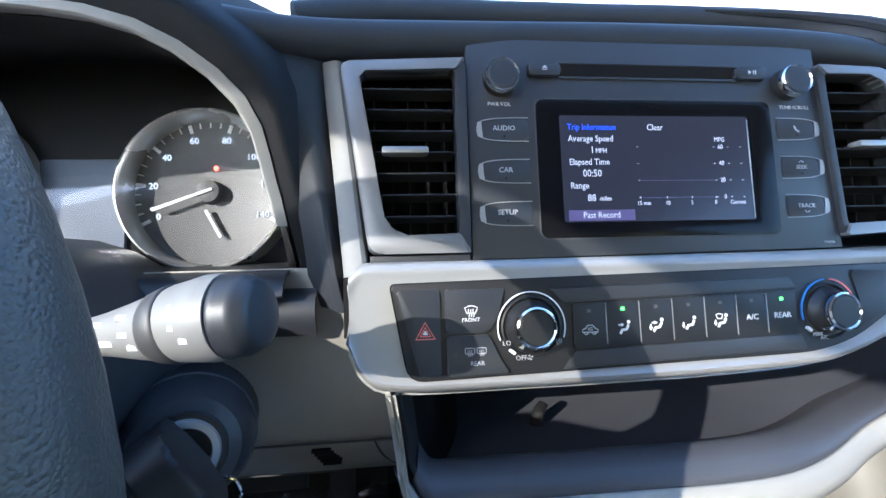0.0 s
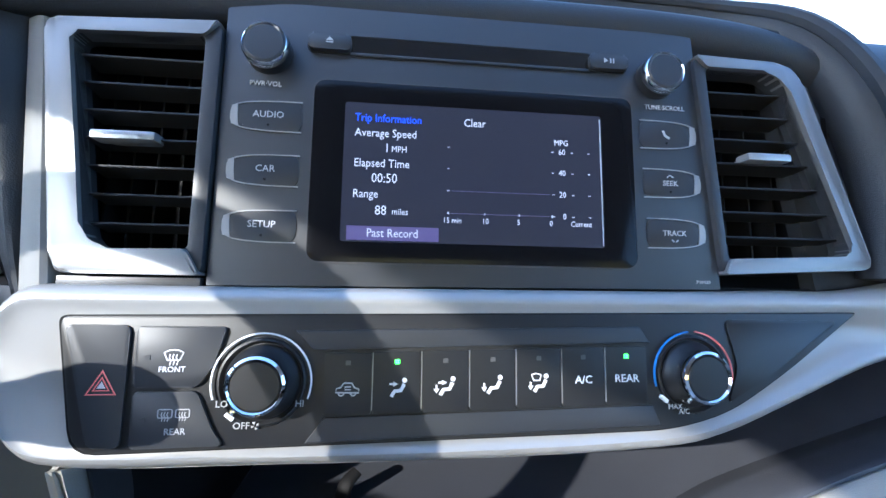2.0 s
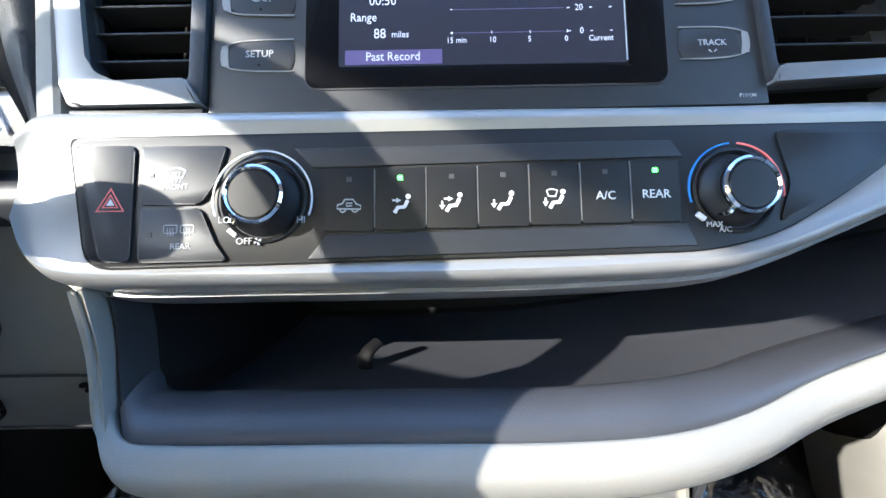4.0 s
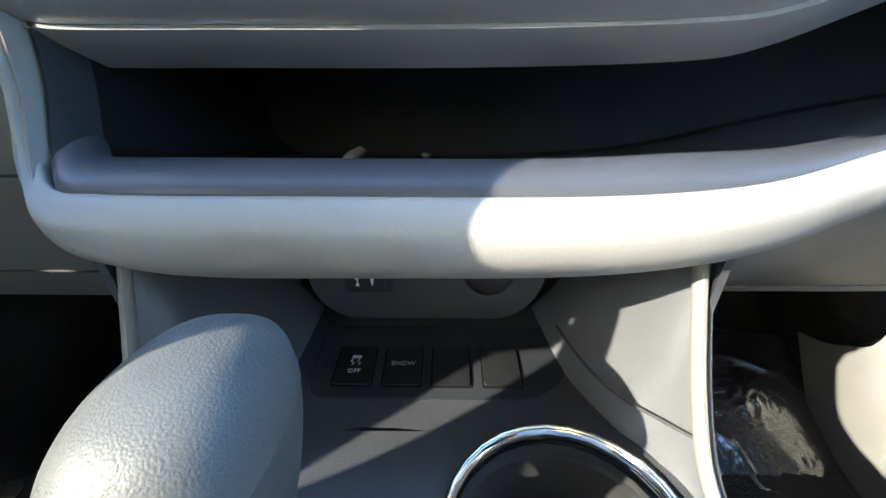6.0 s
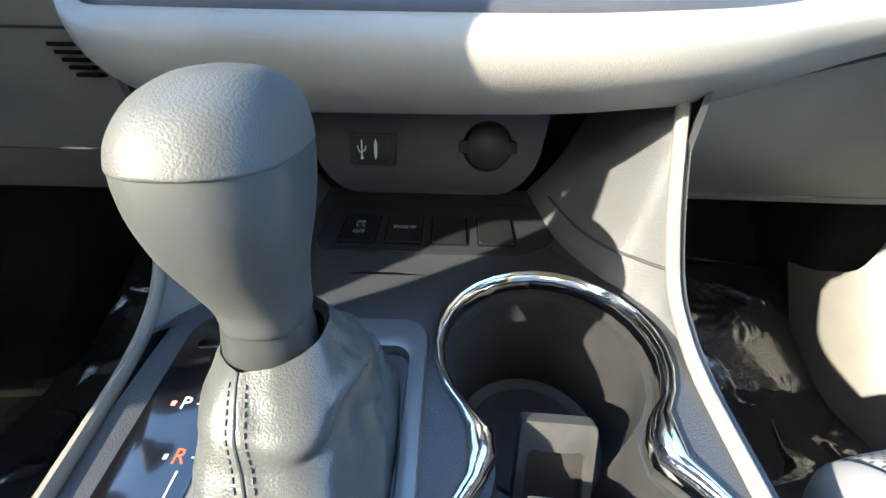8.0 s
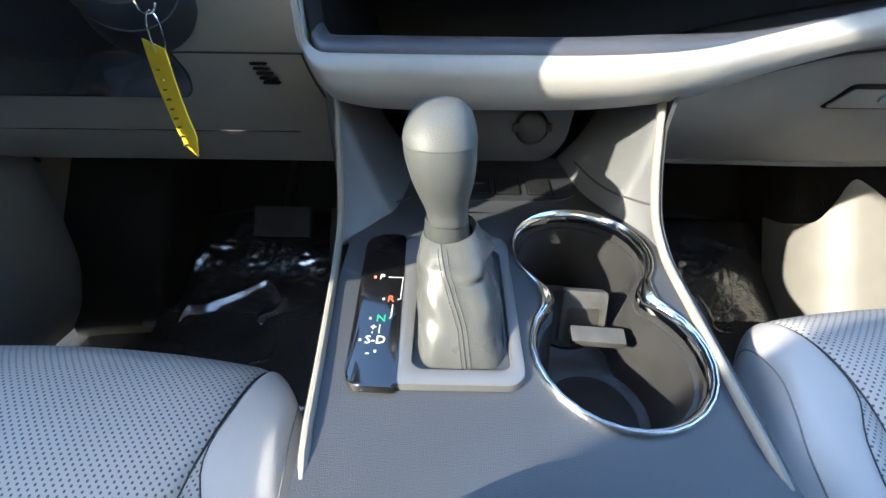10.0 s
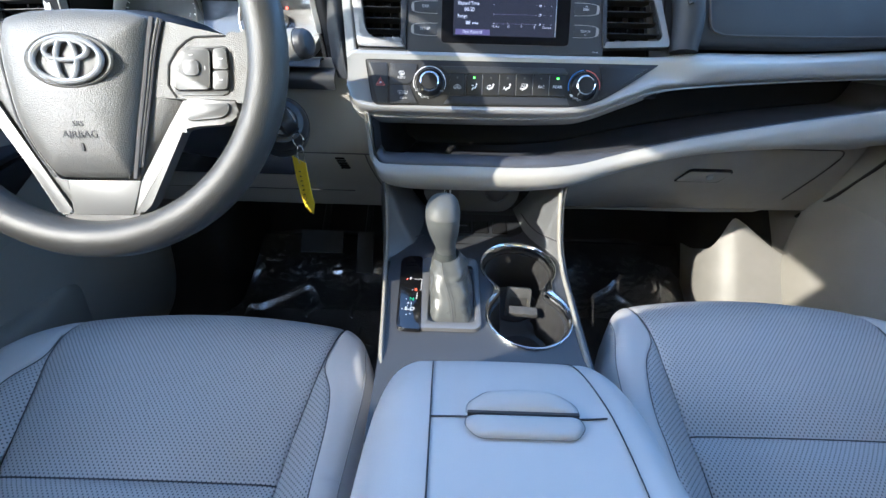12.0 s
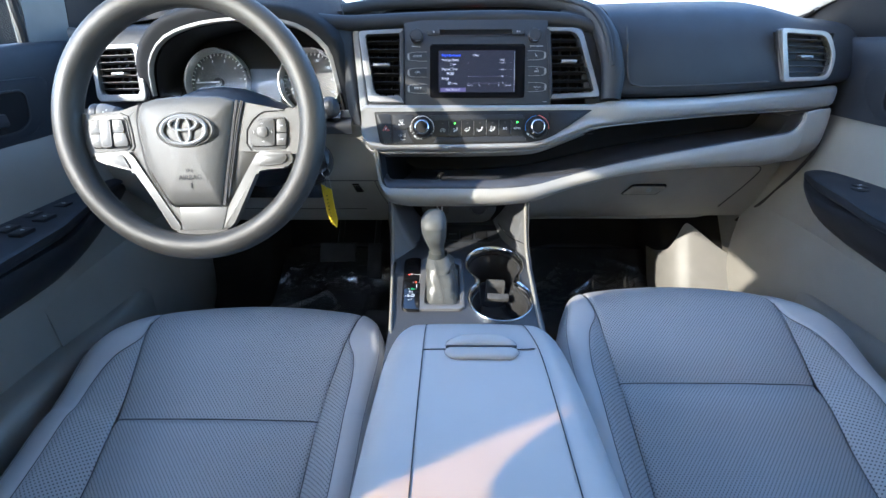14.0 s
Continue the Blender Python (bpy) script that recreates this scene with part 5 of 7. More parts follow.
def console():
    body = thing("centre_console", "charcoal grained centre console between the front seats", "console")
    # deck with an opening for the cups, built as strips round it
    hole = ellipse_pair(0.0525, 0.0535, CUP1, CUP2, 0.0295, 20)
    bm = bmesh.new()
    hv = [bm.verts.new((x, y, 0)) for x, y in hole]
    xl = lambda y: -0.1395 - max(0, y + 0.02) * 0.085
    xr = lambda y: 0.1075 + max(0, y - 0.07) * 0.06
    ov = []
    for x, y in hole:
        t = math.atan2(y - 0.082, x - 0.042)
        dx, dy = math.cos(t), math.sin(t)
        k = min((q for q in ((-0.145 - 0.042) / dx if dx < -1e-6 else 9, (0.112 - 0.042) / dx if dx > 1e-6 else 9, (-0.15 - 0.082) / dy if dy < -1e-6 else 9, (0.152 - 0.082 + 0.03) / dy if dy > 1e-6 else 9)))
        px, py = 0.042 + dx * k, 0.082 + dy * k
        ov.append(bm.verts.new((max(xl(py), min(xr(py), px)), py, 0)))
    for i in range(len(hv)):
        j = (i + 1) % len(hv)
        bm.faces.new((hv[i], ov[i], ov[j], hv[j]))
    # corners of the deck
    for cx, cy in ((-0.152, 0.182), (0.113, 0.182), (-0.137, -0.15), (0.109, -0.15)):
        near = sorted(ov, key=lambda v: (v.co.x - cx) ** 2 + (v.co.y - cy) ** 2)[:2]
        c = bm.verts.new((cx, cy, 0))
        f = (near[0], near[1], c)
        try:
            bm.faces.new(f)
        except ValueError:
            pass
    part("deck", moved(bm, DECK), GRAIN, body, sharp=60)
    # rising bowl behind the deck, up to the dash on both sides
    rows = []
    for y, rise, xl, xr in ((0.150, 0.0, -0.150, 0.1045), (0.162, 0.13, -0.145, 0.1020), (0.172, 0.26, -0.136, 0.0985), (0.182, 0.50, -0.128, 0.0925), (0.192, 0.75, -0.120, 0.0850), (0.203, 1.0, -0.112, 0.0760), (0.24, 0.90, -0.104, 0.0590), (0.30, 0.82, -0.10, 0.050)):
        z = deck_z(y)
        zl = z + 0.112 * rise
        yc = 0.198 + (y - 0.150) * 0.68
        zc = deck_z(yc) + 0.0004
        el, er = -0.154, 0.1045 if rise < 0.5 else 0.1025
        rows.append([(el, y, zl), (el + (xl - el) * 0.25, y, z + 0.075 * rise), (el + (xl - el) * 0.65, y, z + 0.030 * rise), (xl, y, z + 0.001), (xl * 0.5, yc, zc), (0.0, yc, zc), (xr - 0.03, yc, zc), (xr, y, z + 0.002), (er + (xr - er) * 0.6, y, z + 0.034 * rise), (er + (xr - er) * 0.25, y, z + 0.078 * rise), (er, y, zl)])
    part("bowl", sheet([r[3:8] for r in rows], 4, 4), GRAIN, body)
    # walls take the paler grain, so they look sunlit by colour
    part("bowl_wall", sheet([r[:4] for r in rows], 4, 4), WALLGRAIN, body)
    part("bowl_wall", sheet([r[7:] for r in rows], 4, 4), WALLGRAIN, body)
    for pts, name in ((EDGE_L, -1), (EDGE_R, 1)):
        path = [(x, y, z) for y, x, z in pts]
        part("edge_trim", tube([(x - (0.004 if name > 0 else -0.0015), y, z) for x, y, z in path], 0.0029, 10, 5, flat=1.4), LOWER, body, "stone grey edge trim")
        rows = [[(x + 0.002 * name, y, z), (x + 0.008 * name, y + 0.02, z - 0.06), (x + 0.004 * name, y + 0.03, 0.25), (x, y + 0.04, FLOOR)] for x, y, z in path] + [[(path[-1][0], 0.40, 0.575), (path[-1][0], 0.40, 0.5), (path[-1][0], 0.40, 0.25), (path[-1][0], 0.40, FLOOR)]]
        part("side_wall", sheet(rows, 3, 3, 0.003), GRAIN, body)
    # seam lines across the bowl
    part("seam", tube([tuple(DECK @ Vector((x, y, z))) for x, y, z in ((-0.152, 0.176, 0.006), (-0.125, 0.184, 0.004), (-0.10, 0.20, 0.004))], 0.0008, 6, 3), SEAM, body)
    part("seam", tube([(0.103, 0.171, 0.4905), (0.091, 0.187, 0.489), (0.078, 0.203, 0.489), (0.066, 0.225, 0.492), (0.057, 0.258, 0.497)], 0.0009, 6, 4), SEAM, body)
    # socket panel under the shelf, its colour darkened for the shade there
    F = frame_of((0, 0.281, 0.490), 8)
    part("socket_panel", moved(slab(soften([(-0.085, 0.0), (0.034, 0.0), (0.052, 0.02), (0.062, 0.085), (-0.112, 0.085), (-0.102, 0.02)], 0.012), -0.01, 0.004, 0.002), F), mat("socket panel grain darkened for shade", (0.030, 0.031, 0.034), 0.45, bump=0.3, size=0.0008), body)
    usb = part("usb_socket", moved(slab(rounded(-0.078, -0.046, 0.019, 0.042, 0.002), 0.003, 0.0065, 0.0008), F), BLACK, body, "black media port with white symbols")
    part("port_flap", moved(slab(rounded(-0.0745, -0.052, 0.0215, 0.0395, 0.0015), 0.006, 0.0078, 0.0006), F), BLACK, usb)
    sym = join(stroke([(-0.0695, 0.0245), (-0.0695, 0.0365)], 0.0009, 0.0078, 0.0081), stroke([(-0.0725, 0.0325), (-0.0715, 0.0290), (-0.0695, 0.0275)], 0.0007, 0.0078, 0.0081), stroke([(-0.0665, 0.0325), (-0.0675, 0.0295), (-0.0695, 0.0285)], 0.0007, 0.0078, 0.0081), slab(arc(-0.0695, 0.0245, 0.0012, 0, 345, 10), 0.0078, 0.0081), slab([(-0.060, 0.0235), (-0.0590, 0.0265), (-0.0588, 0.034), (-0.060, 0.0375), (-0.0612, 0.034), (-0.0610, 0.0265)], 0.0078, 0.0081))
    part("symbol", moved(sym, F), WHITE, usb)
    out = part("power_outlet", moved(lathe([(0.0, 0.010), (0.0125, 0.010), (0.0150, 0.0085), (0.0165, 0.005), (0.018, 0.003)], 28), F @ at(0.0165, 0.0335)), BLACK, body, "round black capped power outlet")
    for hx in (-0.0195, 0.012):
        part("cap_hinge", moved(box(hx, hx + 0.0075, -0.004, 0.004, 0.004, 0.010, 0.001), F @ at(0.0165, 0.0335)), RUBBER, out)
    # switch strip
    strip = thing("switch_panel", "black strip of four push switches below the sockets", "switch panel", DECK)
    part("strip", slab(soften([(-0.092, 0.202), (0.040, 0.202), (0.060, 0.216), (0.066, 0.262), (-0.092, 0.262)], 0.012), -0.004, 0.0022, 0.0015), FACE, strip)
    for i, x in enumerate((-0.0665, -0.0375, -0.0085, 0.0215)):
        sw = part("switch", moved(slab(rounded(-0.0108, 0.0108, -0.0150, 0.0150, 0.001), 0.0, 0.0042, 0.0008), at(x, 0.225)), BLACK, strip)
        part("switch_gap", moved(slab(rounded(-0.0120, 0.0120, -0.0162, 0.0162, 0.0015), 0.0, 0.0030), at(x, 0.225)), CAVE, sw)
    lettering("SNOW", 0.0048, at(-0.0375, 0.226, 0.0043), PRINT, strip)
    lettering("OFF", 0.0045, at(-0.0665, 0.2195, 0.0043), PRINT, strip)
    car = join(slab(rounded(-0.0028, 0.0028, 0.0035, 0.0058, 0.0008), 0, 0.0002), stroke([(-0.002, 0.003), (-0.003, 0.001), (-0.001, -0.0005), (-0.0022, -0.002)], 0.0006, 0, 0.0002), stroke([(0.002, 0.003), (0.001, 0.001), (0.003, -0.0005), (0.0018, -0.002)], 0.0006, 0, 0.0002))
    part("symbol", moved(car, at(-0.0665, 0.2265, 0.0042)), PRINT, strip)
    return body


def cup_holder():
    cups = thing("cup_holder", "twin cup holder with chrome rim and black wells", "cup holder", DECK)
    o = ellipse_pair(0.0555, 0.0565, CUP1, CUP2, 0.0390)
    i = ellipse_pair(0.0495, 0.0505, CUP1, CUP2, 0.0275)
    bm = bmesh.new()
    rows = []
    for q, z in ((0.0, -0.004), (0.0, 0.0022), (0.05, 0.0032), (0.14, 0.0040), (0.26, 0.0043), (0.36, 0.0040), (0.44, 0.0032), (0.50, 0.0028), (0.58, 0.0028), (0.74, 0.0016), (0.90, -0.0006), (1.0, -0.0030), (1.0, -0.006)):
        rows.append([bm.verts.new((a + (c - a) * q, b + (d - b) * q, z)) for (a, b), (c, d) in zip(o, i)])
    for a, b in zip(rows, rows[1:]):
        for q in range(len(o)):
            bm.faces.new((a[q], a[(q + 1) % len(o)], b[(q + 1) % len(o)], b[q]))
    part("rim", bm, CHROME, cups, "polished chrome rim", sharp=50)
    well = mat("dusty black well plastic", (0.038, 0.038, 0.039), 0.40, bump=0.15, size=0.001, vary=0.25, patch=0.02)
    i2 = ellipse_pair(0.0500, 0.0510, CUP1, CUP2, 0.028)
    low = ellipse_pair(0.0420, 0.0430, CUP1, CUP2, 0.025)
    bm = bmesh.new()
    rows = []
    for out, z in ((i2, 0.0), (i2, -0.012), (ellipse_pair(0.0470, 0.0480, CUP1, CUP2, 0.027), -0.0125), (low, -0.078), (ellipse_pair(0.039, 0.040, CUP1, CUP2, 0.024), -0.080)):
        rows.append([bm.verts.new((x, y, z)) for x, y in out])
    k = len(i2)
    for a, b in zip(rows, rows[1:]):
        for q in range(k):
            bm.faces.new((a[q], a[(q + 1) % k], b[(q + 1) % k], b[q]))
    bm.faces.new(rows[-1])
    part("well", bm, well, cups)
    for c in (CUP1, CUP2):
        part("well_disc", moved(lathe([(0.0, 0.001), (0.031, 0.001), (0.0335, 0.002), (0.035, 0.0)], 36), at(c[0], c[1], -0.0795)), RUBBER, cups)
    dusty = mat("dusty grey flap plastic", (0.075, 0.074, 0.072), 0.55, bump=0.3, size=0.0015, vary=0.3, patch=0.012)
    # leaning divider flap with a raised border round its panel, and the arm hinged to its foot
    M = at(0.0414, 0.0925, -0.0340) @ Matrix.Rotation(radians(62), 4, "X") @ Matrix.Rotation(radians(-3), 4, "Z")
    flap = part("flap", moved(box(-0.0150, 0.0150, -0.0200, 0.0165, -0.0030, 0.0006, 0.0006), M), mat("dark flap panel plastic", (0.045, 0.044, 0.043), 0.5, vary=0.3, patch=0.01), cups, "leaning dusty divider flap")
    part("flap_border", moved(slab(soften([(-0.0175, -0.0205), (-0.0135, -0.0205), (-0.0130, 0.0090), (-0.0060, 0.0075), (0.0060, 0.0075), (0.0130, 0.0090), (0.0135, -0.0205), (0.0175, -0.0205), (0.0170, 0.0215), (-0.0170, 0.0215)], [0.0006, 0.0006, 0.003, 0.002, 0.002, 0.003, 0.0006, 0.0006, 0.003, 0.003]), -0.0042, 0.0036, 0.0008), M), dusty, flap)
    part("lug", moved(box(-0.0190, 0.0195, -0.0060, 0.0070, -0.0090, -0.0010, 0.0016), at(0.0437, 0.0640, -0.0205) @ Matrix.Rotation(radians(-4), 4, "Z") @ Matrix.Rotation(radians(10), 4, "X")), dusty, flap, "dusty hinged arm")
    return cups


def shifter():
    gate = thing("shift_gate", "satin silver shift gate with glossy black position plate", "shift gate", DECK)
    o = rounded(-0.0985, -0.0175, 0.0035, 0.1420, (0.004, 0.012, 0.012, 0.012), 6)
    i = rounded(-0.0850, -0.0255, 0.0150, 0.1240, 0.007, 6)
    part("bezel", ring(o, i, -0.002, 0.006, 0.0028), VENTSILVER, gate, "satin silver bezel")
    part("slot", slab(rounded(-0.087, -0.024, 0.013, 0.126, 0.006), -0.02, -0.016), CAVE, gate)
    plate = part("position_plate", slab(soften([(-0.1235, 0.002), (-0.0930, 0.001), (-0.0980, 0.142), (-0.1290, 0.140)], [0.010, 0.003, 0.006, 0.012]), -0.002, 0.0065, 0.002), GLOSS, gate, "glossy black position plate with printed letters")
    q = lambda x, y: at(x, y, 0.0066)
    lettering("P", 0.0078, q(-0.1115, 0.0905), WHITE, plate)
    lettering("R", 0.0082, q(-0.1030, 0.0690), mat("orange print", (0.8, 0.14, 0.05), 0.5), plate)
    lettering("N", 0.0082, q(-0.1075, 0.0515), mat("green print", (0.05, 0.55, 0.20), 0.5), plate)
    lettering("S-D", 0.0086, q(-0.1090, 0.0340), WHITE, plate)
    lettering("+", 0.0075, q(-0.1115, 0.0440), WHITE, plate)
    lettering("-", 0.0085, q(-0.1125, 0.0245), WHITE, plate)
    for a in ([(-0.1070, 0.0905), (-0.0965, 0.0905), (-0.0965, 0.0690), (-0.0985, 0.0690)], [(-0.1012, 0.0640), (-0.1012, 0.0530), (-0.1022, 0.0515)], [(-0.1075, 0.0465), (-0.1075, 0.0395)], [(-0.1118, 0.0405), (-0.1118, 0.0390)]):
        part("gate_line", stroke(a, 0.0006, 0.0064, 0.0068), WHITE, plate)
    part("lamp", moved(box(-0.0008, 0.0008, -0.001, 0.001, 0.006, 0.0068), at(-0.1165, 0.0905)), REDLAMP, plate, "lit red position lamp")
    for x, y in ((-0.1080, 0.0690), (-0.1145, 0.0515), (-0.1185, 0.034), (-0.108, 0.0255)):
        part("position_mark", moved(box(-0.0008, 0.0008, -0.001, 0.001, 0.006, 0.0067), at(x, y)), PRINT, plate)
    part("release_cover", slab(rounded(-0.1215, -0.1055, 0.1190, 0.1275, 0.001), 0.005, 0.0070, 0.0004), GLOSS, plate)
    lever = thing("shift_lever", "dark grey leather shift lever with stitched boot", "shift lever")
    # boot: full at the gate, drawn in under the knob, with a stitched front seam
    bc = DECK @ Vector((-0.0542, 0.0695, -0.006))
    top = Vector((-0.0636, 0.0962, 0.5075))
    front = lambda f: radians(-87 - 20 * max(0.0, (f - 0.4) / 0.6) ** 1.4)

    def skin(f, a, out=0.0):
        c = bc.lerp(top, f)
        hx, hy = 0.0290 - 0.0082 * f - 0.0043 * f ** 7, 0.0540 - 0.0370 * f ** 1.6
        e = 5.0 - 2.9 * f
        r = ((abs(math.cos(a)) / hx) ** e + (abs(math.sin(a)) / hy) ** e) ** (-1 / e)
        mid = 4 * f * (1 - f)
        d = math.atan2(math.sin(a - front(f)), math.cos(a - front(f)))
        away = 1 - math.exp(-(d / 0.35) ** 2)
        r += away * mid * (0.0010 * math.sin(3 * a + 9 * f) + 0.0006 * math.sin(5 * a - 15 * f + 1.0) + 0.0005 * math.sin(9 * a + 22 * f))
        r += away * 0.0008 * math.sin(f * 34 + a * 1.6) * math.exp(-((f - 0.78) / 0.14) ** 2) * (0.6 + 0.4 * math.cos(a + 0.4))
        r += 0.0009 * math.exp(-(d / 0.10) ** 2) + 0.0046 * math.exp(-((f - 0.80) / 0.05) ** 2) * (0.5 + 0.5 * math.cos(a)) ** 2 - 0.0030 * math.exp(-((f - 0.69) / 0.035) ** 2) * max(0.0, math.cos(a + 0.5)) ** 2
        p = Vector((math.cos(a) * 2.0, math.sin(a) * 2.0, f * 3.0))
        r += away * (0.25 + 0.75 * mid) * (0.0028 * noise.noise(p * 0.9 + Vector((3.1, 0.4, 1.7))) + 0.0011 * noise.noise(p * 2.3 + Vector((0.2, 5.0, 2.0))))
        lift = 0.004 * f ** 6 * (math.cos(a) * 0.6 + math.sin(a) * 0.6)
        return c + Vector((math.cos(a) * (r + out), math.sin(a) * (r + out), lift + (0.165 * math.sin(a) * r) * (1 - f)))

    levels = [i / 60 for i in range(61)]
    rows = [[skin(f, 2 * math.pi * k / 96) for k in range(96)] for f in levels]
    lip = [skin(1.0, 2 * math.pi * k / 96, -0.002) - Vector((0, 0, 0.004)) for k in range(96)]
    part("boot", sheet(rows + [lip], 1, 1, closed=True), BOOT, lever, "creased dark grey leather boot", sharp=80)
    for off in (-0.0027, 0.0027):
        bits = []
        for k in range(34):
            f0, f1 = 0.03 + 0.94 * k / 34, 0.03 + 0.94 * (k + 0.6) / 34
            q = [skin(f, front(f) + off / (0.054 - 0.037 * f ** 1.6), 0.0003) for f in (f0, f1)]
            bits.append(tube(q, 0.00045, 5, 1))
        part("stitching", join(*bits), mat("dark grey boot thread", (0.09, 0.092, 0.09), 0.7), lever)
    part("boot_seam", tube([skin(f, front(f), 0.0001) for f in levels], 0.0004, 6, 1), SEAM, lever)
    # collar and knob
    foot = Vector((-0.0654, 0.0958, 0.5028))
    ax = Vector((-0.0035, 0.0081, 0.0895)).normalized()
    part("collar", tube([foot - ax * 0.004, foot + ax * 0.004, foot + ax * 0.0125], [0.0150, 0.0146, 0.0136], 28, 3), mat("smooth grey collar plastic", (0.06, 0.065, 0.063), 0.3), lever, "grey plastic collar")
    shape = ((0.0095, 0.0110, 0.0118, 0.001, 0), (0.011, 0.0126, 0.0136, 0.001, 0), (0.018, 0.0133, 0.0150, 0.0005, 0), (0.027, 0.0156, 0.0184, -0.0005, -0.001), (0.038, 0.0190, 0.0238, -0.001, -0.0015), (0.048, 0.0210, 0.0270, -0.0015, -0.0015), (0.0550, 0.0217, 0.0282, -0.002, -0.001), (0.0600, 0.0217, 0.0281, -0.002, -0.001))
    crown = ((0.0600, 0.0217, 0.0282, -0.002, -0.001), (0.0612, 0.0219, 0.0284, -0.002, -0.001), (0.067, 0.0208, 0.0272, -0.002, 0.0), (0.0740, 0.0170, 0.0230, -0.001, 0.001), (0.0788, 0.0104, 0.0140, 0, 0.001), (0.0803, 0.0040, 0.0052, 0, 0.001), (0.0805, 0.00002, 0.00002, 0, 0.001))

    def turn(st):
        rows = []
        for h, rx, ry, dx, dy in st:
            c = foot + ax * h * 1.034
            r = []
            for k in range(40):
                t = 2 * math.pi * k / 40
                q = 1 - 0.085 * math.exp(-((math.atan2(math.sin(t - 0.10), math.cos(t - 0.10))) / 0.42) ** 2) * math.exp(-((h - 0.040) / 0.020) ** 2) + 0.035 * math.exp(-((math.atan2(math.sin(t + 0.62), math.cos(t + 0.62))) / 0.20) ** 2) * math.exp(-((h - 0.042) / 0.018) ** 2)
                r.append(c + Vector((dx + 1.006 * rx * q * math.copysign(abs(math.cos(t)) ** 0.8, math.cos(t)), dy + 1.078 * ry * q * math.copysign(abs(math.sin(t)) ** 0.8, math.sin(t)), 0)))
            rows.append(r)
        return rows

    smooth = mat("smooth worn grey knob leather", (0.080, 0.085, 0.083), 0.42, bump=0.15, size=0.0012, vary=0.08)
    part("knob", sheet(turn(shape), 1, 4, closed=True), smooth, lever, "smooth grey lower knob", sharp=80)
    part("knob_crown", sheet(turn(crown), 1, 4, closed=True), mat("worn grained knob leather", (0.092, 0.096, 0.094), 0.52, bump=0.45, size=0.0007, vary=0.08, cell=True), lever, "grained grey leather knob top", sharp=80)


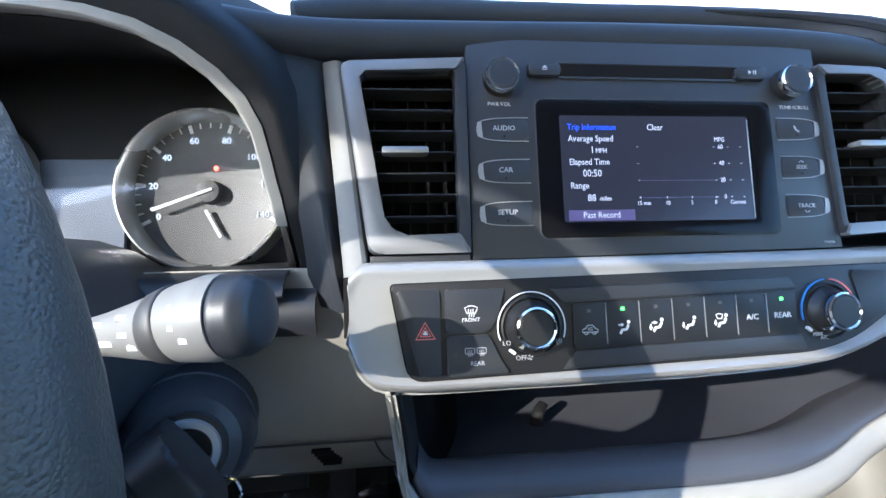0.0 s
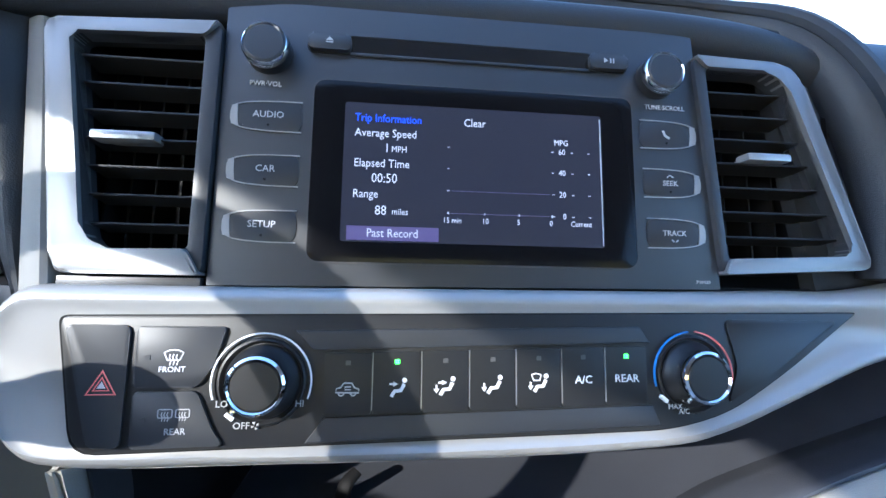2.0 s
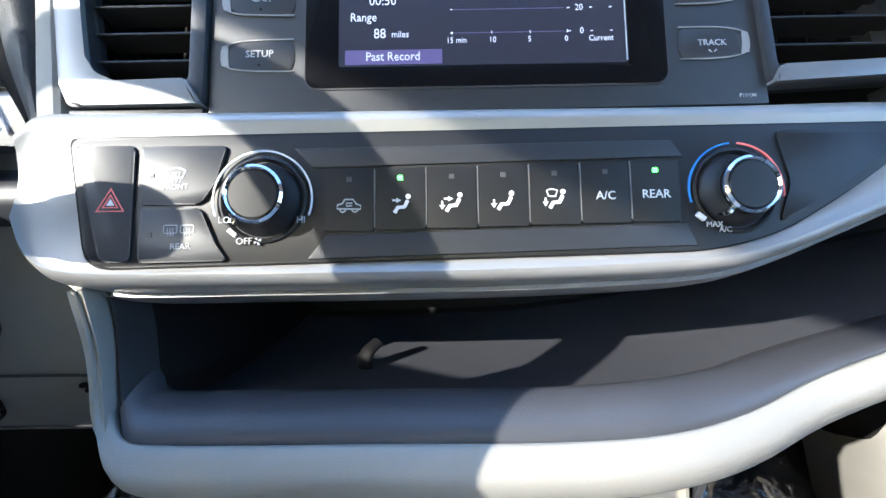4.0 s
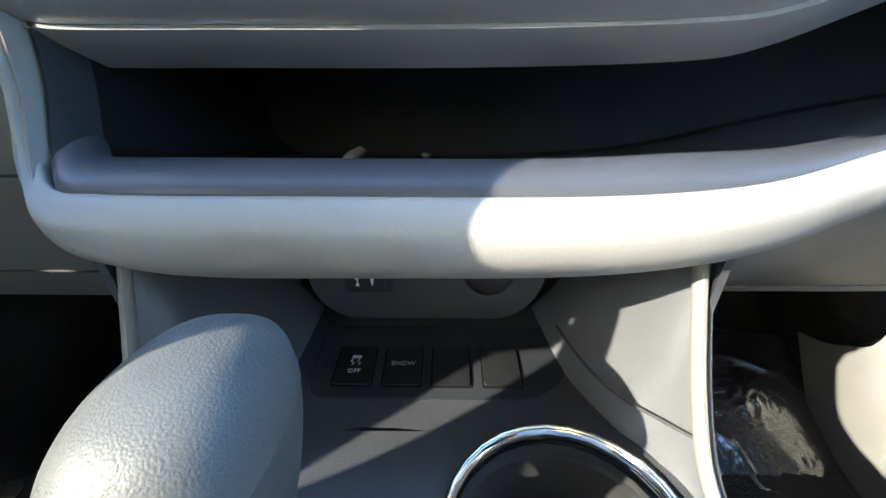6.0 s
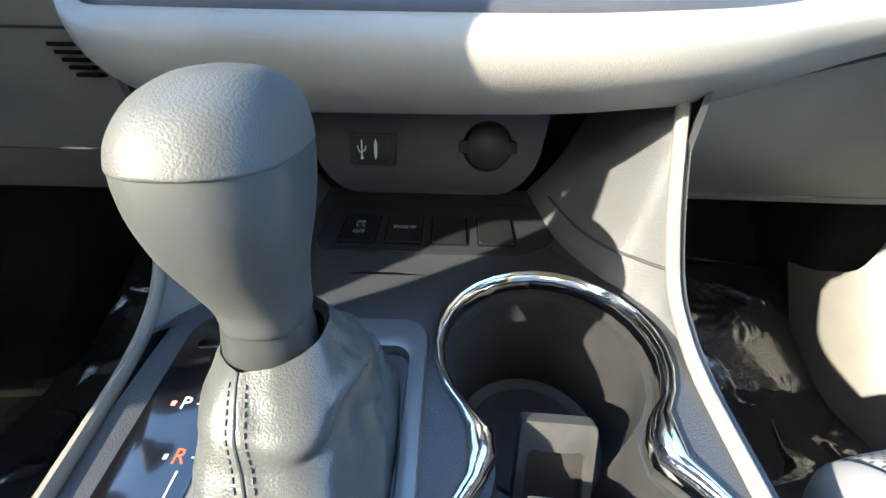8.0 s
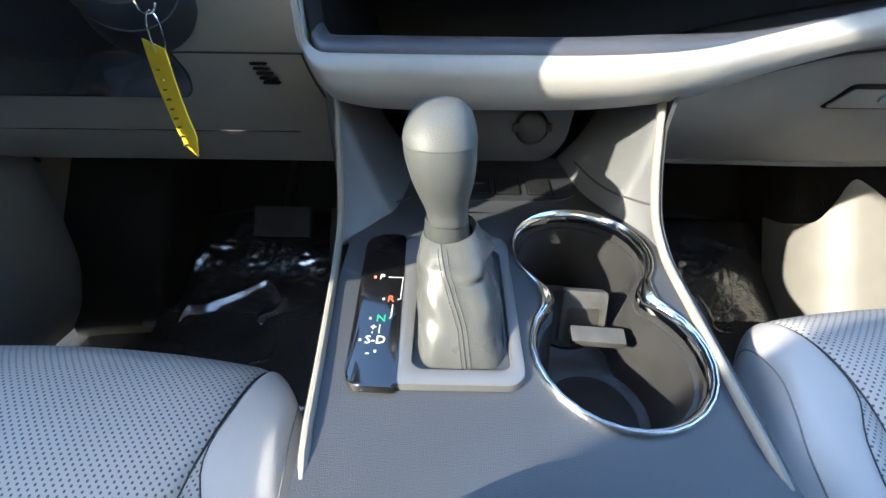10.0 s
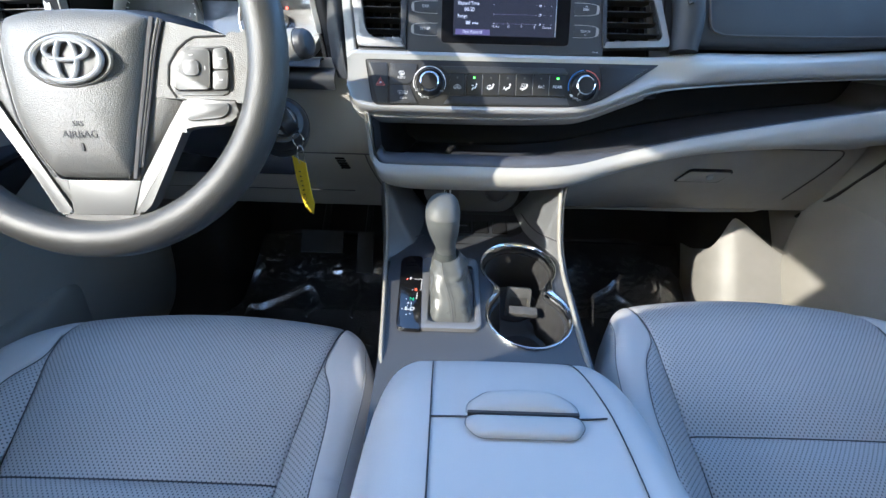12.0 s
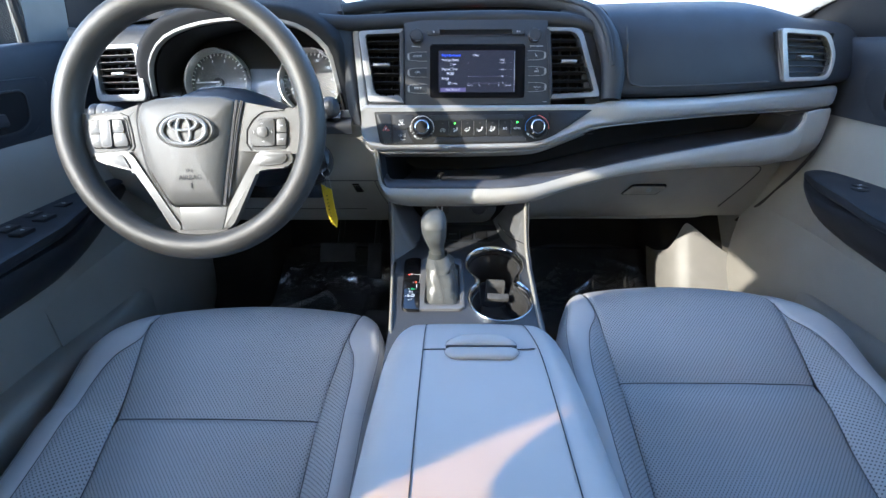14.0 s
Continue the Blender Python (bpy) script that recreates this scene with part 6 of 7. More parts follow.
def armrest():
    arm = thing("armrest_console", "light grey leather armrest bin with a two-part lid", "armrest")
    rows = []
    for y, z, hw, sh in ((-0.062, 0.44, 0.092, 0.0), (-0.066, 0.462, 0.094, 0.002), (-0.076, 0.484, 0.096, 0.006), (-0.10, 0.503, 0.099, 0.008), (-0.14, 0.5185, 0.102, 0.009), (-0.19, 0.5265, 0.104, 0.010), (-0.28, 0.531, 0.106, 0.010), (-0.45, 0.532, 0.108, 0.010), (-0.80, 0.530, 0.108, 0.010)):
        c = -0.0095
        rows.append([(c - hw - 0.022, y, z - 0.14), (c - hw - 0.016, y, z - 0.06), (c - hw - 0.004, y, z - 0.020), (c - hw + 0.014, y, z - 0.003), (c - 0.066, y, z - 0.0005), (c - 0.03, y, z + 0.001), (c + 0.03, y, z + 0.001), (c + 0.066, y, z - 0.0005), (c + hw - 0.014, y, z - 0.003), (c + hw + 0.004, y, z - 0.020), (c + hw + 0.016, y, z - 0.06), (c + hw + 0.022, y, z - 0.14)])
    part("pad", sheet(rows, 4, 4), LEATHER, arm, "light grey leather pad")
    prof = [(-0.068, 0.4665), (-0.078, 0.4865), (-0.10, 0.5045), (-0.14, 0.5195), (-0.19, 0.5275), (-0.28, 0.5318), (-0.45, 0.5328), (-0.79, 0.5308)]
    for x0, x1 in ((-0.074, -0.073), (0.048, 0.062)):
        part("lid_groove", tube([(x0 + (x1 - x0) * min(1, i / 4), y, z - 0.0004) for i, (y, z) in enumerate(prof)], 0.0006, 6, 4), SEAM, arm)
    part("lid_groove", tube([(-0.0735, -0.1765, 0.5258), (-0.045, -0.1765, 0.5266), (0.03, -0.1765, 0.5266), (0.0565, -0.174, 0.5260)], 0.0008, 6, 2), SEAM, arm)
    # latch: two stacked rounded grips in a shallow dish
    def dome(outline, m):
        cx, cy = sum(p[0] for p in outline) / len(outline), sum(p[1] for p in outline) / len(outline)
        bm = bmesh.new()
        rows = [[bm.verts.new((cx + (x - cx) * q, cy + (y - cy) * q, z)) for x, y in outline] for q, z in ((1.0, -0.004), (1.0, 0.0018), (0.97, 0.0040), (0.90, 0.0058), (0.75, 0.0070), (0.4, 0.0078))]
        k = len(outline)
        for a, b in zip(rows, rows[1:]):
            for i in range(k):
                bm.faces.new((a[i], a[(i + 1) % k], b[(i + 1) % k], b[i]))
        bm.faces.new(rows[-1])
        return moved(bm, m)

    upper = soften([(-0.0415, 0.0), (0.0415, 0.0), (0.040, 0.008), (0.026, 0.0175), (0.0, 0.0195), (-0.026, 0.0175), (-0.040, 0.008)], 0.006)
    lower = soften([(-0.0412, -0.0012), (-0.0425, -0.009), (-0.034, -0.0195), (0.034, -0.0195), (0.0425, -0.009), (0.0412, -0.0012)], 0.006)
    U = at(-0.0055, -0.1740, 0.5252) @ Matrix.Rotation(radians(15), 4, "X")
    L = at(-0.0055, -0.1770, 0.5265) @ Matrix.Rotation(radians(-2), 4, "X")
    LATCH = mat("smooth grey latch plastic", (0.44, 0.435, 0.43), 0.4, bump=0.08, size=0.0008, vary=0.04)
    for outline, m, rise in ((upper, U, 1.0), (lower, L, 0.9)):
        grip = part("latch", dome(outline, m @ Matrix.Diagonal((1, 1, rise, 1))), LATCH, arm, "grey plastic latch grip")
        part("latch_gap", moved(tube([(x * 1.012, y * 1.02, 0.0022) for x, y in outline], 0.0004, 6, 1, closed=True), m), THREAD, grip)
    part("latch_slot", moved(box(-0.0405, 0.0405, -0.0010, 0.0012, -0.002, 0.0050), at(-0.0055, -0.1755, 0.5262)), SEAM, arm)


console()
cup_holder()
shifter()
armrest()

# ---- front seats ----
def seat(cx, cy, cz, flip, front, cut, label):
    """One cushion surface cut into panels: centre front and rear, perforated inset and smooth bolster on each side."""
    s = thing("front_seat", label, "seat", Matrix.Translation((cx, cy, cz)), "front seats")
    # stations along the middle: forward, height, half width, bolster reach, bolster rise, inset share
    ST = ((0.146, 0.290, 0.166, 0.22, 0.0, 0.03), (0.160, 0.340, 0.172, 0.30, 0.0, 0.03), (0.157, 0.378, 0.174, 0.38, 0.0, 0.03), (0.135, 0.402, 0.174, 0.52, 0.0, 0.03), (0.10, 0.411, 0.171, 0.66, 0.002, 0.03), (0.055, 0.406, 0.166, 0.82, 0.006, 0.05), (0.015, 0.392, 0.162, 0.92, 0.012, 0.30), (-0.03, 0.374, 0.157, 0.98, 0.018, 0.42), (cut, 0.358 + 0.22 * (cut + 0.064), 0.154, 1.0, 0.024, 0.46), (-0.10, 0.347, 0.152, 1.02, 0.030, 0.48), (-0.18, 0.312, 0.148, 1.05, 0.042, 0.50), (-0.30, 0.278, 0.146, 1.06, 0.052, 0.50), (-0.50, 0.262, 0.145, 1.06, 0.055, 0.50))
    CUT = 8

    def half(st):
        return st[2] * (1 + (front - 1) * max(0.0, min(1.0, (st[0] - cut) / 0.16)))

    def mid(st, f, rear):
        y, z, w = st[0], st[1], half(st)
        crown = 0.006 * (1 - f * f) - 0.004 * max(0.0, (abs(f) - 0.93) / 0.07)
        d = y - cut
        dip = (0.010 * math.exp(-d / 0.022) if d >= 0 else 0.010 * math.exp(d / 0.012)) * (1 - 0.35 * f * f)
        return (f * w, y - 0.016 * f * f * max(0.0, min(1.0, y / 0.1)), z + crown - dip)

    cols = (-1.0, -0.93, -0.6, -0.2, 0.2, 0.6, 0.93, 1.0)
    front_panel = part("front_panel", sheet([[mid(st, f, 0) for f in cols] for st in ST[:CUT + 1]], 4, 5), PERF, s, "perforated grey leather front panel")
    part("rear_panel", sheet([[mid(st, f, 1) for f in cols] for st in ST[CUT:]], 4, 5), PERF, s, "perforated grey leather centre panel")
    part("cross_seam", tube([Vector(mid(ST[CUT], f, 0)) + Vector((0, 0, 0.0004)) for f in cols], 0.0009, 6, 3), SEAM, front_panel)
    for sd in (-1, 1):
        wide = 0.108 if sd * flip > 0 else 0.090

        def side(st, f):
            y, z, w = st[0], st[1], half(st)
            reach, rise, inset = wide * st[3], st[4], st[5]
            h = rise * math.sin(min(1.0, f / 0.62) * math.pi / 2) - 0.004 * math.exp(-f / 0.06) - 0.0022 * math.exp(-((f - inset) / 0.035) ** 2)
            drop = 0.0 if f < 0.6 else 0.030 * ((f - 0.6) / 0.4) ** 2.2
            x = sd * (w + reach * f)
            yy = y - 0.016 * max(0.0, min(1.0, y / 0.1)) - 0.040 * f ** 1.5 * max(0.0, min(1.0, (y + 0.03) / 0.12))
            return Vector((x, yy, z + h - drop))

        rows = []
        for st in ST:
            i = st[5]
            r = [side(st, i + (1 - i) * q) for q in (0.0, 0.06, 0.14, 0.3, 0.5, 0.7, 0.86, 1.0)]
            e = r[-1]
            r += [e + Vector((sd * 0.003, -0.002, -0.025)), e + Vector((sd * 0.002, -0.004, -0.06)), Vector((e.x - sd * 0.01, e.y - 0.006, min(e.z - 0.09, 0.24)))]
            rows.append(r)
        b = part("bolster", sheet(rows, 3, 4), LEATHER, s, "smooth grey leather side bolster")
        rows = [[side(st, st[5] * q) for q in (0.0, 0.1, 0.3, 0.6, 0.85, 1.0)] for st in ST]
        part("bolster_inset", sheet(rows, 3, 4), PERF, s, "perforated grey leather bolster inset")
        part("panel_seam", tube([Vector(mid(st, sd, 0)) + Vector((0, 0, 0.0003)) for st in ST], 0.0009, 6, 4), SEAM, s)
        part("stitching", tube([side(st, st[5] + 0.01) + Vector((0, 0, 0.0004)) for st in ST[4:]], 0.0007, 5, 4), SEAM, b)
        part("piping", tube([side(st, 0.80) + Vector((0, 0, 0.0002)) for st in ST[1:]], 0.0007, 5, 4), THREAD, b)
    part("seat_base", box(-0.225, 0.225, -0.46, 0.090, 0.15, 0.262, 0.02), BLACK, s)
    part("seat_front", sheet([[(-0.20, 0.108, 0.30), (-0.1, 0.137, 0.30), (0.0, 0.143, 0.30), (0.1, 0.137, 0.30), (0.20, 0.108, 0.30)], [(-0.19, 0.09, 0.22), (-0.1, 0.118, 0.22), (0.0, 0.122, 0.22), (0.1, 0.118, 0.22), (0.19, 0.09, 0.22)]], 4, 2, 0.004), LEATHER, s)
    # reclined backrest with soft shoulders, and headrest on two posts
    rows = []
    for z, y, wd in ((0.25, -0.50, 0.20), (0.40, -0.560, 0.225), (0.55, -0.615, 0.235), (0.68, -0.665, 0.235), (0.76, -0.693, 0.228), (0.815, -0.712, 0.212), (0.845, -0.724, 0.190), (0.860, -0.735, 0.150), (0.864, -0.745, 0.060)):
        rows.append([(-wd, y - 0.07, z), (-wd - 0.012, y - 0.01, z), (-wd * 0.8, y + 0.022, z), (-wd * 0.55, y, z), (0, y - 0.006, z), (wd * 0.55, y, z), (wd * 0.8, y + 0.022, z), (wd + 0.012, y - 0.01, z), (wd, y - 0.07, z), (0, y - 0.11, z)])
    part("backrest", sheet(rows, 3, 4, closed=True), LEATHER, s, "grey leather backrest")
    part("headrest", moved(box(-0.152, 0.152, -0.045, 0.045, -0.09, 0.09, 0.035, 4), at(0, -0.755, 0.968)), LEATHER, s, "grey leather headrest")
    for x in (-0.06, 0.06):
        part("headrest_post", tube([(x, -0.755, 0.84), (x, -0.757, 0.90)], 0.006, 8, 1), CHROME, s)
    for x in (-0.19, 0.19):
        part("seat_rail", box(x - 0.02, x + 0.02, -0.5, 0.09, FLOOR, 0.155, 0.004), BLACK, s)
    return s


seat(-0.392, -0.035, -0.016, -1, 1.06, -0.078, "grey perforated leather driver's seat cushion, creased")
seat(0.378, 0.012, 0.004, 1, 0.96, -0.064, "grey perforated leather passenger seat cushion, creased")

# ---- steering wheel and column ----
COLUMN = frame_of((-0.4095, 0.041, 0.742), 19.7)
WHEEL = frame_of((-0.3920, 0.0170, 0.7453), 20.4) @ Matrix.Scale(0.953, 4)


def steering_wheel():
    w = thing("steering_wheel", "dark grey three-spoke steering wheel with silver trim", "steering wheel", WHEEL)
    R = 0.1742
    circle = [(R * math.cos(t), R * math.sin(t), 0.0) for t in [2 * math.pi * i / 40 for i in range(40)]]
    part("rim", tube(circle, 0.0180, 18, 2, closed=True), WHEELSKIN, w, "dark grey grained rim", sharp=80)
    # everything inside the rim, turned a touch to the left
    HUB = Matrix.Rotation(radians(2.2), 4, "Z")
    P = lambda name, bm, material, parent, label="", **k: part(name, moved(bm, HUB), material, parent, label, **k)
    left = [(-0.0377, -0.1135), (-0.0533, -0.0893), (-0.0660, -0.0608), (-0.0715, -0.0305), (-0.0745, 0.0065), (-0.0690, 0.0310)]
    right = [(0.0378, -0.1160), (0.0460, -0.0730), (0.0543, -0.0353), (0.0617, 0.0010), (0.0683, 0.0295)]
    out = soften([(0.0, -0.1155)] + right + [(0.045, 0.0365), (0.0, 0.0385), (-0.045, 0.0368)] + left[::-1], 0.007)
    bm = bmesh.new()
    rows = []
    for q, z in ((1.0, -0.014), (1.0, -0.004), (0.985, 0.000), (0.93, 0.0045), (0.75, 0.0095), (0.5, 0.0130), (0.25, 0.0145)):
        rows.append([bm.verts.new((x * q, (y + 0.020) * q - 0.020, z)) for x, y in out])
    k = len(out)
    for a, b in zip(rows, rows[1:]):
        for i in range(k):
            bm.faces.new((a[i], a[(i + 1) % k], b[(i + 1) % k], b[i]))
    bm.faces.new(rows[-1])
    cover = P("airbag_cover", bm, COVER, w, "dark grey grained airbag cover", sharp=60)
    for edge, inward, bead in ((left, 0.0042, 0.0012), (right, -0.0042, 0.0026)):
        line = [Vector((x - inward * 0.25, y, 0.0004)) for x, y in edge]
        P("cover_groove", tube(line, bead, 8, 6, flat=0.6), SEAM, cover)
        p = curve_points(line, 16)
        P("stitching", join(*[tube([p[i] + Vector((inward * 1.15, 0, 0.0016)), p[i + 1] + Vector((inward * 1.15, 0, 0.0016))], 0.0007, 5, 1) for i in range(0, len(p) - 1, 2)]), SEAM, cover)
    # padded flanks that fall away from the cover to the silver spokes
    P("flank", sheet([[(a, b, -0.002), ((a + c) / 2, (b + d) / 2, -0.0025), (c, d, -0.0065)] for (a, b), (c, d) in (((-0.0300, -0.1160), (-0.0270, -0.1480)), ((-0.0385, -0.1130), (-0.0430, -0.1220)), ((-0.0533, -0.0893), (-0.0650, -0.0830)), ((-0.0660, -0.0608), (-0.0800, -0.0560)), ((-0.0715, -0.0305), (-0.0930, -0.0340)))], 3, 3, 0.004), COVER, w)
    P("flank", sheet([[(a, b, -0.003), ((a + c) / 2, (b + d) / 2, -0.0045), (c, d, -0.0100)] for (a, b), (c, d) in (((0.0378, -0.1160), (0.0420, -0.1210)), ((0.0460, -0.0730), (0.0720, -0.0700)), ((0.0543, -0.0353), (0.0930, -0.0400)))], 3, 3, 0.004), COVER, w)
    P("piping", tube([Vector((x, y, -0.0005)) for x, y in ((0.0430, -0.1050), (0.0500, -0.0731), (0.0584, -0.0355), (0.0665, 0.0010), (0.0750, 0.0290))], 0.0012, 8, 6), COVER, cover)
    P("cover_groove", tube([Vector((x, y, -0.0015)) for x, y in ((0.0455, -0.1050), (0.0525, -0.0731), (0.0609, -0.0355), (0.0690, 0.0010), (0.0770, 0.0280))], 0.0015, 8, 6), SEAM, cover)
    # side spokes that carry the button pods
    P("side_spoke", slab(soften([(-0.0660, -0.0330), (-0.0735, 0.0065), (-0.0690, 0.0310), (-0.0985, 0.0225), (-0.1470, 0.0180), (-0.1720, 0.0300), (-0.1740, -0.0500), (-0.1500, -0.0400), (-0.0960, -0.0360)][::-1], 0.006), -0.011, -0.003, 0.003, 3), COVER, w)
    P("side_spoke", slab(soften([(0.0543, -0.0390), (0.0600, 0.0010), (0.0683, 0.0295), (0.100, 0.0220), (0.1400, 0.0130), (0.172, 0.030), (0.174, -0.062), (0.152, -0.047), (0.100, -0.043)], 0.006), -0.011, -0.003, 0.003, 3), COVER, w)
    # left pod: two columns of keys beside a raised rocker
    pod = P("button_pod", slab(soften([(-0.1490, 0.0060), (-0.1430, 0.0150), (-0.1000, 0.0152), (-0.0925, 0.0115), (-0.0885, -0.0270), (-0.0940, -0.0330), (-0.1440, -0.0300)][::-1], 0.006), -0.010, -0.0015, 0.0015), WHEELKEY, w, "grey button pod with a dark outline")
    P("pod_gap", join(stroke([(-0.1000, 0.0190), (-0.0895, 0.0150), (-0.0860, -0.0080), (-0.0845, -0.0280), (-0.0890, -0.0345)], 0.0016, -0.0035, -0.0022), slab(soften([(-0.1445, 0.0030), (-0.1420, 0.0112), (-0.0945, 0.0112), (-0.0895, -0.0265), (-0.0930, -0.0295), (-0.1425, -0.0295)][::-1], 0.004), -0.0020, -0.0008)), CAVE, pod)
    for q in ([(-0.1425, 0.0040), (-0.1405, 0.0095), (-0.1285, 0.0100), (-0.1288, -0.0083), (-0.1428, -0.0083)], [(-0.1428, -0.0097), (-0.1288, -0.0097), (-0.1290, -0.0284), (-0.1420, -0.0270)], [(-0.1108, 0.0095), (-0.0970, 0.0092), (-0.0945, -0.0078), (-0.1112, -0.0078)], [(-0.1112, -0.0092), (-0.0942, -0.0092), (-0.0912, -0.0262), (-0.1118, -0.0272)]):
        key_cap = P("button", slab(soften(q, 0.002), -0.0010, 0.0012, 0.0007), WHEELKEY, pod)
        cx, cy = sum(a for a, b in q) / len(q), sum(b for a, b in q) / len(q)
        P("button_mark", box(cx - 0.0022, cx + 0.0022, cy - 0.0005, cy + 0.0005, 0.0010, 0.0015), PRINT, key_cap)
    P("rocker", slab(soften([(-0.1272, 0.0100), (-0.1122, 0.0103), (-0.1130, -0.0280), (-0.1276, -0.0285)], 0.002), -0.0010, 0.0034, 0.0014), KEYGREY, pod, "raised grey rocker button")
    # right pod: square direction pad and one column of keys
    pod = P("button_pod", slab(soften([(0.0795, -0.0330), (0.0850, -0.0385), (0.1340, -0.0395), (0.1380, -0.0175), (0.1355, 0.0050), (0.0965, 0.0050), (0.0815, -0.0110)], 0.006), -0.010, -0.0015, 0.0015), WHEELKEY, w, "grey button pod with a dark outline")
    P("pod_gap", join(stroke([(0.1340, 0.0135), (0.1050, 0.0130), (0.0975, 0.0095), (0.0880, 0.0020), (0.0790, -0.0110), (0.0770, -0.0300), (0.0835, -0.0405)], 0.0016, -0.0035, -0.0022), slab(soften([(0.0830, -0.0310), (0.0860, -0.0355), (0.1345, -0.0355), (0.1372, -0.0170), (0.1355, 0.0025), (0.0985, 0.0025), (0.0850, -0.0120)], 0.004), -0.0020, -0.0008)), CAVE, pod)
    pad = P("direction_pad", slab(soften([(0.0842, -0.0305), (0.0865, -0.0342), (0.1180, -0.0345), (0.1202, 0.0015), (0.0990, 0.0017), (0.0860, -0.0125)], 0.004), -0.0010, 0.0014, 0.0010), WHEELKEY, pod)
    P("button", slab(rounded(0.0955, 0.1100, -0.0222, -0.0086, 0.0035), 0.0005, 0.0036, 0.0012), KEYGREY, pad, "grey centre button")
    for x, y, a in ((0.1028, -0.0040, 0), (0.1028, -0.0285, 0), (0.0900, -0.0155, 90), (0.1150, -0.0155, 90)):
        P("button_mark", moved(box(-0.0018, 0.0018, -0.0004, 0.0004, 0.0012, 0.0017), at(x, y) @ Matrix.Rotation(radians(a), 4, "Z")), PRINT, pad)
    for q in ([(0.1222, -0.0165), (0.1236, 0.0015), (0.1350, 0.0013), (0.1364, -0.0165)], [(0.1206, -0.0345), (0.1340, -0.0342), (0.1364, -0.0180), (0.1221, -0.0180)]):
        key_cap = P("button", slab(soften(q, 0.002), -0.0010, 0.0012, 0.0007), WHEELKEY, pod)
        cx, cy = sum(a for a, b in q) / len(q), sum(b for a, b in q) / len(q)
        P("button_mark", box(cx - 0.0026, cx + 0.0026, cy - 0.0005, cy + 0.0005, 0.0010, 0.0015), PRINT, key_cap)
    # silver spokes from under the pods to the bridge, each with a lower button
    P("silver_spoke", slab(soften([(-0.1450, -0.0335), (-0.0968, -0.0345), (-0.0905, -0.0380), (-0.0635, -0.0849), (-0.0282, -0.1460), (-0.0300, -0.1495), (-0.0415, -0.1495), (-0.0670, -0.1009), (-0.0900, -0.0625), (-0.1330, -0.0500), (-0.1450, -0.0430)][::-1], 0.003, 3), -0.014, -0.0020, 0.0026, 3), SPOKE, w, "satin silver lower spoke")
    P("lower_button", slab(soften([(-0.1335, -0.0390), (-0.1031, -0.0385), (-0.0925, -0.0590), (-0.1212, -0.0505)][::-1], 0.003), -0.006, 0.0004, 0.0012), WHEELKEY, w, "grey lower spoke button")
    P("silver_spoke", slab(soften([(0.0428, -0.1175), (0.0751, -0.0661), (0.0919, -0.0412), (0.1402, -0.0430), (0.1420, -0.0568), (0.1303, -0.0655), (0.0990, -0.0675), (0.0880, -0.0700), (0.0500, -0.1410), (0.0400, -0.1500), (0.0310, -0.1500)], 0.003, 3), -0.014, -0.0020, 0.0026, 3), SPOKE, w, "satin silver lower spoke")
    P("lower_button", slab(soften([(0.0930, -0.0540), (0.1020, -0.0460), (0.1340, -0.0465), (0.1330, -0.0560), (0.1250, -0.0600), (0.0940, -0.0625)], 0.003), -0.006, 0.0004, 0.0012), WHEELKEY, w, "grey lower spoke button")
    P("silver_bridge", slab(soften([(-0.0275, -0.1495), (0.0308, -0.1505), (0.0420, -0.1178), (-0.0290, -0.1165)], 0.0008, 2), -0.012, -0.0016, 0.0004), SPOKE, w, "satin silver spoke bridge")
    P("lower_spoke", slab(soften([(-0.046, -0.168), (0.046, -0.168), (0.038, -0.1490), (-0.036, -0.1485)], 0.002), -0.018, -0.003, 0.003), WHEELSKIN, w)
    # oval badge
    oval = Matrix.Diagonal((0.0405, 0.0240, 1, 1))
    dish = P("badge_dish", moved(lathe([(0.0, -0.001), (0.86, -0.0005), (0.96, 0.0012), (1.0, 0.0)], 40), at(0.0, -0.011, 0.0145) @ oval), COVER, w)
    el = lambda rx, ry, cx=0, cy=0: [(cx + rx * math.cos(t), cy - 0.011 + ry * math.sin(t), 0.0165) for t in [2 * math.pi * i / 28 for i in range(28)]]
    P("badge", join(tube(el(0.0310, 0.0190), 0.0026, 8, 1, closed=True), tube(el(0.0090, 0.0180), 0.0021, 8, 1, closed=True), tube(el(0.0195, 0.0085, 0, 0.0080), 0.0021, 8, 1, closed=True)), BRIGHT, dish, "silver oval badge")
    lettering("SRS", 0.0070, HUB @ at(0.0, -0.066, 0.0134), SEAM, cover)
    lettering("AIRBAG", 0.0095, HUB @ at(0.0, -0.0755, 0.0123), SEAM, cover)
    P("tear_mark", box(-0.0012, 0.0012, -0.0900, -0.0830, 0.009, 0.0112), SEAM, cover)


LOCK = Matrix.Translation((-0.283, 0.173, 0.655)) @ Vector((0.35, -0.85, 0.35)).to_track_quat("Z", "Y").to_matrix().to_4x4()


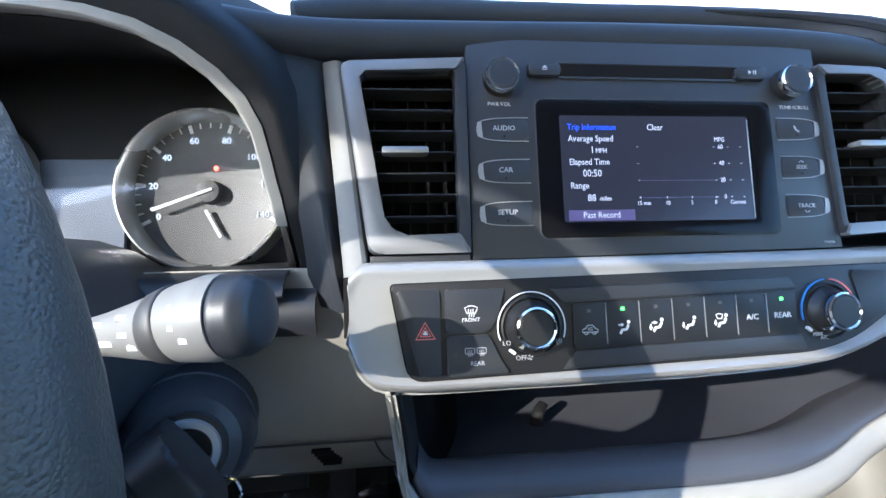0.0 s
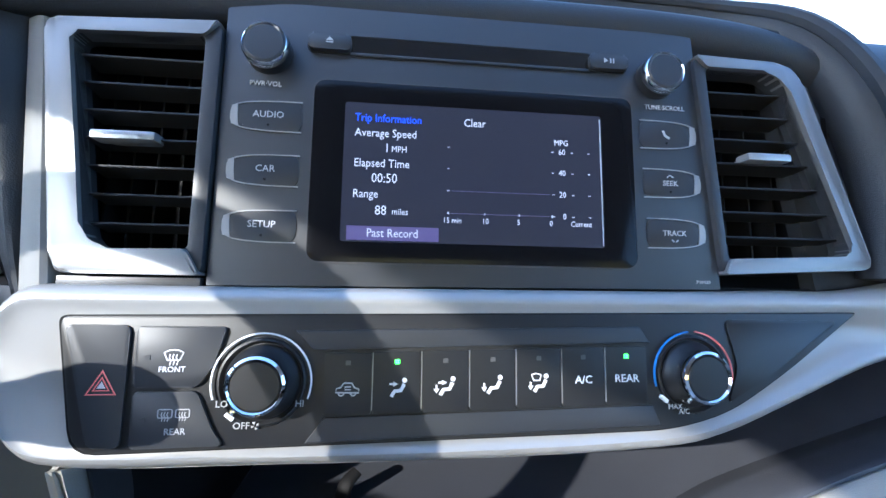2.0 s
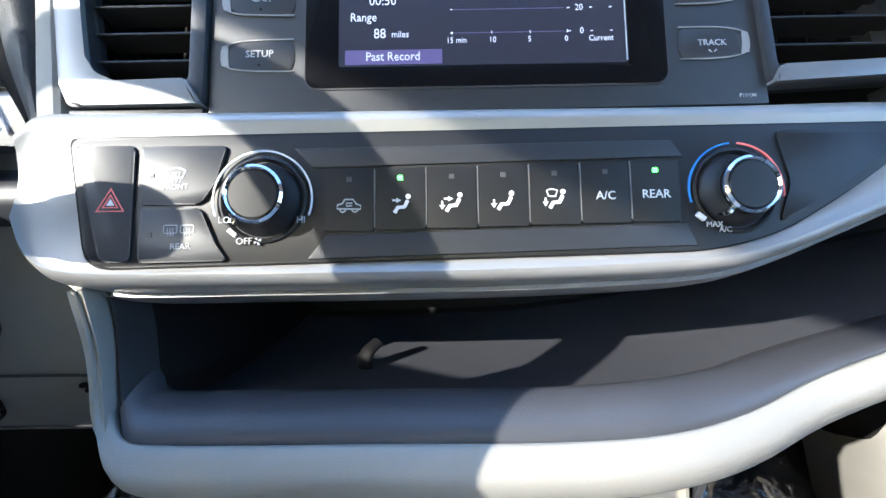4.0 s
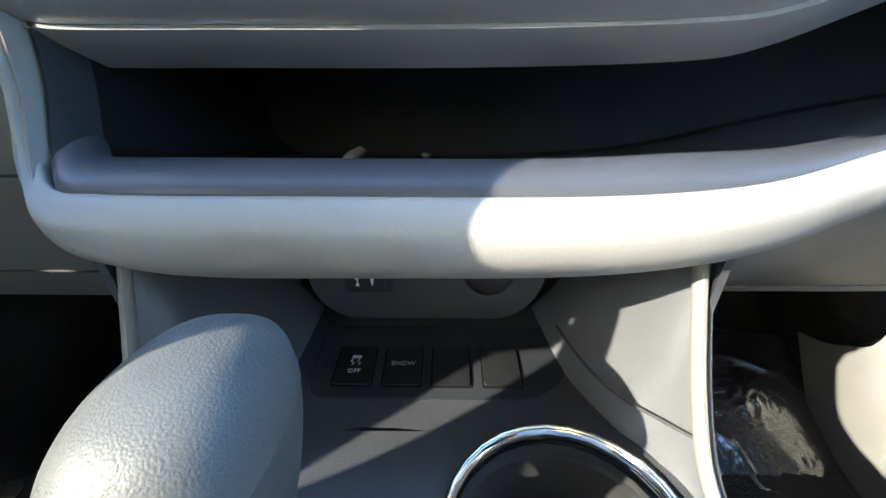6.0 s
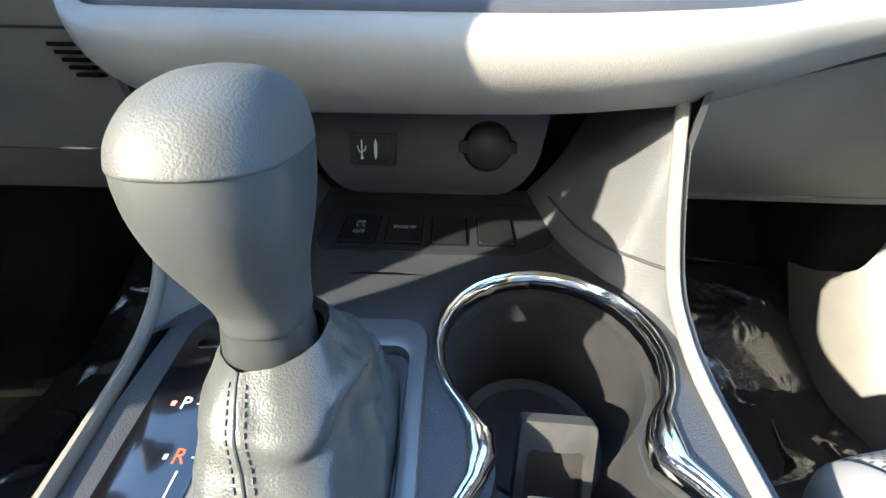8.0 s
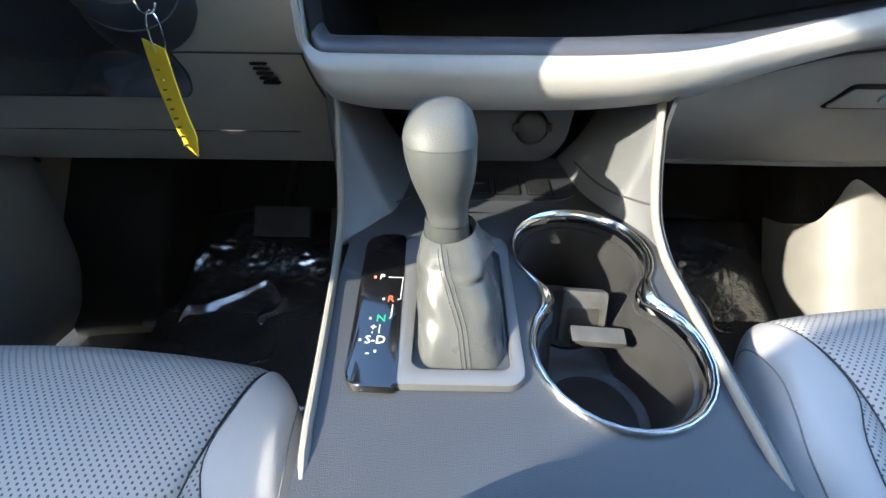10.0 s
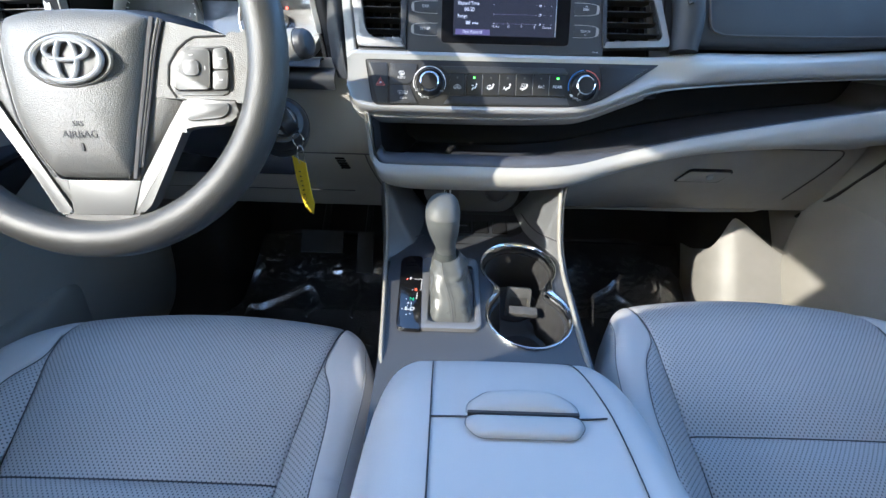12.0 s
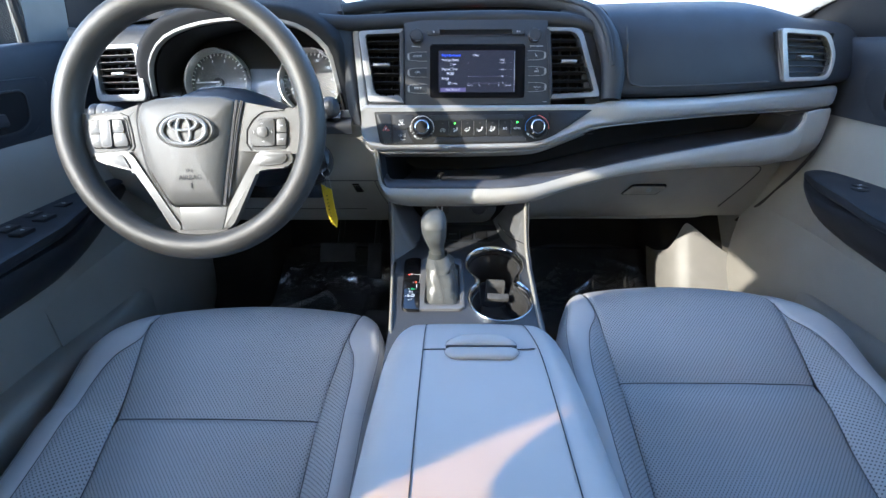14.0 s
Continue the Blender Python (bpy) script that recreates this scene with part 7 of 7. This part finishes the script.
def column():
    c = thing("steering_column", "dark grey column shroud with ignition lock", "steering column", COLUMN)
    part("shroud", tube([(0, -0.008, -0.028), (0, -0.004, -0.07), (0, 0.0, -0.13), (0, 0, -0.24)], [0.055, 0.082, 0.098, 0.105], 24, 3, flat=0.8, up=(0, 1, 0)), FACE, c)
    M = COLUMN.inverted() @ LOCK
    part("lock_housing", moved(lathe([(0.0200, 0.000), (0.0270, -0.002), (0.032, -0.010), (0.036, -0.028), (0.040, -0.07)], 36), M), FACE, c)
    lock = part("ignition_lock", moved(lathe([(0.0, 0.001), (0.0125, 0.001), (0.0150, 0.0035), (0.0200, 0.0035), (0.0215, -0.004), (0.0215, -0.03)], 36), M), BLACK, c, "black ignition lock barrel")
    part("lock_ring", moved(lathe([(0.0120, 0.0030), (0.0130, 0.0052), (0.0165, 0.0052), (0.0175, 0.0030)], 36), M), BRIGHT, lock)
    part("shroud_seam", tube([tuple(M @ Vector((0.0360 * math.cos(t), 0.0360 * math.sin(t), -0.026))) for t in [2 * math.pi * i / 24 for i in range(24)]], 0.0008, 5, 1, closed=True), SEAM, c)


def stalk(sx, label):
    s = thing("column_stalk", label, "stalk", COLUMN, "column stalks")
    k = 0.0 if sx > 0 else -0.013
    q = 0.0 if sx > 0 else 0.015
    c = lambda x, v, w: (sx * x, v + k, w + q)
    part("arm", tube([c(0.07, 0.022, -0.105), c(0.100, 0.028, -0.099), c(0.118, 0.0298, -0.0963)], [0.0055, 0.0052, 0.0058], 16, 4), BLACK, s)
    grip = part("grip", tube([c(0.114, 0.0296, -0.0968), c(0.128, 0.0310, -0.0945), c(0.142, 0.0326, -0.0912), c(0.158, 0.0350, -0.0870), c(0.170, 0.0366, -0.0840), c(0.1755, 0.0372, -0.0826)], [0.0064, 0.0088, 0.0118, 0.0150, 0.0166, 0.0160], 28, 4), mat("grey stalk plastic", (0.19, 0.19, 0.183), 0.5, bump=0.1, size=0.0008), s, "grey grip with white markings")
    part("rotary_ring", tube([c(0.1475, 0.0334, -0.0898), c(0.1490, 0.0336, -0.0894), c(0.1550, 0.0345, -0.0878), c(0.1565, 0.0348, -0.0874)], [0.0126, 0.0140, 0.0153, 0.0146], 28, 2), mat("dark ribbed stalk plastic", (0.05, 0.05, 0.05), 0.5), s, "darker rotary ring")
    part("end_cap", tube([c(0.1750, 0.0371, -0.0828), c(0.1760, 0.0372, -0.0826), c(0.1830, 0.0376, -0.0814), c(0.1880, 0.0380, -0.0805), c(0.1900, 0.0382, -0.0800)], [0.0140, 0.0158, 0.0154, 0.0122, 0.0040], 28, 4), FACE, s, "dark rounded end cap")
    for x, up in ((0.126, 0.0040), (0.132, -0.0035), (0.139, 0.0052), (0.141, -0.0010), (0.144, -0.0062), (0.161, 0.0060), (0.162, -0.0010), (0.164, 0.0025), (0.166, -0.0060)):
        f = (x - 0.114) / 0.056
        r = 0.0066 + 0.0104 * f
        v, w = 0.0296 + 0.0070 * f, -0.0968 + 0.0128 * f
        out = math.sqrt(max(1e-8, r * r - up * up))
        part("mark", moved(box(-0.0026, 0.0026, -0.0010, 0.0010, -0.0008, 0.0003), at(*c(x, v + up, w + out)) @ Matrix.Rotation(-math.asin(max(-1, min(1, up / r))), 4, "X")), WHITE, grip)


def key():
    k = thing("ignition_key", "black-headed key in the ignition lock", "key", LOCK @ Matrix.Rotation(radians(118), 4, "Z"))
    part("bow", slab(soften([(-0.0145, 0.008), (-0.023, 0.020), (-0.0235, 0.044), (-0.014, 0.056), (0.014, 0.056), (0.0235, 0.044), (0.023, 0.020), (0.0145, 0.008)], 0.006), -0.008, 0.008, 0.004, 3), BLACK, k, "black key head").rotation_euler = (radians(90), 0, 0)
    part("blade", box(-0.0045, 0.0045, -0.001, 0.001, -0.004, 0.014), BRIGHT, k)
    t = thing("key_tag", "yellow plastic key tag hanging on a wire ring", "key tag")
    part("ring", tube([(-0.263 + 0.007 * math.cos(a), 0.168, 0.633 + 0.009 * math.sin(a)) for a in [2 * math.pi * i / 20 for i in range(20)]], 0.0009, 6, 1, closed=True), CHROME, t)
    part("loop", tube([(-0.262 + 0.0035 * math.cos(a), 0.168 + 0.002 * math.cos(a), 0.612 + 0.014 * math.sin(a)) for a in [2 * math.pi * i / 20 for i in range(20)]], 0.0007, 6, 1, closed=True), CHROME, t)
    hang = lambda k, i: (-0.2650 + 0.0008 * i + 0.0112 * k, 0.1670 - 0.0064 * k - 0.002 * math.sin(i * 0.5), 0.6060 - 0.0098 * i - 0.003 * k)
    rows = [[hang(-1, i) for i in range(7)] + [(-0.2655, 0.169, 0.537)], [hang(0.9, i) for i in range(7)] + [(-0.2540, 0.1625, 0.529)]]
    tag = part("tag", sheet(rows, 2, 3, 0.0009), YELLOW, t, "bright yellow tag with faded writing")
    for i in range(9):
        z = 0.590 - 0.0066 * i
        part("ink_mark", box(-0.2668 + 0.0004 * i, -0.2644 + 0.0004 * i, 0.1640, 0.1668, z - 0.0005, z + 0.0005), INK, tag)


steering_wheel()
column()
stalk(1, "grey wiper stalk with white markings behind the wheel")
stalk(-1, "grey light stalk with white markings behind the wheel")
key()

# ---- doors, footwells and mats ----
def door(sx, name, label):
    d = thing(name, label, "door")
    X = lambda x, y, z: (sx * x, y, z)
    # upper dark panel with belt line, curving in below
    rows = []
    for y in (-1.55, -0.9, -0.4, 0.0, 0.25, 0.42, 0.55):
        k = 0.02 * max(0, (y - 0.2) / 0.35)
        # unseen drop of the belt line, added to let sun onto the wheel
        dip = -0.049 * max(0.0, min(1.0, (0.15 - y) / 0.35))
        rows.append([X(0.84 - k, y, 0.835 + dip), X(0.800 - k, y, 0.840 + dip), X(0.775 - k, y, 0.835 + dip), X(0.762 - k, y, 0.797 + dip), X(0.758 - k, y, 0.74), X(0.752 - k, y, 0.690 + 0.02 * y)])
    part("upper_panel", sheet(rows, 4, 4, 0.004), PAD, d, "soft charcoal upper door panel")
    rows = []
    for y, b in ((-1.55, 0), (-0.9, 0), (-0.4, 0), (0.0, 0), (0.2, 0.3), (0.35, 0.7), (0.48, 1.0), (0.62, 1.0)):
        rows.append([X(0.752, y, 0.690 + 0.02 * y), X(0.742, y, 0.665), X(0.736 - 0.016 * b, y, 0.60), X(0.722 - 0.012 * b, y, 0.52), X(0.728 - 0.004 * b, y, 0.40), X(0.742, y, 0.25), X(0.76, y, 0.10)])
    part("lower_panel", sheet(rows, 4, 4, 0.004), LOWER, d, "warm grey lower door panel")
    # armrest: shelf for the switches, finger groove under its edge, padded belly that runs out on the panel
    if sx < 0:
        stations = ((-0.75, 0.580, 0.110, 0.450), (-0.3, 0.582, 0.112, 0.450), (0.0, 0.585, 0.092, 0.455), (0.08, 0.586, 0.075, 0.462), (0.16, 0.588, 0.050, 0.480), (0.22, 0.589, 0.036, 0.505), (0.28, 0.586, 0.022, 0.540), (0.31, 0.575, 0.006, 0.560))
    else:
        stations = ((-0.75, 0.586, 0.120, 0.450), (-0.3, 0.589, 0.122, 0.450), (0.02, 0.592, 0.120, 0.452), (0.142, 0.594, 0.098, 0.462), (0.234, 0.594, 0.077, 0.480), (0.300, 0.592, 0.052, 0.515), (0.340, 0.584, 0.024, 0.545), (0.358, 0.566, 0.004, 0.560))
    rows = []
    for y, zi, w, low in stations:
        g = min(1.0, w / 0.08)
        belly = min(w * 0.9, 0.072)
        rows.append([X(0.740, y, zi + 0.008), X(0.738 - w * 0.3, y, zi + 0.004), X(0.738 - w * 0.93, y, zi), X(0.738 - w, y, zi - 0.005), X(0.738 - w * 0.96, y, zi - 0.018 * g), X(0.738 - belly * 0.80, y, zi - 0.028 * g), X(0.738 - belly, y, zi - 0.040 * g), X(0.738 - belly * 0.72, y, (zi + low) / 2 - 0.02 * g), X(0.742, y, low)])
    arm = part("door_armrest", sheet(rows, 4, 4), mat("black padded armrest", (0.022, 0.024, 0.029), 0.5, bump=0.3, size=0.0012, spec=0.35) if sx < 0 else PAD, d, "charcoal door armrest")
    lip = [(y + 0.010, low - 0.004) for y, zi, w, low in stations]
    part("armrest_lip", tube([X(0.733, y, z) for y, z in lip] + [X(0.733, stations[-1][0] + 0.010, stations[-2][1]), X(0.735, stations[-2][0], stations[-2][1] + 0.020)], 0.0075, 10, 5), LOWER, d, "warm grey rounded lip below the armrest")
    spots = ((0.742, 0.122, 0.010), (0.711, 0.117, 0.010), (0.726, 0.071, 0.013), (0.694, 0.059, 0.013), (0.713, 0.015, 0.013), (0.682, 0.005, 0.013)) if sx < 0 else ((0.708, 0.200, 0.010), (0.692, 0.182, 0.010))
    zs = 0.590 if sx < 0 else 0.597
    for x, y, h in spots:
        sw = part("window_switch", moved(box(-0.010, 0.010, -h, h, -0.004, 0.0025, 0.002), at(sx * x, y, zs)), BLACK, arm)
        part("switch_mark", moved(box(-0.003, 0.003, -0.0008, 0.0008, 0.0023, 0.0031), at(sx * x, y + 0.002, zs)), WHITE, sw)
    # pull handle dish in the upper panel
    H = Matrix(((0, 0, sx * -1, sx * 0.757), (1, 0, 0, 0.0 if sx < 0 else 0.105), (0, 1, 0, 0), (0, 0, 0, 1)))
    round_out = soften([(-0.060, 0.694), (0.167, 0.702), (0.214, 0.745), (0.228, 0.788), (-0.060, 0.788)], 0.018)
    round_in = soften([(-0.040, 0.708), (0.138, 0.712), (0.163, 0.726), (0.172, 0.770), (-0.040, 0.772)], 0.014)
    part("handle_surround", moved(slab(round_out, -0.006, 0.0075, 0.004, 3), H), PAD, d, "raised charcoal panel round the handle")
    dish = part("handle_dish", moved(slab(round_in, 0.0, 0.0080), H), CAVE, d, "dark handle dish")
    part("dish_rim", moved(ring(soften([(-0.043, 0.705), (0.139, 0.709), (0.166, 0.724), (0.175, 0.773), (-0.043, 0.775)], 0.015), round_in, 0.006, 0.0095, 0.001), H), FACE, dish)
    part("pull_handle", moved(box(-0.020, 0.120, 0.722, 0.742, 0.008, 0.016, 0.005), H), FACE, dish)
    # rubber seal between the dash end and the door
    part("door_seal", tube([X(0.714, 0.349, 0.722), X(0.714, 0.335, 0.672), X(0.714, 0.337, 0.631), X(0.714, 0.352, 0.597), X(0.714, 0.381, 0.550), X(0.714, 0.433, 0.477), X(0.716, 0.501, 0.403)], 0.0035, 8, 5), RUBBER, d)
    # rounded bulge at the front of the lower panel
    rows = []
    for y, w in ((0.02, 0.0), (0.16, 0.010), (0.30, 0.024), (0.41, 0.030), (0.465, 0.026), (0.492, 0.010), (0.498, -0.012)):
        rows.append([X(0.735 - 0.1 * w, y, 0.50), X(0.728 - w * 0.7, y, 0.44), X(0.728 - w, y, 0.36), X(0.732 - w, y, 0.26), X(0.74 - w * 0.6, y, 0.16), X(0.755, y, 0.10)])
    part("speaker_bulge", sheet(rows, 4, 4, 0.003), LOWER, d)
    # map pocket
    rows = []
    for y, w in ((-0.35, 0.05), (-0.1, 0.052), (0.12, 0.045), (0.25, 0.02)):
        rows.append([X(0.735, y, 0.36), X(0.735 - w, y, 0.355), X(0.735 - w * 1.05, y, 0.30), X(0.738 - w * 0.7, y, 0.16)])
    part("door_pocket", sheet(rows, 4, 4, 0.004), LOWER, d)
    # window frame behind and below the glass
    g = part("window_glass", sheet([[X(0.815, y, 0.83), X(0.80, y, 0.95), X(0.74, y, 1.20 - 0.35 * max(0, y + 0.25))] for y in (-0.52, -0.25, 0.0, 0.25, 0.5, 0.70)], 2, 3), GLASS, d, "clear side window glass")
    g.visible_shadow = False
    rail_z = lambda y: 1.010 - 0.10 * max(0.0, y - 0.26) - 0.55 * max(0.0, y - 0.26) ** 1.5
    col = lambda y: [X(0.796, y, 0.838), X(0.787, y + 0.006, 0.90), X(0.772, y + 0.004, rail_z(y))]
    part("mirror_sail", sheet([col(y) for y in (0.262, 0.31, 0.357)], 3, 3, 0.006), SAIL, d, "grey plastic sail trim")
    part("pillar_base", sheet([col(y) for y in (0.359, 0.45, 0.60, 0.72)], 3, 3, 0.006), BLACK, d, "black pillar base trim")
    part("window_frame", tube([X(0.793, 0.256, 0.836), X(0.786, 0.258, 0.90), X(0.765, 0.255, 1.02)], 0.008, 10, 4), BLACK, d, "black window frame")
    if sx < 0:
        part("mirror_switch", moved(lathe([(0.0, 0.014), (0.009, 0.013), (0.012, 0.008), (0.013, 0.0)], 20), at(-0.755, 0.325, 0.852) @ Matrix.Rotation(radians(90), 4, "Y")), KEYGREY, d, "round mirror switch")


def footwells():
    # wheel arch that bulges into the footwell, lower part further back
    for sx in (-1, 1):
        rows = []
        g = 0.0 if sx < 0 else 0.03
        for x, dy in ((0.75, -0.01), (0.70, 0.0), (0.65, 0.005), (0.61, 0.012), (0.588, 0.030), (0.578, 0.07), (0.574, 0.22)):
            rows.append([(sx * (x + g * 0.2), z0 + dy + g, z) for z0, z in ((0.64, 0.50), (0.60, 0.42), (0.560, 0.35), (0.515, 0.27), (0.475, 0.18), (0.46, 0.08))])
        k = part("wall_arch_left" if sx < 0 else "wall_arch_right", sheet(rows, 4, 4, 0.004), CARPET)
        tagged(k, "black carpeted wheel arch in the footwell", "footwell wall", kind="structure")
    # trim over the foot of the passenger side arch: curved free edge towards the toe board
    trim = thing("kick_panel", "moulded warm grey passenger kick panel, sunlit", "kick panel")
    rows = []
    # past its peak the top falls along a shadow's edge, shade built as shape
    for x, y, top in ((0.562, 0.640, 0.262), (0.5625, 0.590, 0.272), (0.566, 0.550, 0.287), (0.575, 0.517, 0.303), (0.588, 0.495, 0.338), (0.604, 0.480, 0.376), (0.620, 0.472, 0.374), (0.66, 0.462, 0.344), (0.70, 0.457, 0.318), (0.75, 0.455, 0.300)):
        rows.append([(x, y + 0.58 * (z - 0.281), z) for z in [0.085 + (top - 0.085) * q for q in (0.0, 0.3, 0.6, 0.85, 1.0)]])
    part("panel", sheet(rows, 4, 3, 0.004), mat("warm grey kick panel plastic", (0.185, 0.180, 0.168), 0.5, bump=0.35, size=0.0007, cell=True), trim)


def floor_mat(cx, label):
    m = thing("floor_mat", label, "floor mat", at(cx, 0, 0), "floor mats")
    rows = [[(x, 0.02, FLOOR + 0.012), (x, 0.30, FLOOR + 0.012), (x, 0.46, FLOOR + 0.018), (x, 0.58, FLOOR + 0.08), (x, 0.68, FLOOR + 0.14)] for x in (-0.20, -0.1, 0.0, 0.1, 0.20)]
    part("mat_surface", sheet(rows, 3, 3, 0.010), MATTEX, m)
    part("binding", tube([(-0.20, 0.02, FLOOR + 0.012), (-0.20, 0.30, FLOOR + 0.012), (-0.20, 0.46, FLOOR + 0.02), (-0.20, 0.67, FLOOR + 0.138), (0.20, 0.67, FLOOR + 0.138), (0.20, 0.46, FLOOR + 0.02), (0.20, 0.30, FLOOR + 0.012), (0.20, 0.02, FLOOR + 0.012)], 0.006, 8, 3), RUBBER, m)
    for i in range(6):
        part("badge_bar", moved(box(-0.008, 0.008, -0.014, 0.014, 0.0, 0.0014), at(-0.06 + 0.024 * i, 0.29, FLOOR + 0.0135)), PRINT, m)


def film():
    f = bpy.data.materials.new("clear protective film")
    f.use_nodes = True
    n, l = f.node_tree.nodes, f.node_tree.links
    n.remove(n["Principled BSDF"])
    t, g, x = n.new("ShaderNodeBsdfTransparent"), n.new("ShaderNodeBsdfGlossy"), n.new("ShaderNodeMixShader")
    g.inputs["Roughness"].default_value = 0.20
    t.inputs[0].default_value = (0.92, 0.92, 0.93, 1)
    x.inputs[0].default_value = 0.24
    l.new(t.outputs[0], x.inputs[1])
    l.new(g.outputs[0], x.inputs[2])
    l.new(x.outputs[0], n["Material Output"].inputs[0])
    return f


FILM = film()


def film_sheet(cx, seed, rumple, label):
    bm = bmesh.new()
    nx, ny = 150, 220
    grid = []
    for i in range(nx + 1):
        col = []
        for j in range(ny + 1):
            x, y = -0.23 + 0.46 * i / nx, -0.02 + 0.70 * j / ny
            z = FLOOR + 0.020 if y < 0.46 else FLOOR + 0.024 + (y - 0.46) * 0.58
            p = Vector((x * 9, y * 9, seed))
            crease = max(0, 1 - abs(noise.noise(p * 0.8 + Vector((0.3 * noise.noise(p * 2.0), 0, 0)))) * 6) ** 3
            bend = 0.05 * noise.noise(p * 0.5)
            ripple = noise.noise(Vector((x * 45 + y * 30, (y + bend) * 150 - x * 40, seed + 3))) + 0.6 * noise.noise(Vector((x * 120, y * 190, seed + 5)))
            heap = math.exp(-((y - 0.600 - 0.03 * noise.noise(Vector((x * 6, 0, seed)))) / 0.035) ** 2)
            z += rumple * heap * (0.010 + 0.016 * noise.noise(Vector((x * 16, y * 14, seed + 7))) + 0.012 * abs(noise.noise(Vector((x * 40 + y * 9, y * 70 - x * 12, seed + 9)))))
            z += 0.0062 * crease + 0.0014 * ripple * (0.35 + 0.65 * max(0.0, min(1.0, 0.5 + 1.5 * noise.noise(p * 0.35 + Vector((4, 2, 1))))))
            col.append(bm.verts.new((x, y, max(z, FLOOR + 0.0145))))
        grid.append(col)
    for i in range(nx):
        for j in range(ny):
            bm.faces.new((grid[i][j], grid[i + 1][j], grid[i + 1][j + 1], grid[i][j + 1]))
    ob = part("plastic_film", bm, FILM, None, sharp=180)
    ob.matrix_world = at(cx, 0, 0)
    tagged(ob, label, "plastic film", "protective films")


def pedals():
    for x, w, h, z in ((-0.385, 0.055, 0.03, 0.25), (-0.275, 0.022, 0.055, 0.22)):
        p = thing("pedal", "black rubber-faced foot pedal", "pedal", Matrix.Translation((x, 0.60, z)) @ Matrix.Rotation(radians(-35), 4, "X"), "pedals")
        part("pad", box(-w, w, -0.012, 0.0, -h, h, 0.004), RUBBER, p)
        part("pedal_arm", tube([(0, 0.0, 0.0), (0, 0.03, 0.08), (0, 0.06, 0.2)], 0.009, 8, 3), BLACK, p)


door(-1, "driver_door", "charcoal and grey driver's door with armrest switches, shut")
door(1, "passenger_door", "charcoal and grey passenger door with armrest switches, shut")
footwells()
floor_mat(-0.40, "dark driver's floor mat under clear film")
floor_mat(0.37, "dark passenger floor mat under clear film")
film_sheet(-0.40, 11, 1.0, "crinkled clear plastic film over the driver's mat")
film_sheet(0.37, 23, 0.45, "crinkled clear plastic film over the passenger mat")
pedals()
